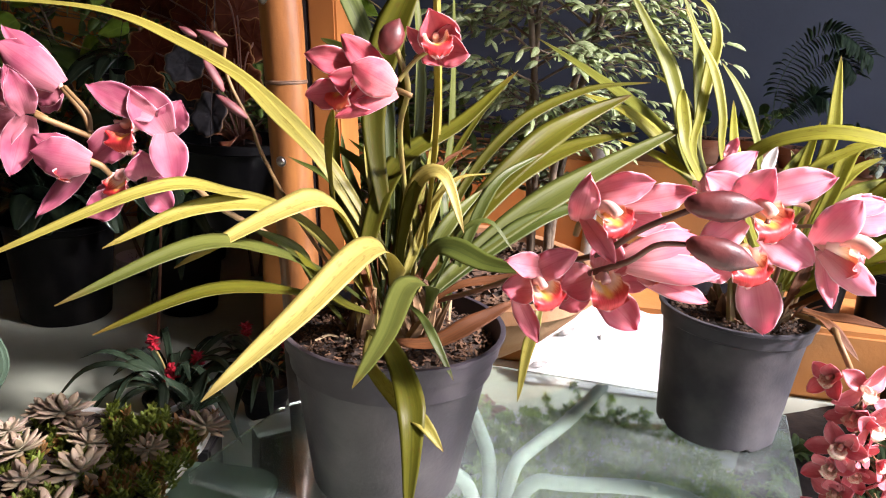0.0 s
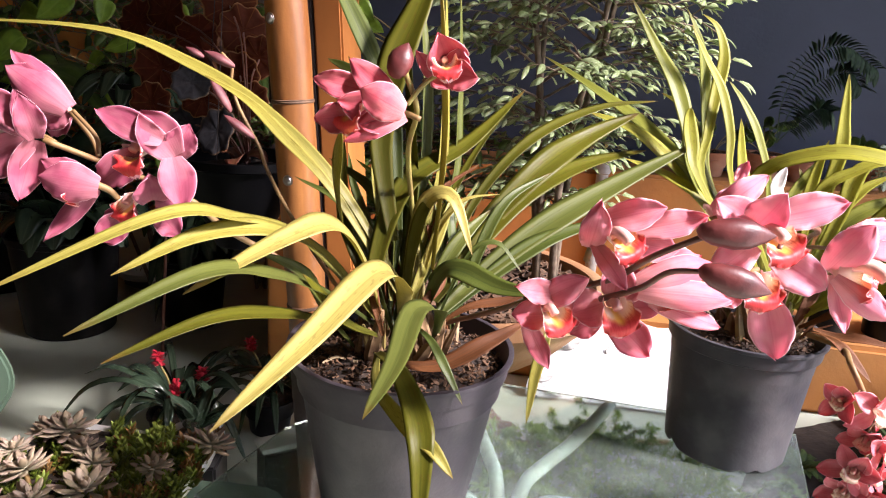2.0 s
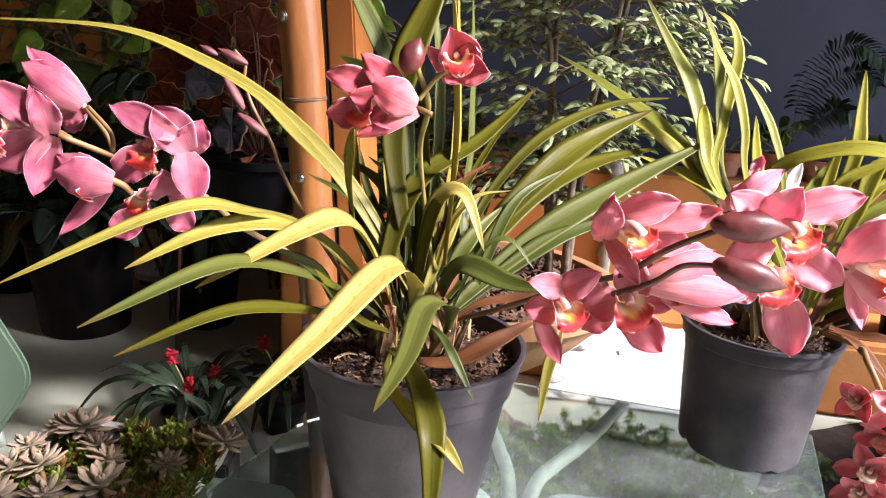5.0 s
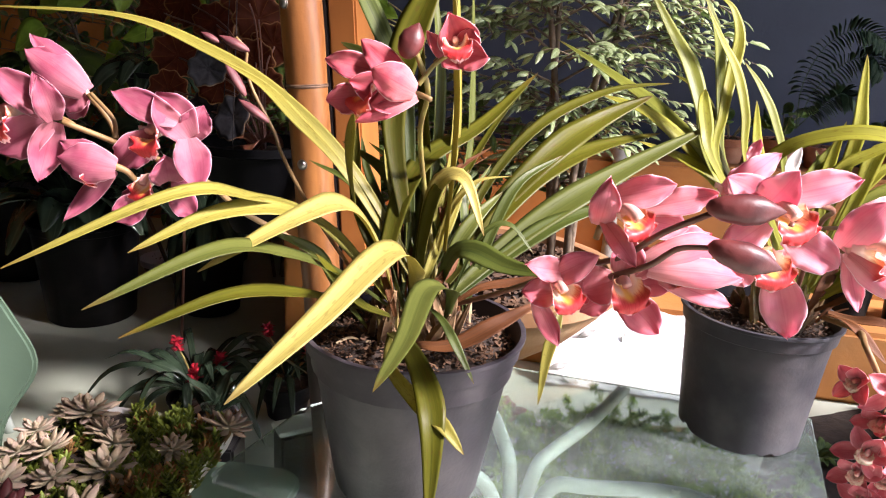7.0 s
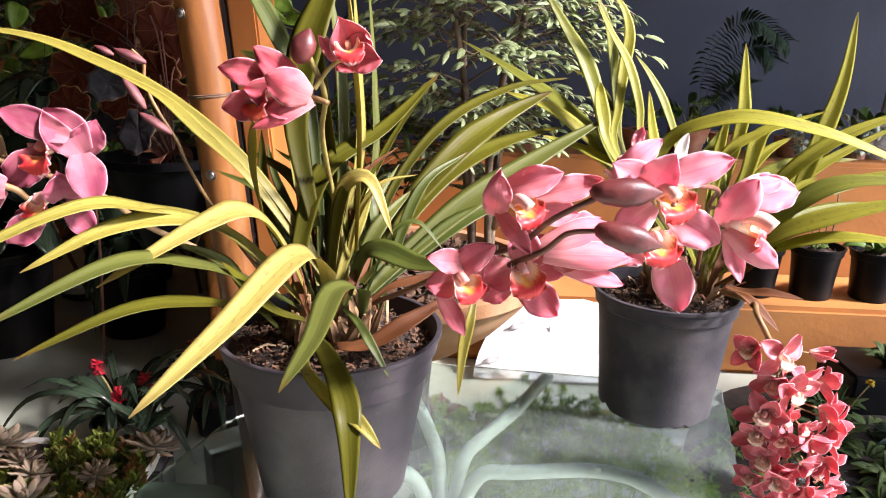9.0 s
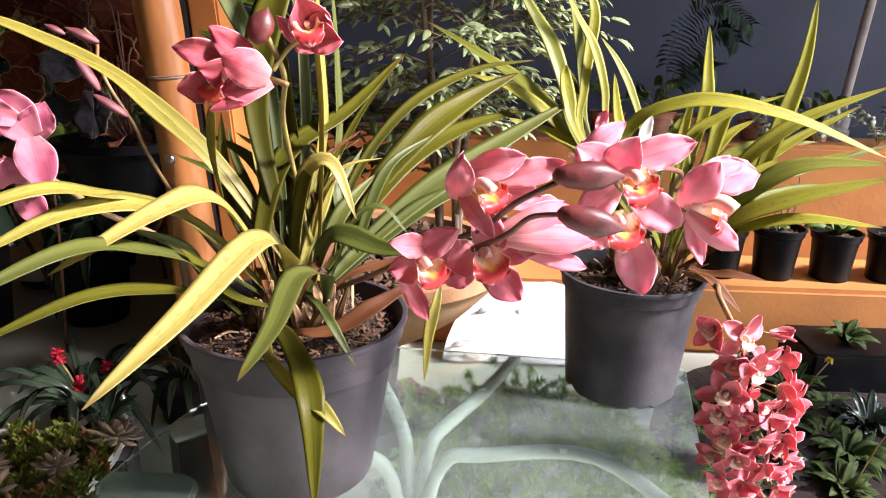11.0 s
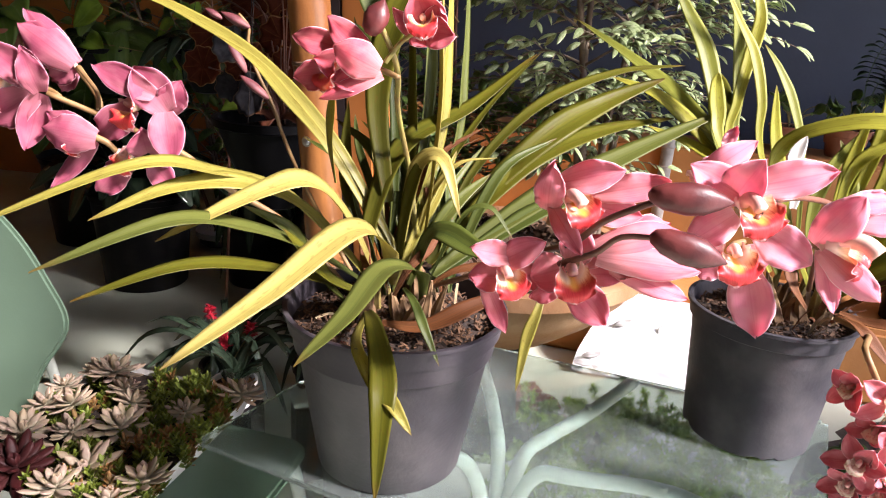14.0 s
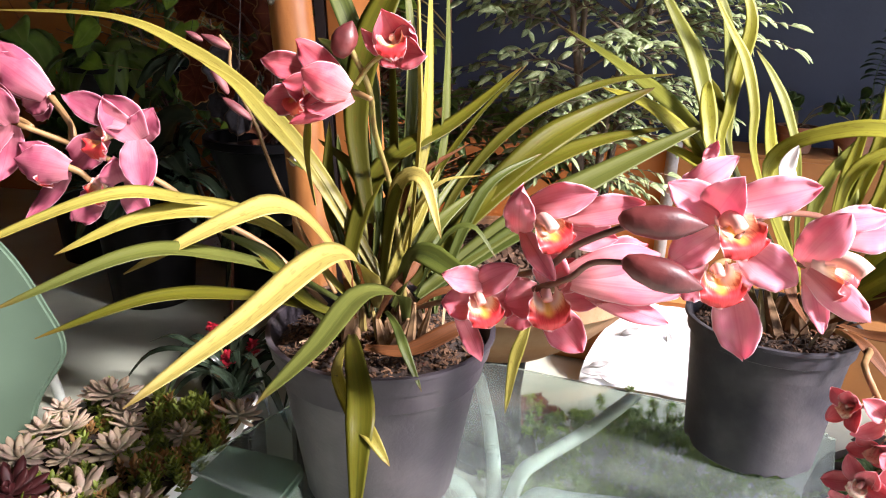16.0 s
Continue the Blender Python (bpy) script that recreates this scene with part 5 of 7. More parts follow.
blade(orchid_b, [(0.633, 1.060, 0.768), (0.665, 1.040, 0.764), (0.694, 1.020, 0.769), (0.738, 1.000, 0.766)], 0.014, LEAF_DEAD)
blade(orchid_b, [(0.629, 1.060, 0.763), (0.632, 1.000, 0.774), (0.649, 0.970, 0.756), (0.672, 0.950, 0.730)], 0.014, LEAF_DEAD)
blade(orchid_b, [(0.633, 1.100, 0.754), (0.662, 1.080, 0.782), (0.687, 1.060, 0.819), (0.708, 1.050, 0.842)], 0.012, LEAF_DEAD)
blade(orchid_b, [(0.623, 1.100, 0.754), (0.634, 1.100, 0.786), (0.659, 1.120, 0.822), (0.665, 1.130, 0.850)], 0.014, LEAF_DEAD)
blade(orchid_b, [(0.601, 1.100, 0.754), (0.576, 1.100, 0.786), (0.571, 1.120, 0.811), (0.578, 1.130, 0.829)], 0.014, LEAF_DEAD)
blade(orchid_b, [(0.507, 1.000, 0.937), (0.506, 1.000, 0.976), (0.494, 1.000, 1.006), (0.505, 1.000, 1.038)], 0.020, WITHERED_AND_SHADOW)
stalk(orchid_b, "flower_stem", [(0.607, 1.120, 0.779), (0.553, 1.000, 0.921), (0.513, 0.900, 0.968), (0.436, 0.800, 0.995), (0.388, 0.740, 1.000), (0.364, 0.710, 0.987)], 0.0040, STEM_DARK)
stalk(orchid_b, "pedicel", [(0.553, 1.000, 0.921), (0.511, 0.850, 0.956), (0.449, 0.740, 0.960)], 0.0030, STEM_DARK)

# the flowers: each with its column and lip, then its five or more petals and sepals from foot to tip
fl = bloom(orchid_a, (-0.3460, 0.8350, 1.0320), (-0.40, -0.90, 0.04), 12, 1.2, 1.0, MAUVE, stem=(-0.3250, 0.8500, 1.0000))
tepal(fl, "petal", (-0.3230, 0.8200, 1.0440), (-0.3920, 0.8100, 1.0760), 0.0327, 0.35, 0.06, 0, MAUVE)
tepal(fl, "sepal", (-0.3150, 0.8350, 1.0230), (-0.3470, 0.8200, 1.0770), 0.0471, 0.5, 0.1, 0, MAUVE)
tepal(fl, "petal", (-0.3180, 0.8380, 1.0220), (-0.2980, 0.8400, 1.0620), 0.0344, 0.5, 0.08, 0, MAUVE)
tepal(fl, "sepal", (-0.3520, 0.8200, 1.0290), (-0.4010, 0.8200, 0.9870), 0.0378, 0.35, 0.03, 0, MAUVE)
tepal(fl, "sepal", (-0.3140, 0.8250, 1.0240), (-0.2950, 0.8000, 0.9680), 0.0393, 0.35, 0.12, 0, MAUVE)
fl = bloom(orchid_a, (-0.3610, 0.8350, 0.9710), (-0.35, -0.92, -0.10), 8, 1.0, 0.9, MAUVE, stem=(-0.3240, 0.8450, 0.9690))
tepal(fl, "sepal", (-0.3400, 0.8250, 0.9700), (-0.3370, 0.8070, 1.0040), 0.0415, 0.6, 0.1, 0, MAUVE)
tepal(fl, "petal", (-0.3370, 0.8250, 0.9690), (-0.3050, 0.8370, 0.9690), 0.0304, 0.4, 0.05, 0, MAUVE)
tepal(fl, "sepal", (-0.3670, 0.8250, 0.9520), (-0.4060, 0.8150, 0.9170), 0.0327, 0.35, 0.05, 0, MAUVE)
tepal(fl, "petal", (-0.3610, 0.8290, 0.9540), (-0.4020, 0.8250, 0.9410), 0.0267, 0.4, 0.05, 0, MAUVE)
tepal(fl, "sepal", (-0.3360, 0.8250, 0.9580), (-0.3090, 0.8250, 0.9280), 0.0304, 0.4, 0.05, 0, MAUVE)
fl = bloom(orchid_a, (-0.4460, 0.8550, 1.0680), (-0.85, 0.1, 0.5), 0, 0, 0, MAUVE, stem=(-0.4100, 0.8450, 1.0170))
tepal(fl, "sepal", (-0.4440, 0.8550, 1.0710), (-0.5090, 0.8590, 1.1320), 0.0297, -0.5, 0.14, 0, MAUVE)
tepal(fl, "petal", (-0.4450, 0.8490, 1.0700), (-0.5090, 0.8430, 1.1160), 0.0464, -0.6, 0.12, 0, MAUVE)
tepal(fl, "petal", (-0.4550, 0.8630, 1.0680), (-0.5180, 0.8690, 1.0890), 0.0364, 0.5, 0.08, 0, MAUVE)
tepal(fl, "sepal", (-0.4460, 0.8550, 1.0680), (-0.4820, 0.8550, 1.0480), 0.0280, 0.5, 0.08, 0, MAUVE)
tepal(fl, "sepal", (-0.4530, 0.8650, 1.0640), (-0.4790, 0.8670, 1.0320), 0.0220, 0.5, 0.08, 0, MAUVE)
fl = bloom(orchid_a, (-0.5030, 0.8200, 1.0460), (-0.55, -0.82, 0.02), 10, 1.25, 1.2, MAUVE, stem=(-0.4480, 0.8200, 1.0330))
tepal(fl, "petal", (-0.4660, 0.8120, 1.0400), (-0.4770, 0.8000, 1.0920), 0.0254, 0.4, 0.1, 0, MAUVE)
tepal(fl, "sepal", (-0.4690, 0.8140, 1.0420), (-0.5250, 0.8000, 1.0940), 0.0363, 0.4, 0.1, 0, MAUVE)
tepal(fl, "petal", (-0.4590, 0.8000, 1.0390), (-0.4580, 0.7760, 1.0900), 0.0306, 0.4, 0.12, 0, MAUVE)
tepal(fl, "sepal", (-0.4590, 0.8000, 1.0380), (-0.4750, 0.7850, 0.9710), 0.0356, 0.4, -0.16, 0, MAUVE)
tepal(fl, "sepal", (-0.4670, 0.8050, 1.0380), (-0.5340, 0.8000, 0.9990), 0.0441, 0.4, 0.05, 0, MAUVE)
fl = bloom(orchid_a, (-0.4040, 0.8000, 0.9920), (-0.98, -0.1, -0.25), 0, 0.85, 0, MAUVE, stem=(-0.3760, 0.8150, 0.9720))
tepal(fl, "petal", (-0.3960, 0.8060, 0.9910), (-0.4580, 0.8060, 1.0150), 0.0265, -0.5, 0.14, 0, MAUVE)
tepal(fl, "petal", (-0.3890, 0.7940, 0.9890), (-0.4540, 0.7880, 0.9990), 0.0449, -0.6, 0.1, 0, MAUVE)
tepal(fl, "sepal", (-0.3950, 0.8020, 0.9850), (-0.4590, 0.8000, 0.9190), 0.0222, -0.4, -0.14, 0, MAUVE)
tepal(fl, "sepal", (-0.4010, 0.8120, 0.9870), (-0.4580, 0.8200, 0.9830), 0.0343, 0.5, 0.1, 0, MAUVE)
fl = bloom(orchid_a, (-0.0890, 0.8350, 1.1000), (-0.62, -0.78, 0.00), 0, 1.25, 0.9, ROSE, stem=(-0.0250, 0.8400, 1.0860))
tepal(fl, "petal", (-0.0870, 0.8260, 1.1150), (-0.1490, 0.8200, 1.1270), 0.0291, 0.35, 0.06, 0, ROSE)
tepal(fl, "sepal", (-0.0530, 0.8320, 1.1000), (-0.1080, 0.8200, 1.1500), 0.0317, 0.4, 0.12, 0, ROSE)
tepal(fl, "petal", (-0.0430, 0.8100, 1.0950), (-0.0900, 0.7860, 1.1200), 0.0408, -0.45, 0.12, 0, ROSE)
tepal(fl, "sepal", (-0.0990, 0.8200, 1.0860), (-0.1470, 0.8200, 1.0800), 0.0331, 0.4, 0.06, 0, ROSE)
tepal(fl, "sepal", (-0.0410, 0.8160, 1.0900), (-0.1100, 0.8000, 1.0590), 0.0194, -0.4, 0.1, 0, ROSE)
tepal(fl, "petal", (-0.0670, 0.8320, 1.0900), (-0.1200, 0.8080, 1.1040), 0.0368, 0.6, 0.1, 0, ROSE)
tepal(fl, "petal", (-0.0540, 0.8200, 1.0900), (-0.0950, 0.8040, 1.0780), 0.0286, 0.5, 0.1, 0, ROSE)
fl = bloom(orchid_a, (-0.0010, 0.8450, 1.1530), (0.05, -0.95, 0.22), 8, 0.95, 0.55, ROSE, stem=(-0.0240, 0.8600, 1.1280))
tepal(fl, "sepal", (0.0030, 0.8570, 1.1520), (-0.0100, 0.8230, 1.1840), 0.0481, 0.7, 0.14, 0, ROSE)
tepal(fl, "petal", (-0.0080, 0.8530, 1.1340), (-0.0340, 0.8270, 1.1640), 0.0200, 0.6, 0.08, 0, ROSE)
tepal(fl, "petal", (0.0120, 0.8550, 1.1490), (0.0210, 0.8290, 1.1730), 0.0281, 0.6, 0.1, 0, ROSE)
tepal(fl, "sepal", (0.0030, 0.8490, 1.1400), (0.0380, 0.8270, 1.1390), 0.0346, 0.5, 0.1, 0, ROSE)
tepal(fl, "sepal", (-0.0060, 0.8530, 1.1400), (0.0080, 0.8370, 1.1230), 0.0309, 0.5, 0.06, 0, ROSE)
fl = bloom(orchid_a, (0.1770, 0.6850, 0.9990), (0.42, -0.9, 0.06), 24, 1.0, 1.2, SALMON, stem=(0.1630, 0.7150, 0.9610))
tepal(fl, "sepal", (0.1670, 0.6890, 1.0110), (0.2270, 0.6750, 1.0320), 0.0299, 0.4, 0.12, 0, SALMON)
tepal(fl, "petal", (0.1590, 0.6930, 0.9810), (0.1590, 0.6630, 1.0350), 0.0283, -0.3, 0.14, 0, SALMON)
tepal(fl, "petal", (0.2030, 0.6930, 1.0020), (0.2720, 0.6850, 1.0230), 0.0272, 0.35, 0.06, 0, SALMON)
tepal(fl, "sepal", (0.1930, 0.6970, 0.9910), (0.2530, 0.6970, 0.9830), 0.0323, 0.4, 0.05, 0, SALMON)
tepal(fl, "sepal", (0.1620, 0.6870, 0.9880), (0.1950, 0.6630, 0.9480), 0.0207, 0.5, 0.08, 0, SALMON)
fl = bloom(orchid_a, (0.1880, 0.6900, 0.9250), (0.1, -0.99, 0.08), 10, 1.1, 0.9, SALMON, stem=(0.2170, 0.7020, 0.9320))
tepal(fl, "petal", (0.1830, 0.6940, 0.9220), (0.1490, 0.6900, 0.9090), 0.0395, 0.4, 0.08, 0, SALMON)
tepal(fl, "sepal", (0.1830, 0.7000, 0.9010), (0.1520, 0.7000, 0.8820), 0.0232, 0.4, 0.05, 0, SALMON)
tepal(fl, "sepal", (0.1920, 0.6900, 0.9080), (0.2290, 0.6650, 0.8760), 0.0362, 0.4, 0.08, 0, SALMON)
tepal(fl, "petal", (0.2030, 0.6960, 0.9160), (0.2460, 0.6900, 0.9240), 0.0232, 0.4, 0.06, 0, SALMON)
tepal(fl, "sepal", (0.1940, 0.7020, 0.9280), (0.1960, 0.6900, 0.9700), 0.0347, 0.5, 0.08, 0, SALMON)
tepal(fl, "petal", (0.2010, 0.7020, 0.9260), (0.2180, 0.6960, 0.9590), 0.0315, 0.4, 0.05, 0, SALMON)
fl = bloom(orchid_a, (0.1220, 0.6900, 0.9150), (0.28, -0.95, 0.02), 20, 0.95, 0.8, SALMON, stem=(0.1560, 0.7020, 0.9300))
tepal(fl, "sepal", (0.1140, 0.6980, 0.9180), (0.1580, 0.6780, 0.9530), 0.0293, 0.4, 0.1, 0, SALMON)
tepal(fl, "petal", (0.1300, 0.6920, 0.9290), (0.0870, 0.6780, 0.9380), 0.0267, 0.5, 0.08, 0, SALMON)
tepal(fl, "petal", (0.1240, 0.6900, 0.9070), (0.0860, 0.6840, 0.9060), 0.0317, 0.45, 0.06, 0, SALMON)
tepal(fl, "sepal", (0.1010, 0.6960, 0.8970), (0.1300, 0.6800, 0.8480), 0.0204, 0.4, -0.06, 0, SALMON)
tepal(fl, "petal", (0.1380, 0.6960, 0.9050), (0.1590, 0.7000, 0.9120), 0.0325, 0.5, 0.05, 0, SALMON)
fl = bloom(orchid_a, (0.2240, 0.6850, 0.9430), (0.96, 0.2, -0.1), 0, 0.8, 0, SALMON, stem=(0.2110, 0.6810, 0.9440))
tepal(fl, "sepal", (0.2100, 0.6790, 0.9490), (0.2950, 0.7030, 0.9690), 0.0364, -0.55, 0.16, 0, SALMON)
tepal(fl, "petal", (0.2120, 0.6770, 0.9430), (0.3150, 0.6930, 0.9340), 0.0305, -0.5, 0.14, 0, SALMON)
tepal(fl, "sepal", (0.2280, 0.6850, 0.9300), (0.3110, 0.6930, 0.9020), 0.0223, -0.45, 0.05, 0, SALMON)
tepal(fl, "petal", (0.2230, 0.6970, 0.9480), (0.2840, 0.7150, 0.9750), 0.0321, 0.4, 0.1, 0, SALMON)
fl = bloom(orchid_b, (0.3570, 0.7350, 0.9990), (0.2, -0.96, 0.12), 18, 1.25, 1.4, PINK, stem=(0.3690, 0.7750, 0.9770))
tepal(fl, "petal", (0.3610, 0.7450, 1.0010), (0.2980, 0.7350, 1.0330), 0.0353, 0.35, 0.05, 0, PINK)
tepal(fl, "sepal", (0.3530, 0.7470, 1.0030), (0.3630, 0.7130, 1.0470), 0.0419, 0.5, 0.16, 0, PINK)
tepal(fl, "petal", (0.3590, 0.7410, 1.0120), (0.4380, 0.7290, 1.0400), 0.0363, 0.35, 0.08, 0, PINK)
tepal(fl, "sepal", (0.3560, 0.7470, 0.9830), (0.3110, 0.7430, 0.9450), 0.0373, 0.35, 0.05, 0, PINK)
tepal(fl, "sepal", (0.3790, 0.7450, 0.9700), (0.4320, 0.7230, 0.9420), 0.0425, 0.4, 0.08, 0, PINK)
fl = bloom(orchid_b, (0.3170, 0.7850, 1.0060), (-0.5, 0.5, 0.6), 0, 0, 0, PINK, stem=(0.3470, 0.8050, 0.9800))
tepal(fl, "sepal", (0.3160, 0.7850, 1.0030), (0.3740, 0.7850, 1.0550), 0.0289, -0.4, 0.18, 0, PINK)
tepal(fl, "petal", (0.3180, 0.7750, 1.0130), (0.3610, 0.7750, 1.0240), 0.0259, 0.4, 0.1, 0, PINK)
tepal(fl, "petal", (0.3450, 0.7970, 1.0430), (0.3550, 0.7990, 1.0670), 0.0139, 0.4, 0.05, 0, PINK)
tepal(fl, "sepal", (0.3300, 0.7950, 1.0030), (0.3470, 0.7970, 1.0370), 0.0278, 0.4, 0.08, 0, PINK)
fl = bloom(orchid_b, (0.3590, 0.7480, 0.9440), (0.02, -0.99, 0.08), 4, 1.2, 0.9, PINK, stem=(0.3800, 0.7780, 0.9450))
tepal(fl, "sepal", (0.3780, 0.7500, 0.9270), (0.3990, 0.7330, 0.8530), 0.0447, 0.4, 0.08, 0, PINK)
tepal(fl, "sepal", (0.3560, 0.7580, 0.9260), (0.3240, 0.7580, 0.9130), 0.0330, 0.4, 0.05, 0, PINK)
tepal(fl, "petal", (0.3750, 0.7560, 0.9390), (0.4040, 0.7580, 0.9310), 0.0308, 0.4, 0.05, 0, PINK)
tepal(fl, "petal", (0.3540, 0.7560, 0.9380), (0.3280, 0.7580, 0.9410), 0.0273, 0.4, 0.05, 0, PINK)
fl = bloom(orchid_b, (0.4440, 0.7300, 0.9620), (0.78, -0.6, 0.16), 0, 1.2, 2.0, PINK, stem=(0.4400, 0.7500, 0.9560))
tepal(fl, "petal", (0.4350, 0.7320, 0.9610), (0.4610, 0.7100, 1.0200), 0.0399, -0.4, 0.14, 0, PINK)
tepal(fl, "petal", (0.4650, 0.7520, 0.9910), (0.5350, 0.7500, 0.9990), 0.0423, 0.35, 0.08, 0, PINK)
tepal(fl, "sepal", (0.4530, 0.7420, 1.0030), (0.5100, 0.7460, 1.0130), 0.0243, 0.4, 0.08, 0, PINK)
tepal(fl, "sepal", (0.4410, 0.7300, 0.9580), (0.4670, 0.7260, 0.8920), 0.0212, 0.4, -0.06, 0, PINK)
tepal(fl, "sepal", (0.4380, 0.7200, 0.9590), (0.4960, 0.7020, 0.9170), 0.0307, -0.4, 0.14, 0, PINK)
stalk(orchid_b, "flower_stem", [(0.6400, 1.0800, 0.7500), (0.6500, 1.0000, 0.7620), (0.6000, 0.9000, 0.7800), (0.6200, 0.8850, 0.7400), (0.6460, 0.8850, 0.6890), (0.6580, 0.8850, 0.6260), (0.6720, 0.8850, 0.5560), (0.6940, 0.8850, 0.4820), (0.7190, 0.8850, 0.4050), (0.7380, 0.8850, 0.3530)], 0.0045, STEM_TAN)
flower(orchid_b, (0.6550, 0.8538, 0.7000), (0.40, -0.80, -0.03), -1, 0.55, DEEP, "open", stem=(0.6420, 0.8850, 0.7100), wild=0.8)
flower(orchid_b, (0.6200, 0.8600, 0.6900), (-0.60, -0.80, -0.27), -24, 0.55, DEEP, "open", stem=(0.6456, 0.8850, 0.7000), wild=0.8)
flower(orchid_b, (0.7150, 0.8541, 0.6250), (0.70, -0.80, -0.18), 21, 0.52, DEEP, "hood", stem=(0.6690, 0.8850, 0.6350), wild=0.8)
flower(orchid_b, (0.6400, 0.8576, 0.6000), (-0.20, -0.80, 0.02), -15, 0.50, DEEP, "half", stem=(0.6780, 0.8850, 0.6100), wild=0.8)
flower(orchid_b, (0.6900, 0.8639, 0.5850), (0.50, -0.80, -0.04), 23, 0.48, DEEP, "half", stem=(0.6834, 0.8850, 0.5950), wild=0.8)
flower(orchid_b, (0.6500, 0.8526, 0.5450), (-0.10, -0.80, 0.18), -22, 0.50, DEEP, "half", stem=(0.6978, 0.8850, 0.5550), wild=0.8)
flower(orchid_b, (0.7050, 0.8632, 0.5350), (0.50, -0.80, -0.17), 14, 0.54, DEEP, "open", stem=(0.7014, 0.8850, 0.5450), wild=0.8)
flower(orchid_b, (0.6650, 0.8614, 0.5050), (-0.20, -0.80, 0.16), 1, 0.54, DEEP, "hood", stem=(0.7122, 0.8850, 0.5150), wild=0.8)
flower(orchid_b, (0.7200, 0.8571, 0.4900), (0.60, -0.80, 0.17), -1, 0.49, DEEP, "half", stem=(0.7176, 0.8850, 0.5000), wild=0.8)
flower(orchid_b, (0.6750, 0.8579, 0.4500), (0.00, -0.80, -0.17), 19, 0.51, DEEP, "hood", stem=(0.7320, 0.8850, 0.4600), wild=0.8)
flower(orchid_b, (0.6184, 0.8552, 0.7320), (0.15, -0.95, 0.15), -13, 0.64, DEEP, "flat", stem=(0.6200, 0.8850, 0.7400), wild=0.8)
flower(orchid_b, (0.5875, 0.8722, 0.7360), (-0.8, -0.4, 0.3), 2, 0.57, DEEP, "half", stem=(0.6140, 0.8850, 0.7500), wild=0.8)
flower(orchid_b, (0.6366, 0.8468, 0.6810), (0.2, -0.95, 0.1), -7, 0.63, DEEP, "flat", stem=(0.6460, 0.8850, 0.6890), wild=0.8)
flower(orchid_b, (0.6699, 0.8638, 0.7330), (0.8, -0.2, 0.1), 5, 0.51, DEEP, "shut", stem=(0.6200, 0.8850, 0.7400), wild=0.8)
flower(orchid_b, (0.6894, 0.8638, 0.6870), (0.85, -0.35, 0), 6, 0.55, DEEP, "half", stem=(0.6410, 0.8850, 0.6990), wild=0.8)
flower(orchid_b, (0.6046, 0.8468, 0.6450), (-0.55, -0.8, 0.2), -22, 0.60, DEEP, "open", stem=(0.6530, 0.8850, 0.6520), wild=0.8)
flower(orchid_b, (0.6349, 0.8552, 0.6330), (0.5, -0.8, 0.2), -24, 0.47, DEEP, "half", stem=(0.6560, 0.8850, 0.6390), wild=0.8)
flower(orchid_b, (0.6943, 0.8552, 0.6450), (0.75, -0.6, -0.1), 17, 0.57, DEEP, "half", stem=(0.6530, 0.8850, 0.6520), wild=0.8)
flower(orchid_b, (0.6056, 0.8552, 0.6070), (-0.6, -0.75, 0.1), -12, 0.57, DEEP, "open", stem=(0.6610, 0.8850, 0.6120), wild=0.8)
flower(orchid_b, (0.6560, 0.8382, 0.6290), (0.3, -0.85, -0.1), -13, 0.47, DEEP, "half", stem=(0.6560, 0.8850, 0.6390), wild=0.8)
flower(orchid_b, (0.6727, 0.8382, 0.6070), (0.45, -0.85, -0.25), 25, 0.57, DEEP, "hood", stem=(0.6610, 0.8850, 0.6120), wild=0.8)
flower(orchid_b, (0.7062, 0.8552, 0.5990), (0.75, -0.6, 0), -1, 0.57, DEEP, "half", stem=(0.6610, 0.8850, 0.6120), wild=0.8)
flower(orchid_b, (0.6238, 0.8552, 0.5640), (-0.7, -0.65, 0.1), 17, 0.59, DEEP, "open", stem=(0.6690, 0.8850, 0.5700), wild=0.8)
flower(orchid_b, (0.6674, 0.8382, 0.5650), (0.4, -0.85, -0.25), -1, 0.57, DEEP, "hood", stem=(0.6690, 0.8850, 0.5700), wild=0.8)
flower(orchid_b, (0.7135, 0.8552, 0.5570), (0.8, -0.55, -0.2), 7, 0.55, DEEP, "half", stem=(0.6690, 0.8850, 0.5700), wild=0.8)
flower(orchid_b, (0.6386, 0.8468, 0.5340), (-0.2, -0.9, -0.1), -17, 0.57, DEEP, "half", stem=(0.6760, 0.8850, 0.5410), wild=0.8)
flower(orchid_b, (0.6136, 0.8638, 0.5270), (-0.85, -0.4, 0.1), 7, 0.47, DEEP, "half", stem=(0.6760, 0.8850, 0.5410), wild=0.8)
flower(orchid_b, (0.6849, 0.8382, 0.5180), (0.3, -0.9, -0.3), 18, 0.60, DEEP, "hood", stem=(0.6810, 0.8850, 0.5270), wild=0.8)
flower(orchid_b, (0.7325, 0.8638, 0.5110), (0.85, -0.45, -0.2), 1, 0.47, DEEP, "half", stem=(0.6810, 0.8850, 0.5270), wild=0.8)
flower(orchid_b, (0.6586, 0.8468, 0.4800), (-0.3, -0.9, -0.1), 12, 0.57, DEEP, "hood", stem=(0.6890, 0.8850, 0.4970), wild=0.8)
flower(orchid_b, (0.6336, 0.8638, 0.4800), (-0.8, -0.5, 0), 9, 0.55, DEEP, "half", stem=(0.6890, 0.8850, 0.4970), wild=0.8)
flower(orchid_b, (0.7112, 0.8468, 0.4690), (0.5, -0.8, -0.2), -22, 0.55, DEEP, "half", stem=(0.6940, 0.8850, 0.4820), wild=0.8)
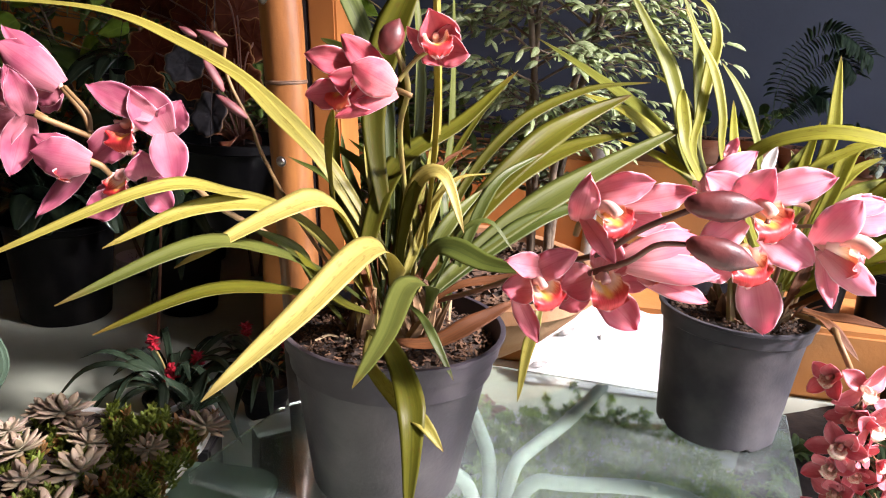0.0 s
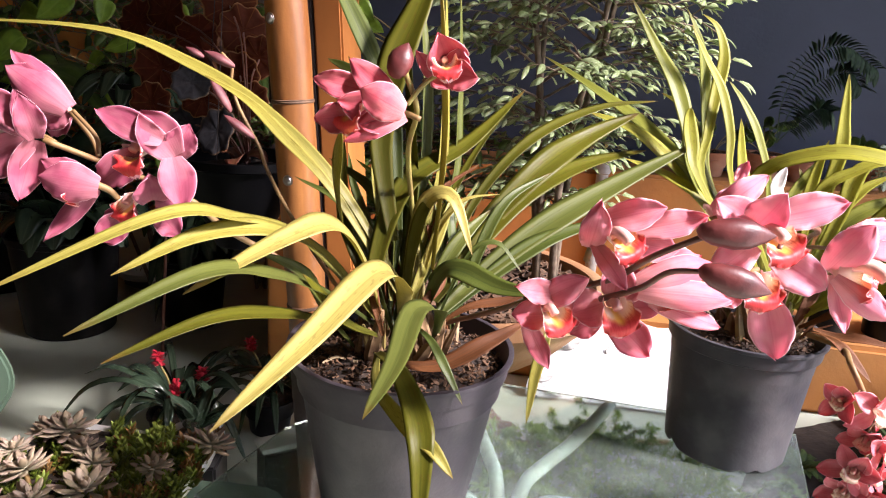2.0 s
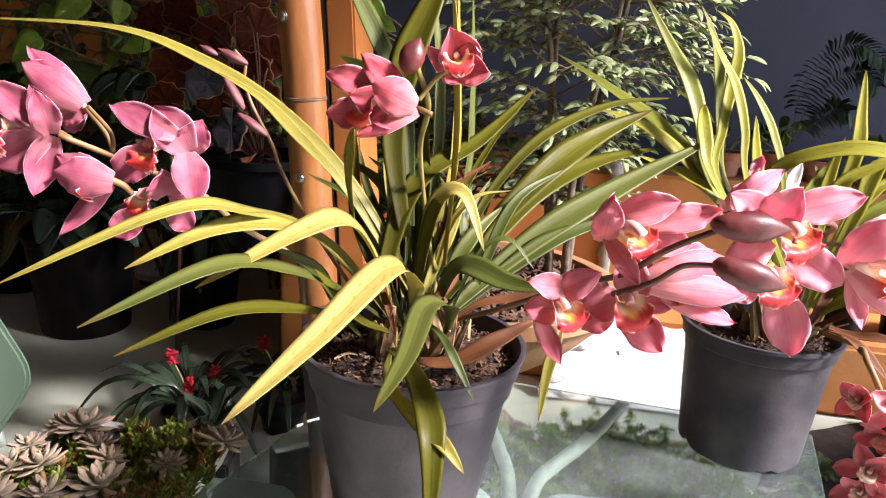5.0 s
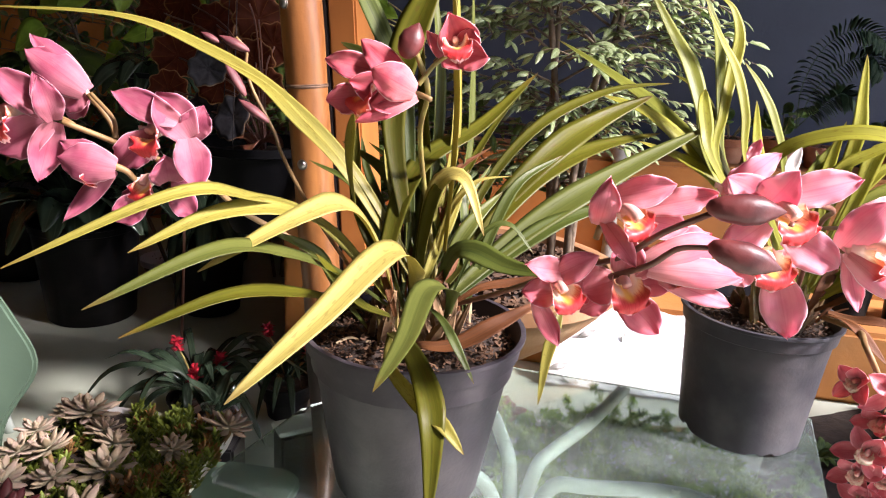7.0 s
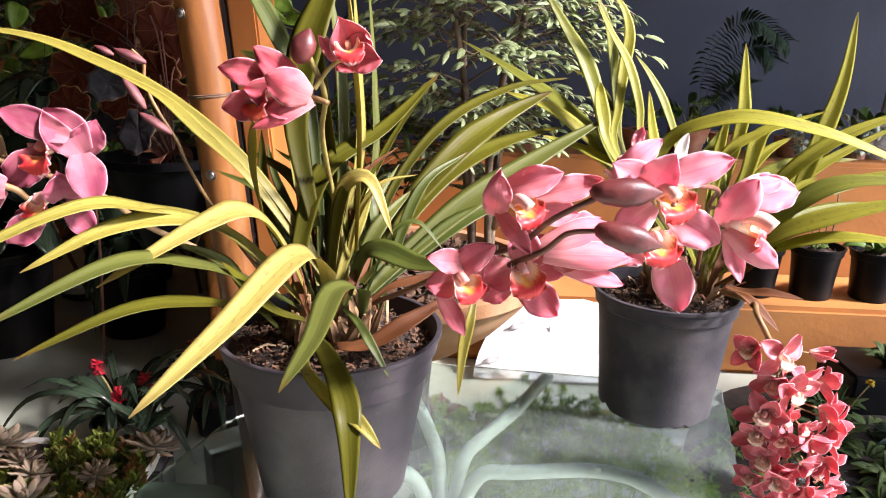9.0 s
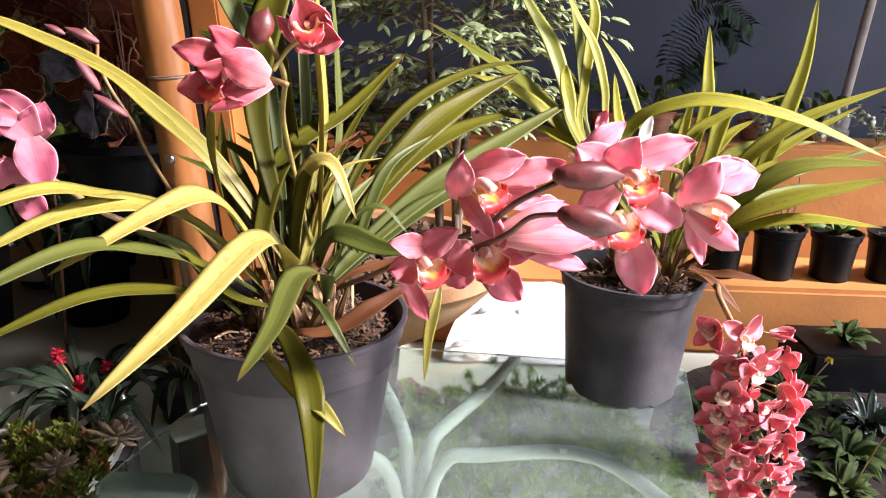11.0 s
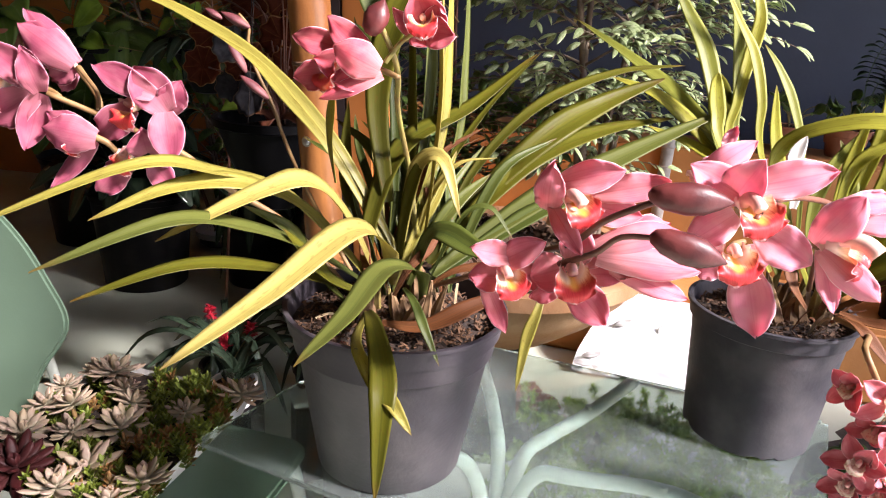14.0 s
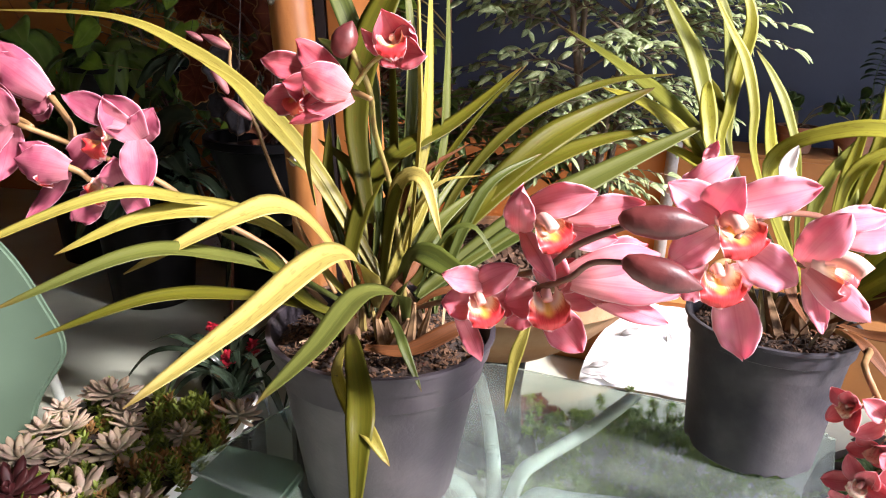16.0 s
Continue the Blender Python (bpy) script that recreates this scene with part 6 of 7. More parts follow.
flower(orchid_b, (0.6903, 0.8552, 0.4240), (0.1, -0.95, -0.1), 13, 0.51, DEEP, "hood", stem=(0.7090, 0.8850, 0.4360), wild=0.8)

# ---- plants behind and beside ----
def twigs_and_leaves(name, at, label, category, height, width, depth, branches, leaf_len, leaf_wid, per, mat, seed, lean=(0, 0), droop=0.25, group="", stems=3):
    """A small bush: stems that fork into twigs, and leaves along the twigs."""
    rng = random.Random(seed)
    t = thing(name, at, label, category, group)
    V, F, spots = [], [], []

    def add(points, r, taper=0.5):
        v, f = tube_data(points, r, 8, 6, taper)
        n = len(V)
        V.extend(v)
        F.extend(tuple(i + n for i in q) for q in f)

    for s in range(stems):
        a = rng.uniform(0, 6.3)
        foot = Vector((0.02 * math.cos(a), 0.02 * math.sin(a), 0))
        tip = Vector((width * 0.25 * math.cos(a) + lean[0], depth * 0.25 * math.sin(a) + lean[1], height * 0.75))
        mid = (foot + tip) / 2 + Vector((rng.uniform(-0.04, 0.04), rng.uniform(-0.04, 0.04), 0))
        add([foot, mid, tip], 0.009)
        for b in range(branches):
            f0 = rng.uniform(0.25, 1.0)
            p = foot.lerp(mid, f0 * 2) if f0 < 0.5 else mid.lerp(tip, f0 * 2 - 1)
            a = rng.uniform(0, 6.3)
            end = Vector((lean[0] * f0 + width * 0.5 * math.cos(a) * rng.uniform(0.35, 1), lean[1] * f0 + depth * 0.5 * math.sin(a) * rng.uniform(0.35, 1), height * min(1.0, f0 * 0.75 + rng.uniform(0.0, 0.32))))
            k = p.lerp(end, 0.5) + Vector((0, 0, 0.03))
            add([p, k, end], 0.0035)
            for i in range(per):
                g = rng.uniform(0.2, 1.0)
                q = p.lerp(k, g * 2) if g < 0.5 else k.lerp(end, g * 2 - 1)
                along_twig = (end - p).normalized()
                side = Vector((rng.gauss(0, 1), rng.gauss(0, 1), rng.gauss(0, 0.5)))
                spots.append((q, along_twig * 0.6 + side.normalized()))
    tagged(part("trunk", mesh("trunk", V, F, TWIG), t), kind="stuff")
    v, f, u = leaf_cloud(spots, leaf_len, leaf_wid, seed + 1, droop)
    tagged(part("crown", mesh("crown", v, f, mat, u), t), kind="stuff")
    return t


def spray(owner, name, count, length, width, mat, seed, rise=0.5, bend=0.6, centre=(0, 0, 0), start=0.0, spread=6.3, channel=0.22, profile=None, hang=0.0):
    """Single broad leaves that arch out from one centre; each is a part."""
    rng = random.Random(seed)
    prof = profile or (lambda v: max(0.03, math.sin(math.pi * min(0.985, v * 0.9 + 0.09)) ** 0.75))
    for i in range(count):
        a = start + spread * (i + rng.uniform(-0.3, 0.3)) / count
        L, W = length * rng.uniform(0.7, 1.2), width * rng.uniform(0.8, 1.2)
        up = rise * rng.uniform(0.5, 1.4)
        d = Vector((math.cos(a), math.sin(a), up)).normalized()
        c = Vector(centre)
        drop = Vector((0, 0, -1)) * (bend * L * rng.uniform(0.6, 1.3))
        pts = [c, c + d * L * 0.35, c + d * L * 0.7 + drop * 0.35, c + d * L + drop]
        v, f, u = ribbon(pts, W, prof, 12, 4, channel, 0.0007, (rng.uniform(-0.3, 0.3), -0.3, 1), rng.uniform(-0.4, 0.4))
        part(name, mesh(name, v, f, mat, u), owner)


def simple_pot(name, at, label, category, r_base, r_rim, h, mat, seed, group="", count=60):
    t = thing(name, at, label, category, group)
    fill_pot(t, r_base, r_rim, h, mat, seed, min(0.03, h * 0.15), count, 0.010, 0.0, 36)
    return t


# bush in a wide clay bowl heaped with leaf litter
bowl = thing("bowl_planter", (0.10, 1.76, 0.0), "wide orange clay bowl planter heaped with dry leaf litter", "planter")
part("bowl", lathe("bowl", [(0.10, 0.364), (0.14, 0.36), (0.17, 0.375), (0.27, 0.45), (0.335, 0.52), (0.355, 0.56), (0.375, 0.565), (0.378, 0.60), (0.365, 0.605), (0.345, 0.60), (0.33, 0.55)], BOWL, 56, 0.004), bowl)
part("pedestal", lathe("pedestal", [(0.05, 0.003), (0.13, 0.0), (0.13, 0.03), (0.085, 0.06), (0.075, 0.20), (0.085, 0.33), (0.13, 0.36)], POT_BLACK, 32), bowl, None, "dark pedestal foot")
sd = soil_disc(0.34, 2, 0.03)
part("soil", sd, bowl, pose(0, 0, 0.565))
tagged(part("leaf_litter", chips(0.33, 1100, 31, 0.034, 0.035), bowl, pose(0, 0, 0.572)), kind="stuff")


def layered_bush(at, label, height, width, depth, tiers, seed, leaf=(0.046, 0.019)):
    """A thin-stemmed bush whose twigs lie in loose tiers, with small leaves in two rows along each twig."""
    rng = random.Random(seed)
    t = thing("small_leaved_bush", at, label, "bush")
    V, F, spots = [], [], []

    def add(points, r, taper=0.45):
        v, f = tube_data(points, r, 8, 6, taper)
        n = len(V)
        V.extend(v)
        F.extend(tuple(i + n for i in q) for q in f)

    stems = []
    for k in range(4):
        a = 1.6 * k + 0.5
        pts = [Vector((0.03 * math.cos(a), 0.03 * math.sin(a), 0)), Vector((0.06 * math.cos(a) + rng.uniform(-0.03, 0.03), 0.05 * math.sin(a), height * 0.35)), Vector((width * 0.16 * math.cos(a), depth * 0.18 * math.sin(a), height * 0.7)), Vector((width * 0.22 * math.cos(a), depth * 0.2 * math.sin(a), height))]
        add(pts, 0.011)
        stems.append(spline(pts, 30))
    for i in range(tiers):
        g = 0.20 + 0.80 * ((i + rng.random()) / tiers) ** 0.8
        root = stems[i % 4][int(30 * min(0.99, g * 0.96))]
        a = rng.uniform(0, 6.3)
        reach = rng.uniform(0.45, 1.0) * (1.0 if g > 0.5 else 0.6)
        end = root + Vector((0.5 * width * math.cos(a), 0.5 * depth * math.sin(a), 0)) * reach + Vector((0, 0, rng.uniform(-0.07, 0.13)))
        mid = root.lerp(end, 0.5) + Vector((0, 0, 0.035))
        add([root, mid, end], 0.0036)
        side = [(root, mid, end)]
        for k in range(5):
            c = spline([root, mid, end], 20)[rng.randrange(5, 19)]
            b = a + rng.choice((-1, 1)) * rng.uniform(0.4, 1.1)
            e = c + Vector((math.cos(b), math.sin(b), rng.uniform(-0.15, 0.25))) * rng.uniform(0.08, 0.17)
            m = c.lerp(e, 0.5) + Vector((0, 0, 0.012))
            add([c, m, e], 0.0018)
            side.append((c, m, e))
        for p, q, e in side:
            path = spline([p, q, e], 24)
            L = (e - p).length
            n = max(4, int(L / 0.022))
            for k in range(n):
                f = 0.25 + 0.75 * (k + 1) / n if p is root else 0.1 + 0.9 * (k + 1) / n
                j = min(24, int(24 * f))
                d = (path[j] - path[j - 1]).normalized()
                w = d.cross(Vector((0, 0, 1))).normalized() * (1 if k % 2 else -1)
                spots.append((path[j], d * 0.7 + w * 0.9 + Vector((0, 0, rng.uniform(-0.55, 0.35)))))
            spots.append((e, (e - q).normalized()))
    tagged(part("trunk", mesh("trunk", V, F, TWIG), t), kind="stuff")
    v, f, u = leaf_cloud(spots, leaf[0], leaf[1], seed + 1, 0.22, 0.8, lean=-0.7, sunward=0.7)
    tagged(part("crown", mesh("crown", v, f, FOL_BUSH, u), t), kind="stuff")
    return t


layered_bush((0.31, 1.76, 0.585), "small-leaved bush with glossy green leaves and grey twigs", 0.98, 0.72, 0.42, 74, 7, (0.037, 0.0145))
twigs_and_leaves("small_leaved_bush", (-0.10, 1.82, 0.585), "low sprawling bush with dark leaves and bare twigs", "bush", 0.50, 1.0, 0.36, 30, 0.040, 0.020, 14, FOL_MID, 17, (0, 0), 0.35, "", 3)

# nursery pots in a row on the bench
for i, (s, r, h, kind) in enumerate(((1.00, 0.068, 0.15, 0), (1.26, 0.092, 0.20, 1), (1.47, 0.095, 0.20, 2), (1.69, 0.092, 0.19, 3), (1.91, 0.092, 0.19, 1), (2.13, 0.092, 0.19, 3))):
    p = simple_pot("nursery_pot", along(s, 0.15 if i else 0.12, 0.276), "black plastic nursery pot with a young plant on the orange bench", "pot", r * 0.76, r, h, POT_BLACK, 40 + i, "nursery pots on the bench")
    if kind == 3:
        spray(p, "leaf", 9, 0.13, 0.045, FOL_MID, 90 + i, 1.2, 0.4, (0, 0, h - 0.02))
    else:
        for k in range(2 + kind):
            part("cane", tube("cane", [(0.02 * k - 0.02, 0.01 * k, h - 0.04), (0.025 * k - 0.02, 0.01, h + 0.04), (0.03 * k - 0.03, 0.02, h + 0.10 + 0.03 * k)], 0.003, TWIG, 8, 6), p)
        spray(p, "leaf", 7, 0.05, 0.018, FOL_MID, 70 + i, 1.0, 0.3, (0.0, 0, h - 0.02))

# terracotta pots with round-leaved plants on the parapet
for i, (s, r, h) in enumerate(((0.86, 0.075, 0.10), (1.06, 0.085, 0.11), (1.48, 0.06, 0.085), (1.75, 0.06, 0.08))):
    p = simple_pot("terracotta_pot", along(s, 0.57, 0.746), "terracotta pot with round-leaved plants on the parapet", "pot", r * 0.72, r, h, TERRACOTTA, 55 + i, "terracotta pots on the parapet")
    rng = random.Random(i)
    for k in range(9):
        a, R = rng.uniform(0, 6.3), rng.uniform(0.03, 0.12)
        tip = Vector((R * math.cos(a), R * math.sin(a) * 0.6, h + rng.uniform(0.02, 0.11)))
        part("leaf_stalk", tube("leaf_stalk", [(0, 0, h - 0.02), (tip.x * 0.4, tip.y * 0.4, tip.z * 0.85), tip], 0.0018, STEM_GREEN, 8, 6), p)
        v, f, u = ribbon([tip, tip + Vector((0, -0.02, 0.012)), tip + Vector((0, -0.04, 0.012)), tip + Vector((0, -0.058, 0.0))], 0.06, lambda q: max(0.05, math.sqrt(max(0.0, 1 - (2 * q - 1) ** 2))), 10, 6, 0.25, 0.0006, (rng.uniform(-0.8, 0.8), -0.7, 0.6))
        part("leaf", mesh("leaf", v, f, FOL_MID, u), p)


def fern(at, label, fronds):
    """Fronds with narrow leaflets that hang on both sides of an arching rib, from a small pot."""
    t = thing("fern", at, label, "fern")
    o = Vector(at)
    for i, pts in enumerate(fronds):
        pts = [Vector(p) - o for p in pts]
        path = spline(pts, 40)
        v, f = tube_data(pts, 0.0022, 24, 5, 0.4)
        V, F, U = list(v), list(f), [(0.5, 0.5)] * len(v)
        spots = []
        for k in range(8, 41):
            d = (path[min(k + 1, 40)] - path[k - 1]).normalized()
            side = d.cross(Vector((0, -1, 0.3))).normalized()
            for sgn in (-1, 1):
                spots.append((path[k], side * sgn * 0.8 + d * 0.35 + Vector((0, -0.25, -0.35))))
        lv, lf, lu = leaf_cloud(spots, 0.058 - 0.004 * i, 0.020, 50 + i, 0.2, 0.2, None, 5, 2)
        n = len(V)
        V, U = V + lv, U + lu
        F = F + [tuple(q + n for q in g) for g in lf]
        part("frond", mesh("frond", V, F, FOL_FERN, U), t)
    fill_pot(t, 0.05, 0.07, 0.09, TERRACOTTA, 57, 0.02, 30, 0.010, 0.0, 32)


fern(along(1.22, 0.60, 0.746), "dark fern with arching fronds in a clay pot on the parapet", [
    [(1.274, 2.600, 0.919), (1.259, 2.580, 1.086), (1.313, 2.560, 1.229), (1.414, 2.540, 1.278), (1.535, 2.520, 1.209)],
    [(1.274, 2.600, 0.919), (1.298, 2.580, 1.047), (1.370, 2.560, 1.154), (1.454, 2.540, 1.189), (1.494, 2.520, 1.144)],
    [(1.274, 2.600, 0.919), (1.330, 2.580, 0.998), (1.381, 2.560, 1.054), (1.424, 2.540, 1.048)]])

# pale variegated trailers along the parapet
for i, (u0, n) in enumerate(((1.50, 70), (1.72, 80), (1.98, 60))):
    t = thing("trailing_plant", along(u0, 0.50, 0.746), "pale variegated trailing plant along the orange parapet", "plant", "trailing plants on the parapet")
    rng = random.Random(800 + i)
    V, F, spots = [], [], []
    for k in range(9):
        a = rng.uniform(0, 6.3)
        e = Vector((0.13 * math.cos(a), 0.06 * math.sin(a) - 0.02, rng.uniform(0.05, 0.20)))
        pts = [Vector((0, 0, 0)), e * 0.5 + Vector((0, 0, 0.03)), e]
        v, f = tube_data(pts, 0.0016, 8, 5, 0.6)
        m0 = len(V)
        V += v
        F += [tuple(q + m0 for q in g) for g in f]
        path = spline(pts, 10)
        for q in range(n // 9):
            spots.append((path[rng.randrange(2, 11)], (rng.gauss(0, 1), rng.gauss(0, 1) - 0.5, rng.gauss(0, 0.5))))
    tagged(part("trunk", mesh("trunk", V, F, STEM_GREEN), t), kind="stuff")
    v, f, u = leaf_cloud(spots, 0.034, 0.026, 810 + i, 0.3)
    tagged(part("crown", mesh("crown", v, f, VARIEGATED, u), t), kind="stuff")

# pole and cement pipe end at the parapet
pl = thing("pole", along(1.86, 0.62, 0.745), "thin grey-brown wooden pole standing on the parapet", "pole", turn=(0, 4.5, 0))
part("shaft", tube("shaft", [(0, 0, 0), (0, 0, 0.6), (0, 0, 1.85)], 0.019, POLE, 20, 12), pl)
part("foot", lathe("foot", [(0.05, 0.0), (0.05, 0.05), (0.042, 0.055), (0.042, 0.10), (0.03, 0.105), (0.02, 0.12)], CEMENT, 24), pl)
pc = thing("fence_pipe", along(0.42, 0.40, 0.276), "short grey cement pipe standing on the bench", "pipe")
part("pipe", lathe("pipe", [(0.024, 0.0), (0.024, 0.46), (0.030, 0.465), (0.030, 0.52), (0.018, 0.525)], CEMENT, 24), pc)

# crumpled white sheet against the bench, standing in for the sunlit white patch there
rng = random.Random(2)
V, F = [], []
NU, NV = 34, 26
for layer in (0, 1):
    for j in range(NV + 1):
        for i in range(NU + 1):
            u, v = i / NU, j / NV
            s = 0.20 + 0.14 * v * v + u * (0.78 - 0.14 * v * v)
            d = -0.17 + 0.13 * v
            z = 0.012 + 0.27 * v ** 1.15
            w = 0.018 * noise.noise((u * 5, v * 5, 0.3)) + 0.009 * noise.noise((u * 14, v * 14, 1.7))
            V.append(along(s, d - w * 0.8 - layer * 0.0015, max(0.003, z + w * (0.2 + v))))
n = (NU + 1) * (NV + 1)
for j in range(NV):
    for i in range(NU):
        a = j * (NU + 1) + i
        F += [(a, a + 1, a + NU + 2, a + NU + 1), (n + a, n + a + NU + 1, n + a + NU + 2, n + a + 1)]
solo("plastic_sheet", mesh("plastic_sheet", V, F, SHEET), "crumpled white sheet on the orange bench standing in for the sunlit patch", "sheet")

# grey leaf shapes laid on the sheet to imitate cast leaf shadows
for i, (x, z, a) in enumerate(((0.528, 0.187, 0.7), (0.66, 0.174, 1.7), (0.434, 0.076, 0.5), (0.471, 0.03, -0.4), (0.41, 0.05, 0.1))):
    d = Vector((math.cos(a), -0.12, math.sin(a) * 0.75)) * 0.075
    c = Vector((x, 2.262 - 0.35 * (0.16 - z) - i * 0.003, z + 0.004))
    v, f, u = ribbon([c - d * 0.5, c - d * 0.15 + Vector((0, -0.004, 0.003)), c + d * 0.2, c + d * 0.5], 0.026, lambda q: max(0.05, math.sin(math.pi * q) ** 0.7), 10, 4, 0.2, 0.0006, (0, -1, 0.4))
    solo("fallen_leaf", mesh("fallen_leaf", v, f, WITHERED_AND_SHADOW, u), "grey leaf shape standing in for a leaf shadow on the sheet", "leaf", group="leaves fallen on the sheet")

# plants in the soil bed beside the table
for i, (x, y, n, L, W, mat, rise) in enumerate(((1.16, 1.83, 9, 0.15, 0.05, FOL_MID, 1.0), (1.36, 1.70, 16, 0.22, 0.055, FOL_MID, 1.2), (1.45, 1.52, 14, 0.18, 0.055, FOL_MID, 0.9), (1.33, 1.38, 12, 0.15, 0.06, FOL_BRIGHT, 0.9), (1.62, 1.66, 14, 0.20, 0.05, FOL_DARK, 1.0),
                                               (1.22, 1.52, 12, 0.14, 0.035, FOL_DARK, 0.8), (1.62, 1.36, 14, 0.20, 0.06, FOL_MID, 0.9), (1.50, 1.88, 12, 0.22, 0.05, FOL_MID, 1.3), (1.78, 1.50, 12, 0.22, 0.06, FOL_DARK, 1.0))):
    t = thing("leafy_plant", (x, y, 0.005), "low leafy green plant growing in the dark soil bed", "plant", "plants in the soil bed")
    spray(t, "leaf", n * 3, L * 0.8, W * 0.5, FOL_BED if mat is not FOL_DARK else FOL_DARK, 120 + i, rise * 1.3, 0.4)
    spray(t, "leaf", n, L * 0.5, W * 0.42, FOL_BED, 620 + i, 0.9, 0.4, (0.09, -0.08, 0.0))
    spray(t, "leaf", n, L * 0.5, W * 0.42, FOL_BED, 720 + i, 0.9, 0.4, (-0.09, -0.10, 0.0))
    if i in (1, 3):
        part("flower_stalk", tube("flower_stalk", [(0.02, 0, 0), (0.05, -0.02, 0.16), (0.10, -0.02, 0.24)], 0.002, STEM_GREEN, 8, 6), t)
        v, f, u = leaf_cloud([((0.10, -0.02, 0.24), (random.gauss(0, 1), random.gauss(0, 1), abs(random.gauss(0, 1)))) for _ in range(26)], 0.016, 0.010, 3 + i)
        part("flower_head", mesh("flower_head", v, f, YELLOW_PETAL, u), t)
tp = thing("planting_tray", (1.80, 1.98, 0.0), "square black plastic planting tray with seedlings", "tray")
part("tray", box("tray", (0.42, 0.26, 0.16), POT_BLACK, 0.01), tp, pose(0, 0, 0.08, 0, 0, BACK))
spray(tp, "leaf", 22, 0.11, 0.03, FOL_BED, 140, 1.1, 0.4, (-0.05, 0, 0.155))

# ---- left side: dark shelf plants, pots on the floor ----
big = simple_pot("floor_pot", (-1.42, 2.62, 0.001), "large black pot with dark glossy leaves on the concrete floor", "pot", 0.165, 0.205, 0.40, POT_BLACK, 61)
spray(big, "leaf", 26, 0.50, 0.15, FOL_DARK, 150, 1.5, 0.75, (0, 0, 0.36))
spray(big, "leaf", 16, 0.62, 0.16, FOL_DARK, 151, 2.6, 0.55, (0, 0, 0.40))
big2 = simple_pot("floor_pot", (-0.98, 2.75, 0.001), "black pot with drooping dark green leaves beside the large pot", "pot", 0.12, 0.155, 0.30, POT_BLACK, 62)
spray(big2, "leaf", 22, 0.36, 0.085, FOL_DARK, 152, 1.6, 0.9, (0, 0, 0.30))
spray(big2, "leaf", 12, 0.40, 0.09, FOL_DARK, 158, 3.0, 0.5, (0, 0, 0.32))
far = simple_pot("floor_pot", (-1.95, 3.05, 0.001), "tall dark pot with broad green leaves by the orange wall", "pot", 0.16, 0.20, 0.42, POT_BLACK, 63)
spray(far, "leaf", 16, 0.50, 0.20, FOL_MID, 153, 1.9, 0.6, (0, 0, 0.45))
spray(far, "leaf", 12, 0.65, 0.2, FOL_BRIGHT, 159, 3.2, 0.4, (0, 0, 0.50))

# small pots on the floor by the big one
sp = simple_pot("bowl_pot", (-1.33, 3.16, 0.001), "shallow white-rimmed bowl with small succulents on the floor", "pot", 0.085, 0.115, 0.075, POT_GREY, 64, "small floor pots", 120)
part("rim_band", lathe("rim_band", [(0.112, 0.045), (0.120, 0.048), (0.121, 0.078), (0.113, 0.079)], WHITE_PLASTIC, 36), sp, None, "chalky white rim")
simple_pot("bowl_pot", (-1.10, 3.42, 0.001), "small black pot with a tangled succulent on the floor", "pot", 0.08, 0.105, 0.13, POT_BLACK, 65, "small floor pots", 80)

# rail with hanging pots behind the bamboo post
rail = thing("hanging_rail", (-1.35, 2.35, 0.0), "dark wooden rail on two posts carrying pots", "rail")
part("beam", tube("beam", [(-1.3, 0, 1.30), (0, 0, 1.30), (0.85, 0, 1.30)], 0.025, GAP, 12, 10), rail)
for x in (-1.2, 0.80):
    part("upright", tube("upright", [(x, 0.06, 0.0), (x, 0.06, 0.7), (x, 0.06, 1.45)], 0.025, GAP, 8, 8), rail)


def hanging_pot(at, r, h, mat, leaf_mat, seed, label, count, length, width, rise=0.6, bend=0.8, rail_z=1.30):
    t = thing("hanging_pot", at, label, "hanging pot", "pots hanging on the rail")
    part("pot", lathe("pot", [(r * 0.30, -h), (r * 0.44, -h * 0.97), (r * 0.84, -h * 0.40), (r, -0.02), (r + 0.012, -0.016), (r + 0.012, 0.0), (r - 0.002, 0.0), (r - 0.012, -0.03)], mat, 36), t)
    part("soil", soil_disc(r - 0.008, seed), t, pose(0, 0, -0.03))
    for k in range(3):
        a = 2.1 * k + 0.4
        part("wire", tube("wire", [(r * math.cos(a), r * math.sin(a), -0.01), (r * 0.5 * math.cos(a), r * 0.5 * math.sin(a), (rail_z - at[2]) * 0.5), (0, 0, rail_z - at[2])], 0.0009, GAP, 6, 5), t)
    spray(t, "leaf", count, length, width, leaf_mat, seed, rise, bend, (0, 0, -0.02))
    return t


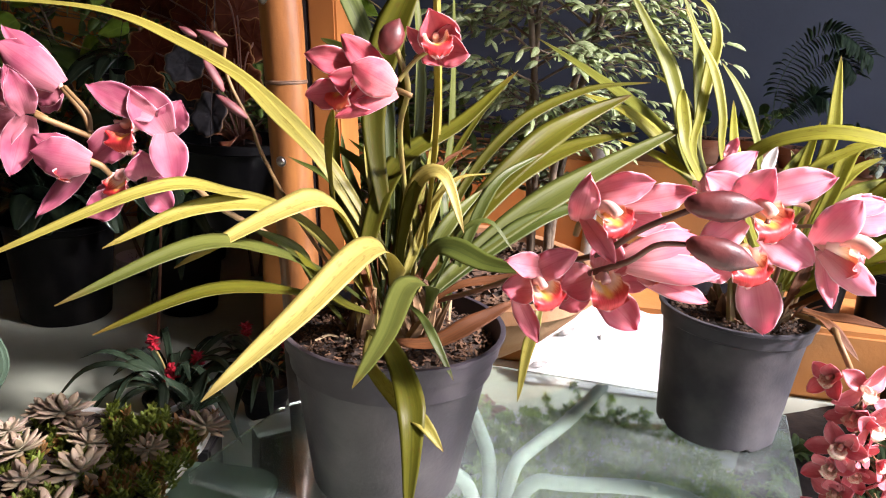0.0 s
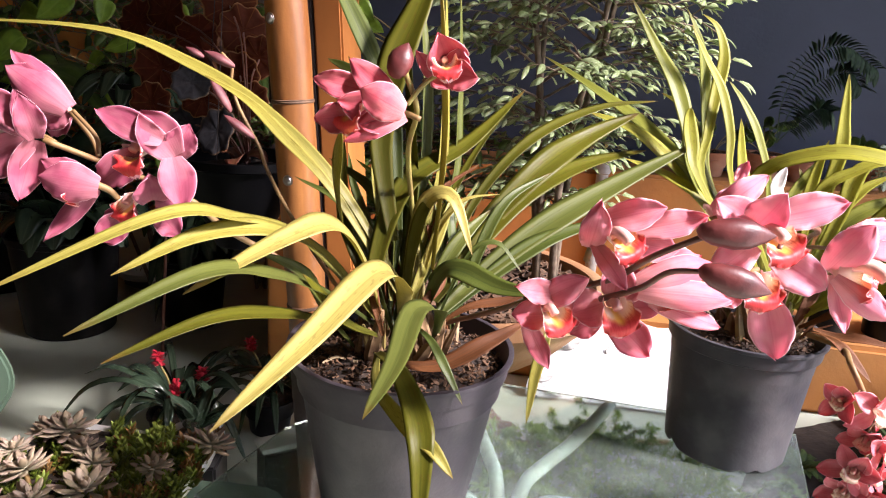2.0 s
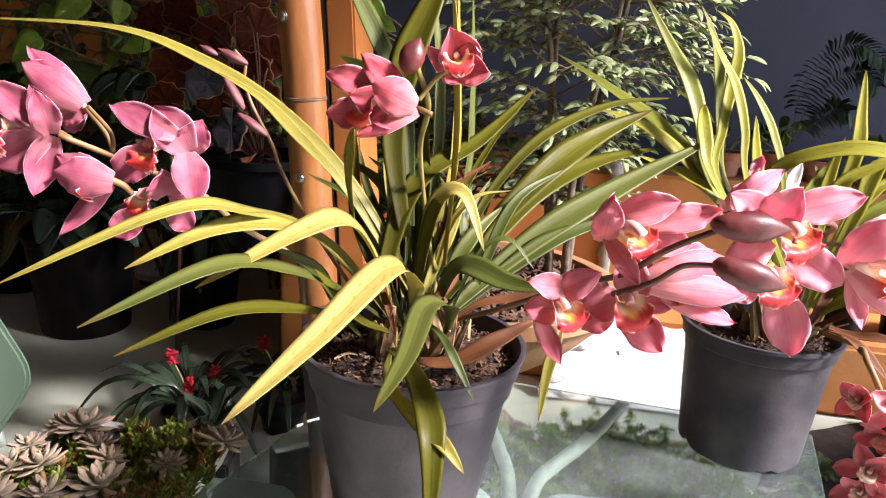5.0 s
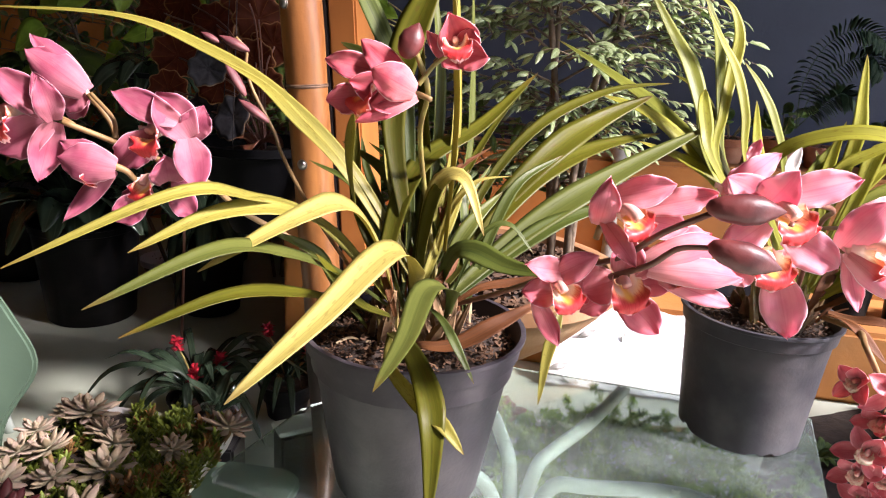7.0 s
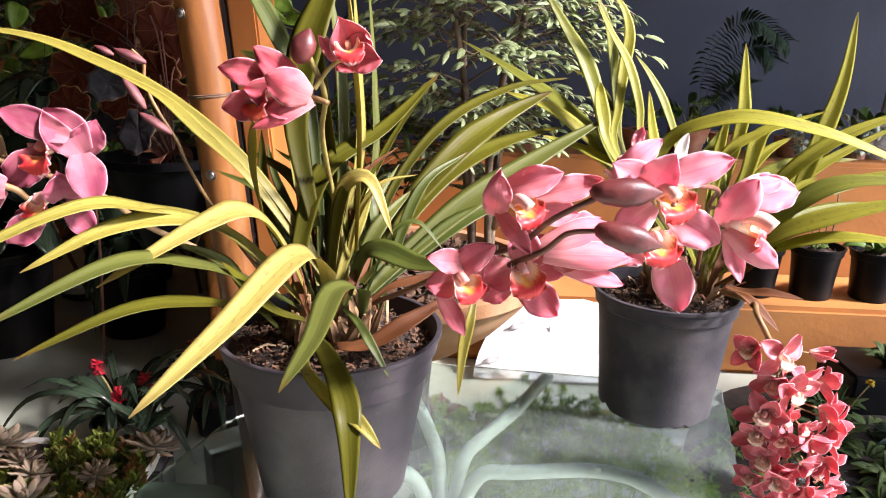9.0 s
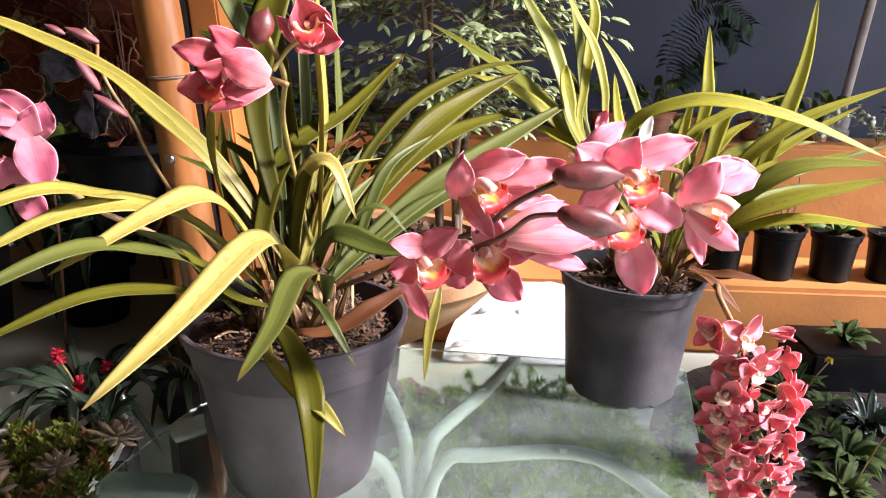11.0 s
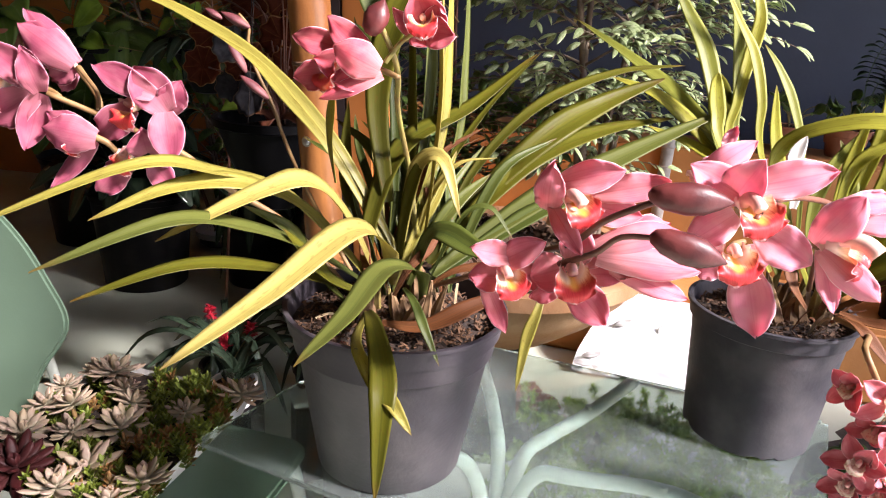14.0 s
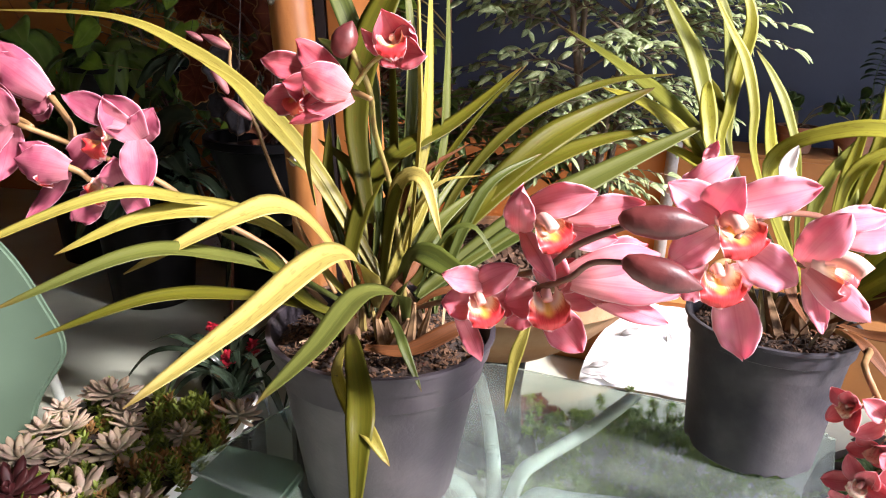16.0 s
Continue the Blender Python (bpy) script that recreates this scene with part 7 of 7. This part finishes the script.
def round_leaf(owner, centre, radius, mat):
    """A round leaf with a scalloped margin on its own stalk, dished and turned a little at random."""
    o = owner.matrix_world.translation
    COUNT[0] += 1
    rng = random.Random(COUNT[0])
    V, F, U = [(0, 0, -0.10 * radius)], [], [(0.5, 0.0)]
    n, rings = 48, 5
    for k in range(1, rings + 1):
        v = k / rings
        for j in range(n):
            a = 2 * math.pi * j / n
            r = radius * v * (1 + 0.07 * v * math.cos(a * 9) + 0.10 * noise.noise((math.cos(a) * 1.3 + COUNT[0], math.sin(a) * 1.3, 0)))
            z = 0.20 * radius * v * v * (0.3 + noise.noise((math.cos(a) * 2, math.sin(a) * 2, COUNT[0] * 0.7))) + 0.03 * radius * v * math.cos(a * 9)
            V.append((r * math.cos(a), r * math.sin(a), z))
            U.append((j / n if j < n / 2 else 1 - j / n, v))
    F += [(0, 1 + j, 1 + (j + 1) % n) for j in range(n)]
    for k in range(rings - 1):
        for j in range(n):
            p, q = 1 + k * n + j, 1 + k * n + (j + 1) % n
            F.append((p, p + n, q + n, q))
    face = Vector((rng.uniform(-0.5, 0.4), -0.85, rng.uniform(-0.1, 0.7)))
    c = Vector(centre) - o
    leaf = part("leaf", mesh("leaf", V, F, mat, U), owner, Matrix.Translation(c) @ facing(face, rng.uniform(0, 360)))
    thicken = leaf.modifiers.new("thickness", "SOLIDIFY")
    thicken.thickness = 0.0012
    part("leaf_stalk", tube("leaf_stalk", [(0.02, 0, -0.03), (c.x * 0.35, c.y * 0.5, max(0.03, c.z * 0.7)), c - face.normalized() * 0.012], 0.0022, STEM_DARK, 10, 6), owner)


beam2 = thing("hanging_rail", (-1.9, 1.62, 0.0), "dark wooden rail that carries a hanging bowl", "rail")
part("beam", tube("beam", [(0, 0, 1.75), (0.8, -0.08, 1.75), (1.66, -0.18, 1.75)], 0.02, GAP, 12, 10), beam2)
part("upright", tube("upright", [(0, 0, 0), (0, 0, 0.9), (0, 0, 1.77)], 0.025, GAP, 8, 8), beam2)
BEGONIA_BOWL = hanging_pot((-0.415, 1.478, 0.925), 0.122, 0.20, BLACK_BOWL, FOL_RED, 160, "large black hanging bowl with round scalloped bronze leaves", 5, 0.10, 0.05, 0.9, 0.5, 1.75)
round_leaf(BEGONIA_BOWL, (-0.732, 1.950, 1.214), 0.068, BEGONIA)
round_leaf(BEGONIA_BOWL, (-0.718, 1.850, 1.076), 0.062, BEGONIA)
round_leaf(BEGONIA_BOWL, (-0.525, 1.800, 1.240), 0.065, BEGONIA)
round_leaf(BEGONIA_BOWL, (-0.520, 1.500, 1.069), 0.042, BEGONIA_BACK)
round_leaf(BEGONIA_BOWL, (-0.455, 1.450, 0.976), 0.050, BEGONIA_BACK)
round_leaf(BEGONIA_BOWL, (-0.478, 1.750, 1.179), 0.062, BEGONIA)
round_leaf(BEGONIA_BOWL, (-0.531, 1.600, 1.029), 0.050, BEGONIA)
round_leaf(BEGONIA_BOWL, (-0.708, 1.750, 0.997), 0.050, BEGONIA)
round_leaf(BEGONIA_BOWL, (-0.831, 2.000, 1.193), 0.060, BEGONIA)
round_leaf(BEGONIA_BOWL, (-0.432, 1.700, 1.123), 0.052, BEGONIA)
round_leaf(BEGONIA_BOWL, (-0.568, 1.600, 0.972), 0.039, BEGONIA_BACK)
round_leaf(BEGONIA_BOWL, (-0.465, 1.650, 1.083), 0.051, BEGONIA)
round_leaf(BEGONIA_BOWL, (-0.637, 1.900, 1.166), 0.056, BEGONIA)
round_leaf(BEGONIA_BOWL, (-0.426, 1.600, 1.031), 0.043, BEGONIA)
hanging_pot((-0.98, 2.35, 1.00), 0.11, 0.15, POT_BLACK, FOL_DARK, 161, "black hanging pot with dark trailing leaves", 20, 0.24, 0.07)
hanging_pot((-1.35, 2.35, 0.98), 0.12, 0.16, POT_BLACK, FOL_MID, 162, "dark hanging pot with green leaves", 18, 0.26, 0.10, 0.9)
hanging_pot((-1.75, 2.35, 1.02), 0.12, 0.16, TERRACOTTA, FOL_BRIGHT, 163, "clay hanging pot with broad bright leaves", 14, 0.28, 0.13, 1.0)
hanging_pot((-0.82, 2.62, 1.16), 0.10, 0.12, TERRACOTTA, FOL_RED, 164, "clay hanging pot with bronze frilled leaves", 18, 0.17, 0.07)
twigs_and_leaves("creeper", (-1.15, 2.9, 0.0), "tangled creeper with thin brown stems and small leaves", "creeper", 1.75, 1.9, 0.5, 30, 0.07, 0.045, 9, FOL_MID, 71, (0, 0), 0.5, "", 5)
twigs_and_leaves("creeper", (-0.80, 3.2, 0.0), "tangled creeper with bronze leaves and brown stems", "creeper", 1.7, 0.9, 0.4, 26, 0.06, 0.04, 9, FOL_RED, 72, (0, 0), 0.5, "", 4)



def heart_leaf(owner, centre, size):
    """A broad pointed leaf on a thin stalk from the climber's stem."""
    o = owner.matrix_world.translation
    COUNT[0] += 1
    rng = random.Random(COUNT[0])
    c = Vector(centre) - o
    d = Vector((rng.uniform(-0.8, 0.8), -0.25, rng.uniform(-1.0, 0.1))).normalized() * size
    v, f, u = ribbon([c - d, c - d * 0.4 + Vector((0, -0.004, 0.006)), c + d * 0.4, c + d * 1.2], size * 1.7, lambda q: max(0.04, math.sin(math.pi * min(1.0, (q + 0.04) / 1.04) ** 0.7) ** 0.8), 12, 6, 0.22, 0.0007, (rng.uniform(-0.5, 0.5), -0.8, 0.5))
    part("leaf", mesh("leaf", v, f, FOL_HEART, u), owner)
    part("leaf_stalk", tube("leaf_stalk", [(0, 0.02, max(0.1, c.z - 0.10)), (c.x * 0.5, c.y * 0.5, c.z - 0.03), c - d], 0.0018, STEM_GREEN, 10, 5), owner)


climber = thing("climbing_plant", (-0.98, 2.42, 0.0), "climber with bright yellow-green heart-shaped leaves on thin stems", "climber")
part("stem", tube("stem", [(0, 0, 0), (0.03, 0.01, 0.6), (-0.02, 0.02, 1.2), (0.02, 0.0, 1.6)], 0.006, STEM_DARK, 24, 8, 0.5), climber)
heart_leaf(climber, (-1.184, 2.250, 1.222), 0.058)
heart_leaf(climber, (-1.306, 2.200, 1.089), 0.052)
heart_leaf(climber, (-1.015, 2.300, 1.113), 0.043)
heart_leaf(climber, (-0.788, 2.200, 1.196), 0.044)
heart_leaf(climber, (-1.042, 2.300, 0.965), 0.044)
heart_leaf(climber, (-1.016, 2.350, 1.010), 0.038)
heart_leaf(climber, (-1.293, 2.300, 1.185), 0.046)
heart_leaf(climber, (-1.061, 2.300, 1.216), 0.038)
heart_leaf(climber, (-1.298, 2.200, 0.997), 0.044)
heart_leaf(climber, (-0.876, 2.300, 0.811), 0.037)
heart_leaf(climber, (-0.898, 2.300, 0.744), 0.030)
heart_leaf(climber, (-0.660, 2.200, 1.212), 0.034)
heart_leaf(climber, (-1.123, 2.350, 1.057), 0.035)
climber = thing("climbing_plant", (-0.08, 1.95, 0.0), "climber with bright green heart-shaped leaves behind the timber post", "climber")
part("stem", tube("stem", [(0, 0, 0), (0.02, 0.01, 0.6), (-0.01, 0.02, 1.2), (0.01, 0.0, 1.5)], 0.006, STEM_DARK, 24, 8, 0.5), climber)
heart_leaf(climber, (-0.220, 1.750, 1.208), 0.035)
heart_leaf(climber, (-0.177, 1.800, 1.206), 0.033)
heart_leaf(climber, (-0.199, 1.800, 1.245), 0.030)

# bromeliads with red heads on the floor
for i, (x, y, s) in enumerate(((-0.69, 1.80, 1.5), (-0.46, 1.93, 1.1))):
    t = simple_pot("bromeliad", (x, y, 0.001), "bromeliad with dark strap leaves and crimson heads in a black pot", "bromeliad", 0.06, 0.085, 0.12, POT_BLACK, 80 + i, "bromeliads on the floor")
    spray(t, "leaf", 24, 0.26 * s, 0.028, FOL_DARK, 170 + i, 1.3, 0.65, (0, 0, 0.11), profile=lambda v: max(0.04, (0.7 + 0.5 * v) * (1 if v < 0.6 else ((1 - v) / 0.4) ** 0.7)))
    rng = random.Random(i + 5)
    for k in range(3 if i == 0 else 2):
        a = 2.2 * k + 0.5
        p = Vector((0.07 * math.cos(a), 0.05 * math.sin(a), 0.21 + 0.05 * (k % 2)))
        part("flower_stalk", tube("flower_stalk", [(0, 0, 0.1), (p.x * 0.5, p.y * 0.5, p.z * 0.8), p], 0.003, STEM_GREEN, 8, 6), t)
        spots = []
        for q in range(46):
            d = Vector((rng.gauss(0, 1), rng.gauss(0, 1), rng.uniform(-0.2, 1.4)))
            spots.append((p + Vector((0, 0, rng.uniform(-0.012, 0.026))), d))
        v, f, u = leaf_cloud(spots, 0.022, 0.011, 33 + k, 0.1)
        part("flower_head", mesh("flower_head", v, f, RED_PETAL, u), t, None, "crimson flower head")


# ---- mint chairs, succulent planter ----
def slab(name, outline, thick, mat, dish=0.0):
    """A rounded sheet with thickness from an outline in x and y."""
    bm = bmesh.new()
    f = bm.faces.new([bm.verts.new((x, y, 0)) for x, y in outline])
    top = bmesh.ops.extrude_face_region(bm, geom=[f])["geom"]
    bmesh.ops.translate(bm, vec=(0, 0, thick), verts=[g for g in top if isinstance(g, bmesh.types.BMVert)])
    bmesh.ops.recalc_face_normals(bm, faces=bm.faces)
    rim = [e for e in bm.edges if abs(e.verts[0].co.z - e.verts[1].co.z) < 1e-4]
    bmesh.ops.bevel(bm, geom=rim, offset=thick * 0.35, segments=2, affect="EDGES")
    return from_bm(name, bm, mat)


def rounded(w, d, r, n=8):
    out = []
    for cx, cy, a0 in ((w / 2 - r, d / 2 - r, 0), (-w / 2 + r, d / 2 - r, 90), (-w / 2 + r, -d / 2 + r, 180), (w / 2 - r, -d / 2 + r, 270)):
        for k in range(n + 1):
            a = radians(a0 + 90 * k / n)
            out.append((cx + r * math.cos(a), cy + r * math.sin(a)))
    return out


def waisted(h):
    """A chair back's outline: broad at the top, waisted, broad again at the seat."""
    right = []
    for k in range(29):
        v = k / 28
        right.append((0.165 + 0.085 * math.exp(-((v - 0.56) / 0.17) ** 2) - 0.13 * max(0.0, v - 0.72) / 0.28 * max(0.0, v - 0.72) / 0.28, h * v))
    return right + [(-x, y) for x, y in reversed(right)]


def chair(at, turn, label, back=True, seat=0.342):
    t = thing("mint_chair", at, label, "chair", "mint chairs at the table", (0, 0, turn))
    wide, off, shift = (0.34, 0.47, -0.28) if back else (0.44, 0.0, 0.0)
    part("seat", slab("seat", rounded(wide, 0.42, 0.055), 0.022, MINT_PLASTIC), t, pose(shift, off, seat))
    for sx in (-1, 1):
        for sy in (-1, 1):
            part("leg", tube("leg", [(shift + sx * (wide / 2 - 0.05), off + sy * 0.16, seat + 0.003), (shift + sx * (wide / 2 - 0.03), off + sy * 0.18, 0.18), (shift + sx * (wide / 2 - 0.01), off + sy * 0.20, 0.0)], 0.015, MINT, 10, 10), t)
    if back:
        part("backrest", slab("backrest", waisted(0.62), 0.018, MINT_PLASTIC), t, pose(0, 0.205, 0.10, 80, 0, 0))
    return t


chair((-1.10, 1.07, 0.0), 0, "mint green moulded chair with a waisted back", True, 0.30)
chair((-0.51, 1.10, 0.0), -8, "mint green stool under the glass table carrying a planter", False, 0.228)

pz = 0.2515
trough = thing("succulent_planter", (-0.655, 1.185, pz), "white planter crowded with pinkish rosettes and green sedum", "planter", turn=(0, 0, -8))
bm = bmesh.new()
bmesh.ops.create_cube(bm, size=1)
bmesh.ops.scale(bm, vec=(0.39, 0.46, 0.055), verts=bm.verts)
bmesh.ops.translate(bm, vec=(0, -0.02, 0.0275), verts=bm.verts)
for v in bm.verts:
    if v.co.z < 0.01:
        v.co.x *= 0.9
        v.co.y *= 0.88
topf = [f for f in bm.faces if f.normal.z > 0.9]
bmesh.ops.inset_region(bm, faces=topf, thickness=0.010)
bmesh.ops.translate(bm, vec=(0, 0, -0.018), verts=list({v for f in topf for v in f.verts}))
bmesh.ops.bevel(bm, geom=[e for e in bm.edges if e.calc_length() > 0.05], offset=0.003, segments=2, affect="EDGES")
part("trough", from_bm("trough", bm, WHITE_PLASTIC), trough, None, "white plastic trough")
fillsoil = chips(0.13, 260, 77, 0.012, 0.0)
for v in fillsoil.vertices:
    v.co.x *= 1.35
    v.co.y *= 1.6
part("soil", box("soil", (0.365, 0.435, 0.006), SOIL, 0), trough, pose(0, -0.02, 0.041))
tagged(part("gravel", fillsoil, trough, pose(0, -0.02, 0.034)), kind="stuff")


def fleshy(mat):
    """One thick pointed rosette leaf along +x, a unit long."""
    V, F, U = [], [], []
    for t0, ww in ((0.02, 0.40), (0.32, 0.72), (0.64, 1.0), (0.87, 0.70), (1.0, 0.08)):
        for q in range(6):
            e = 2 * math.pi * q / 6
            V.append((t0, 0.155 * ww * math.cos(e), 0.14 * t0 * t0 + 0.055 * ww * math.sin(e)))
            U.append((q / 6, t0))
    for i in range(4):
        for q in range(6):
            F.append((i * 6 + q, i * 6 + (q + 1) % 6, (i + 1) * 6 + (q + 1) % 6, (i + 1) * 6 + q))
    return mesh("rosette_leaf", V, F, mat, U)


FLESHY = {GRAPE: fleshy(GRAPE), GRAPE_RED: fleshy(GRAPE_RED)}


def rosette(owner, at, size, mat, seed, tilt=(0, 0)):
    """A fleshy rosette: rings of thick pointed leaves on a short core."""
    rng = random.Random(seed)
    core = part("rosette", lathe("rosette", [(0.002, -size * 0.15), (size * 0.09, 0.0), (size * 0.09, size * 0.2), (size * 0.02, size * 0.34)], mat, 8), owner, Matrix.Translation(at) @ Euler((tilt[0], tilt[1], rng.uniform(0, 6))).to_matrix().to_4x4())
    for ring, (n, L, rise) in enumerate(((8, 1.0, 0.02), (7, 0.90, 0.22), (6, 0.66, 0.55), (4, 0.36, 1.4))):
        for k in range(n):
            a = 2 * math.pi * (k + 0.5 * (ring % 2) + rng.uniform(-0.12, 0.12)) / n
            l = size * L * rng.uniform(0.88, 1.1)
            m = Matrix.Translation((0, 0, size * 0.06 * ring)) @ Matrix.Rotation(a, 4, "Z") @ Matrix.Rotation(-math.atan(rise), 4, "Y") @ Matrix.Diagonal((l, size * (0.75 + 0.25 * L), size, 1))
            part("rosette_leaf", FLESHY[mat], core, m)


inv = trough.matrix_world.inverted()
rng = random.Random(21)
for i, (x, y, s) in enumerate(((-0.745, 1.32, 0.062), (-0.79, 1.335, 0.046), (-0.758, 1.186, 0.056), (-0.812, 1.175, 0.050), (-0.792, 1.077, 0.060), (-0.616, 1.128, 0.062), (-0.611, 1.008, 0.060), (-0.642, 1.216, 0.046), (-0.525, 1.218, 0.042), (-0.437, 1.302, 0.054), (-0.486, 0.986, 0.058), (-0.69, 1.27, 0.044), (-0.726, 0.974, 0.074), (-0.621, 0.935, 0.056), (-0.52, 0.93, 0.05), (-0.70, 1.10, 0.044), (-0.82, 1.25, 0.042))):
    p = inv @ Vector((x, y, 0.335 if i == 0 else 0.320 + 0.012 * rng.random()))
    rosette(trough, p, s * 1.05, GRAPE_RED if i == 12 else GRAPE, 200 + i, (rng.uniform(-0.1, 0.45), rng.uniform(-0.3, 0.3)))
    part("rosette_stem", tube("rosette_stem", [(max(-0.17, min(0.17, p.x * 0.9)), max(-0.22, min(0.18, p.y * 0.9)), 0.02), (p.x, p.y, p.z * 0.8), (p.x, p.y, p.z + 0.004)], 0.005, STEM_TAN, 6, 6), trough)
rng = random.Random(9)
SPRIGS = {"green": [], "rust": []}
for i in range(440):
    x, y = rng.uniform(-0.19, 0.205), rng.uniform(-0.245, 0.20)
    if x < -0.02 and rng.random() < 0.6:
        continue
    h = rng.uniform(0.03, 0.062) * (1.0 if x > 0 else 0.75)
    kind = "rust" if rng.random() < (0.40 if x > 0.11 else 0.10) else "green"
    for k in range(24):
        a = k * 2.4 + i
        SPRIGS[kind].append((Vector((x, y, 0.03 + h * (k / 24) ** 0.8)), (math.cos(a), math.sin(a), 0.5 + k / 26)))
for kind, mat in (("green", SEDUM), ("rust", SEDUM_RED)):
    v, f, u = leaf_cloud(SPRIGS[kind], 0.017, 0.0075, 300, -0.1, 0.3, None, 4, 2, 0.5)
    tagged(part("sedum", mesh("sedum", v, f, mat, u), trough), kind="stuff")
crate = thing("plastic_crate", (-0.30, 1.51, 0.001), "black plastic crate with a chipped white rim", "crate", turn=(0, 0, 30))
part("crate_body", box("crate_body", (0.17, 0.08, 0.22), POT_BLACK, 0.006), crate, pose(0, 0, 0.11))
part("rim_band", box("rim_band", (0.18, 0.075, 0.012), MINT, 0.003), crate, pose(0, 0, 0.2265), "chipped pale rim")
al = thing("aloe", (-0.53, 1.475, 0.001), "small dark aloe in a white pot beside the planter", "succulent")
part("stand", box("stand", (0.12, 0.10, 0.19), POT_BLACK, 0.006), al, pose(0, 0, 0.095))
part("pot", lathe("pot", pot_profile(0.04, 0.055, 0.07, 0.003, 0.012), WHITE_PLASTIC, 28), al, pose(0, 0, 0.191))
part("soil", soil_disc(0.048, 3), al, pose(0, 0, 0.252))
spray(al, "leaf", 16, 0.11, 0.034, FOL_DARK, 180, 1.6, 0.1, (0, 0, 0.25), channel=0.5)

# weeds and an asparagus fern on the floor beneath the glass, and a fallen stick
for i, (x, y, n, L) in enumerate(((0.52, 1.48, 9, 0.20), (0.66, 1.40, 9, 0.22), (0.40, 1.52, 8, 0.16), (0.80, 1.62, 8, 0.24), (0.22, 1.50, 7, 0.15), (0.36, 1.16, 10, 0.20), (0.52, 1.12, 11, 0.22), (0.68, 1.20, 11, 0.24), (0.60, 1.30, 10, 0.22), (0.80, 1.36, 11, 0.26), (0.42, 1.32, 9, 0.2))):
    t = thing("asparagus_fern", (x, y, 0.002), "feathery asparagus fern growing low under the table", "fern", "ferns under the table")
    rng = random.Random(400 + i)
    for k in range(n):
        a = 6.28 * k / n + rng.uniform(-0.3, 0.3)
        d = Vector((math.cos(a), math.sin(a), 0.7))
        pts = [Vector((0, 0, 0)), d * L * 0.4, d * L * 0.75, d * L + Vector((0, 0, -0.35 * L))]
        path = spline(pts, 22)
        v, f = tube_data(pts, 0.0012, 16, 4, 0.5)
        V, F, U = list(v), list(f), [(0.5, 0.5)] * len(v)
        spots = []
        for q in range(3, 23):
            for s in range(5):
                spots.append((path[q], (rng.gauss(0, 1), rng.gauss(0, 1), rng.gauss(0, 0.6))))
        lv, lf, lu = leaf_cloud(spots, 0.020, 0.0034, 500 + k, 0.1, 0.4, None, 3, 2)
        m0 = len(V)
        V, U, F = V + lv, U + lu, F + [tuple(e + m0 for e in g) for g in lf]
        part("frond", mesh("frond", V, F, FOL_BRIGHT, U), t)
for i in range(16):
    x, y = 0.22 + 0.52 * ((i * 0.618) % 1.0), (1.84, 1.62)[i % 2] + 0.05 * math.sin(i * 2.3)
    t = thing("asparagus_fern", (x, y, 0.002), "low tangled feathery fern on the floor under the table", "fern", "ferns under the table")
    rng = random.Random(900 + i)
    V, F, spots = [], [], []
    for k in range(10):
        a = 6.28 * k / 10 + rng.uniform(-0.3, 0.3)
        L = rng.uniform(0.07, 0.13)
        d = Vector((math.cos(a), math.sin(a), rng.uniform(0.5, 1.2))) * L
        pts = [Vector((0, 0, 0)), d * 0.5, d * 0.85, d + Vector((0, 0, -0.02))]
        v, f = tube_data(pts, 0.0012, 10, 4, 0.5)
        m0 = len(V)
        V += v
        F += [tuple(q + m0 for q in g) for g in f]
        path = spline(pts, 16)
        for q in range(3, 17):
            for _ in range(5):
                spots.append((path[q], (rng.gauss(0, 1), rng.gauss(0, 1), rng.gauss(0, 0.6))))
    tagged(part("trunk", mesh("trunk", V, F, STEM_GREEN), t), kind="stuff")
    v, f, u = leaf_cloud(spots, 0.020, 0.0042, 930 + i, 0.1, 0.4, None, 3, 2)
    tagged(part("crown", mesh("crown", v, f, FOL_HEART if i % 3 == 0 else FOL_BRIGHT, u), t), kind="stuff")
frond = thing("asparagus_fern", (0.80, 1.86, 0.002), "long bright green feathery frond lying towards the table edge", "fern", "ferns under the table")
rng = random.Random(977)
for k in range(3):
    pts = [Vector((0, 0, 0)), Vector((0.0 + 0.02 * k, -0.16, 0.07)), Vector((0.03 * k - 0.01, -0.34, 0.09)), Vector((0.05 * k, -0.52, 0.05))]
    path = spline(pts, 40)
    v, f = tube_data(pts, 0.0016, 24, 4, 0.5)
    V, F, U = list(v), list(f), [(0.5, 0.5)] * len(v)
    spots = [(path[q], (rng.gauss(0, 1), rng.gauss(0, 0.5) - 0.4, rng.gauss(0, 0.6))) for q in range(2, 41) for _ in range(8)]
    lv, lf, lu = leaf_cloud(spots, 0.034, 0.0046, 980 + k, 0.1, 0.4, None, 3, 2)
    m0 = len(V)
    V, U, F = V + lv, U + lu, F + [tuple(e + m0 for e in g) for g in lf]
    part("frond", mesh("frond", V, F, FOL_HEART, U), frond)
rd = thing("leafy_plant", (0.215, 1.96, 0.002), "small reddish-brown leafy plant on the floor", "plant")
spray(rd, "leaf", 12, 0.12, 0.05, FOL_RED, 410, 0.9, 0.4)
solo("stick", tube("stick", [(0.27, 1.89, 0.012), (0.45, 1.90, 0.018), (0.62, 1.93, 0.016), (0.80, 1.95, 0.012)], 0.012, STEM_GREEN, 14, 8, 0.8), "pale green fallen stick on the floor", "stick")
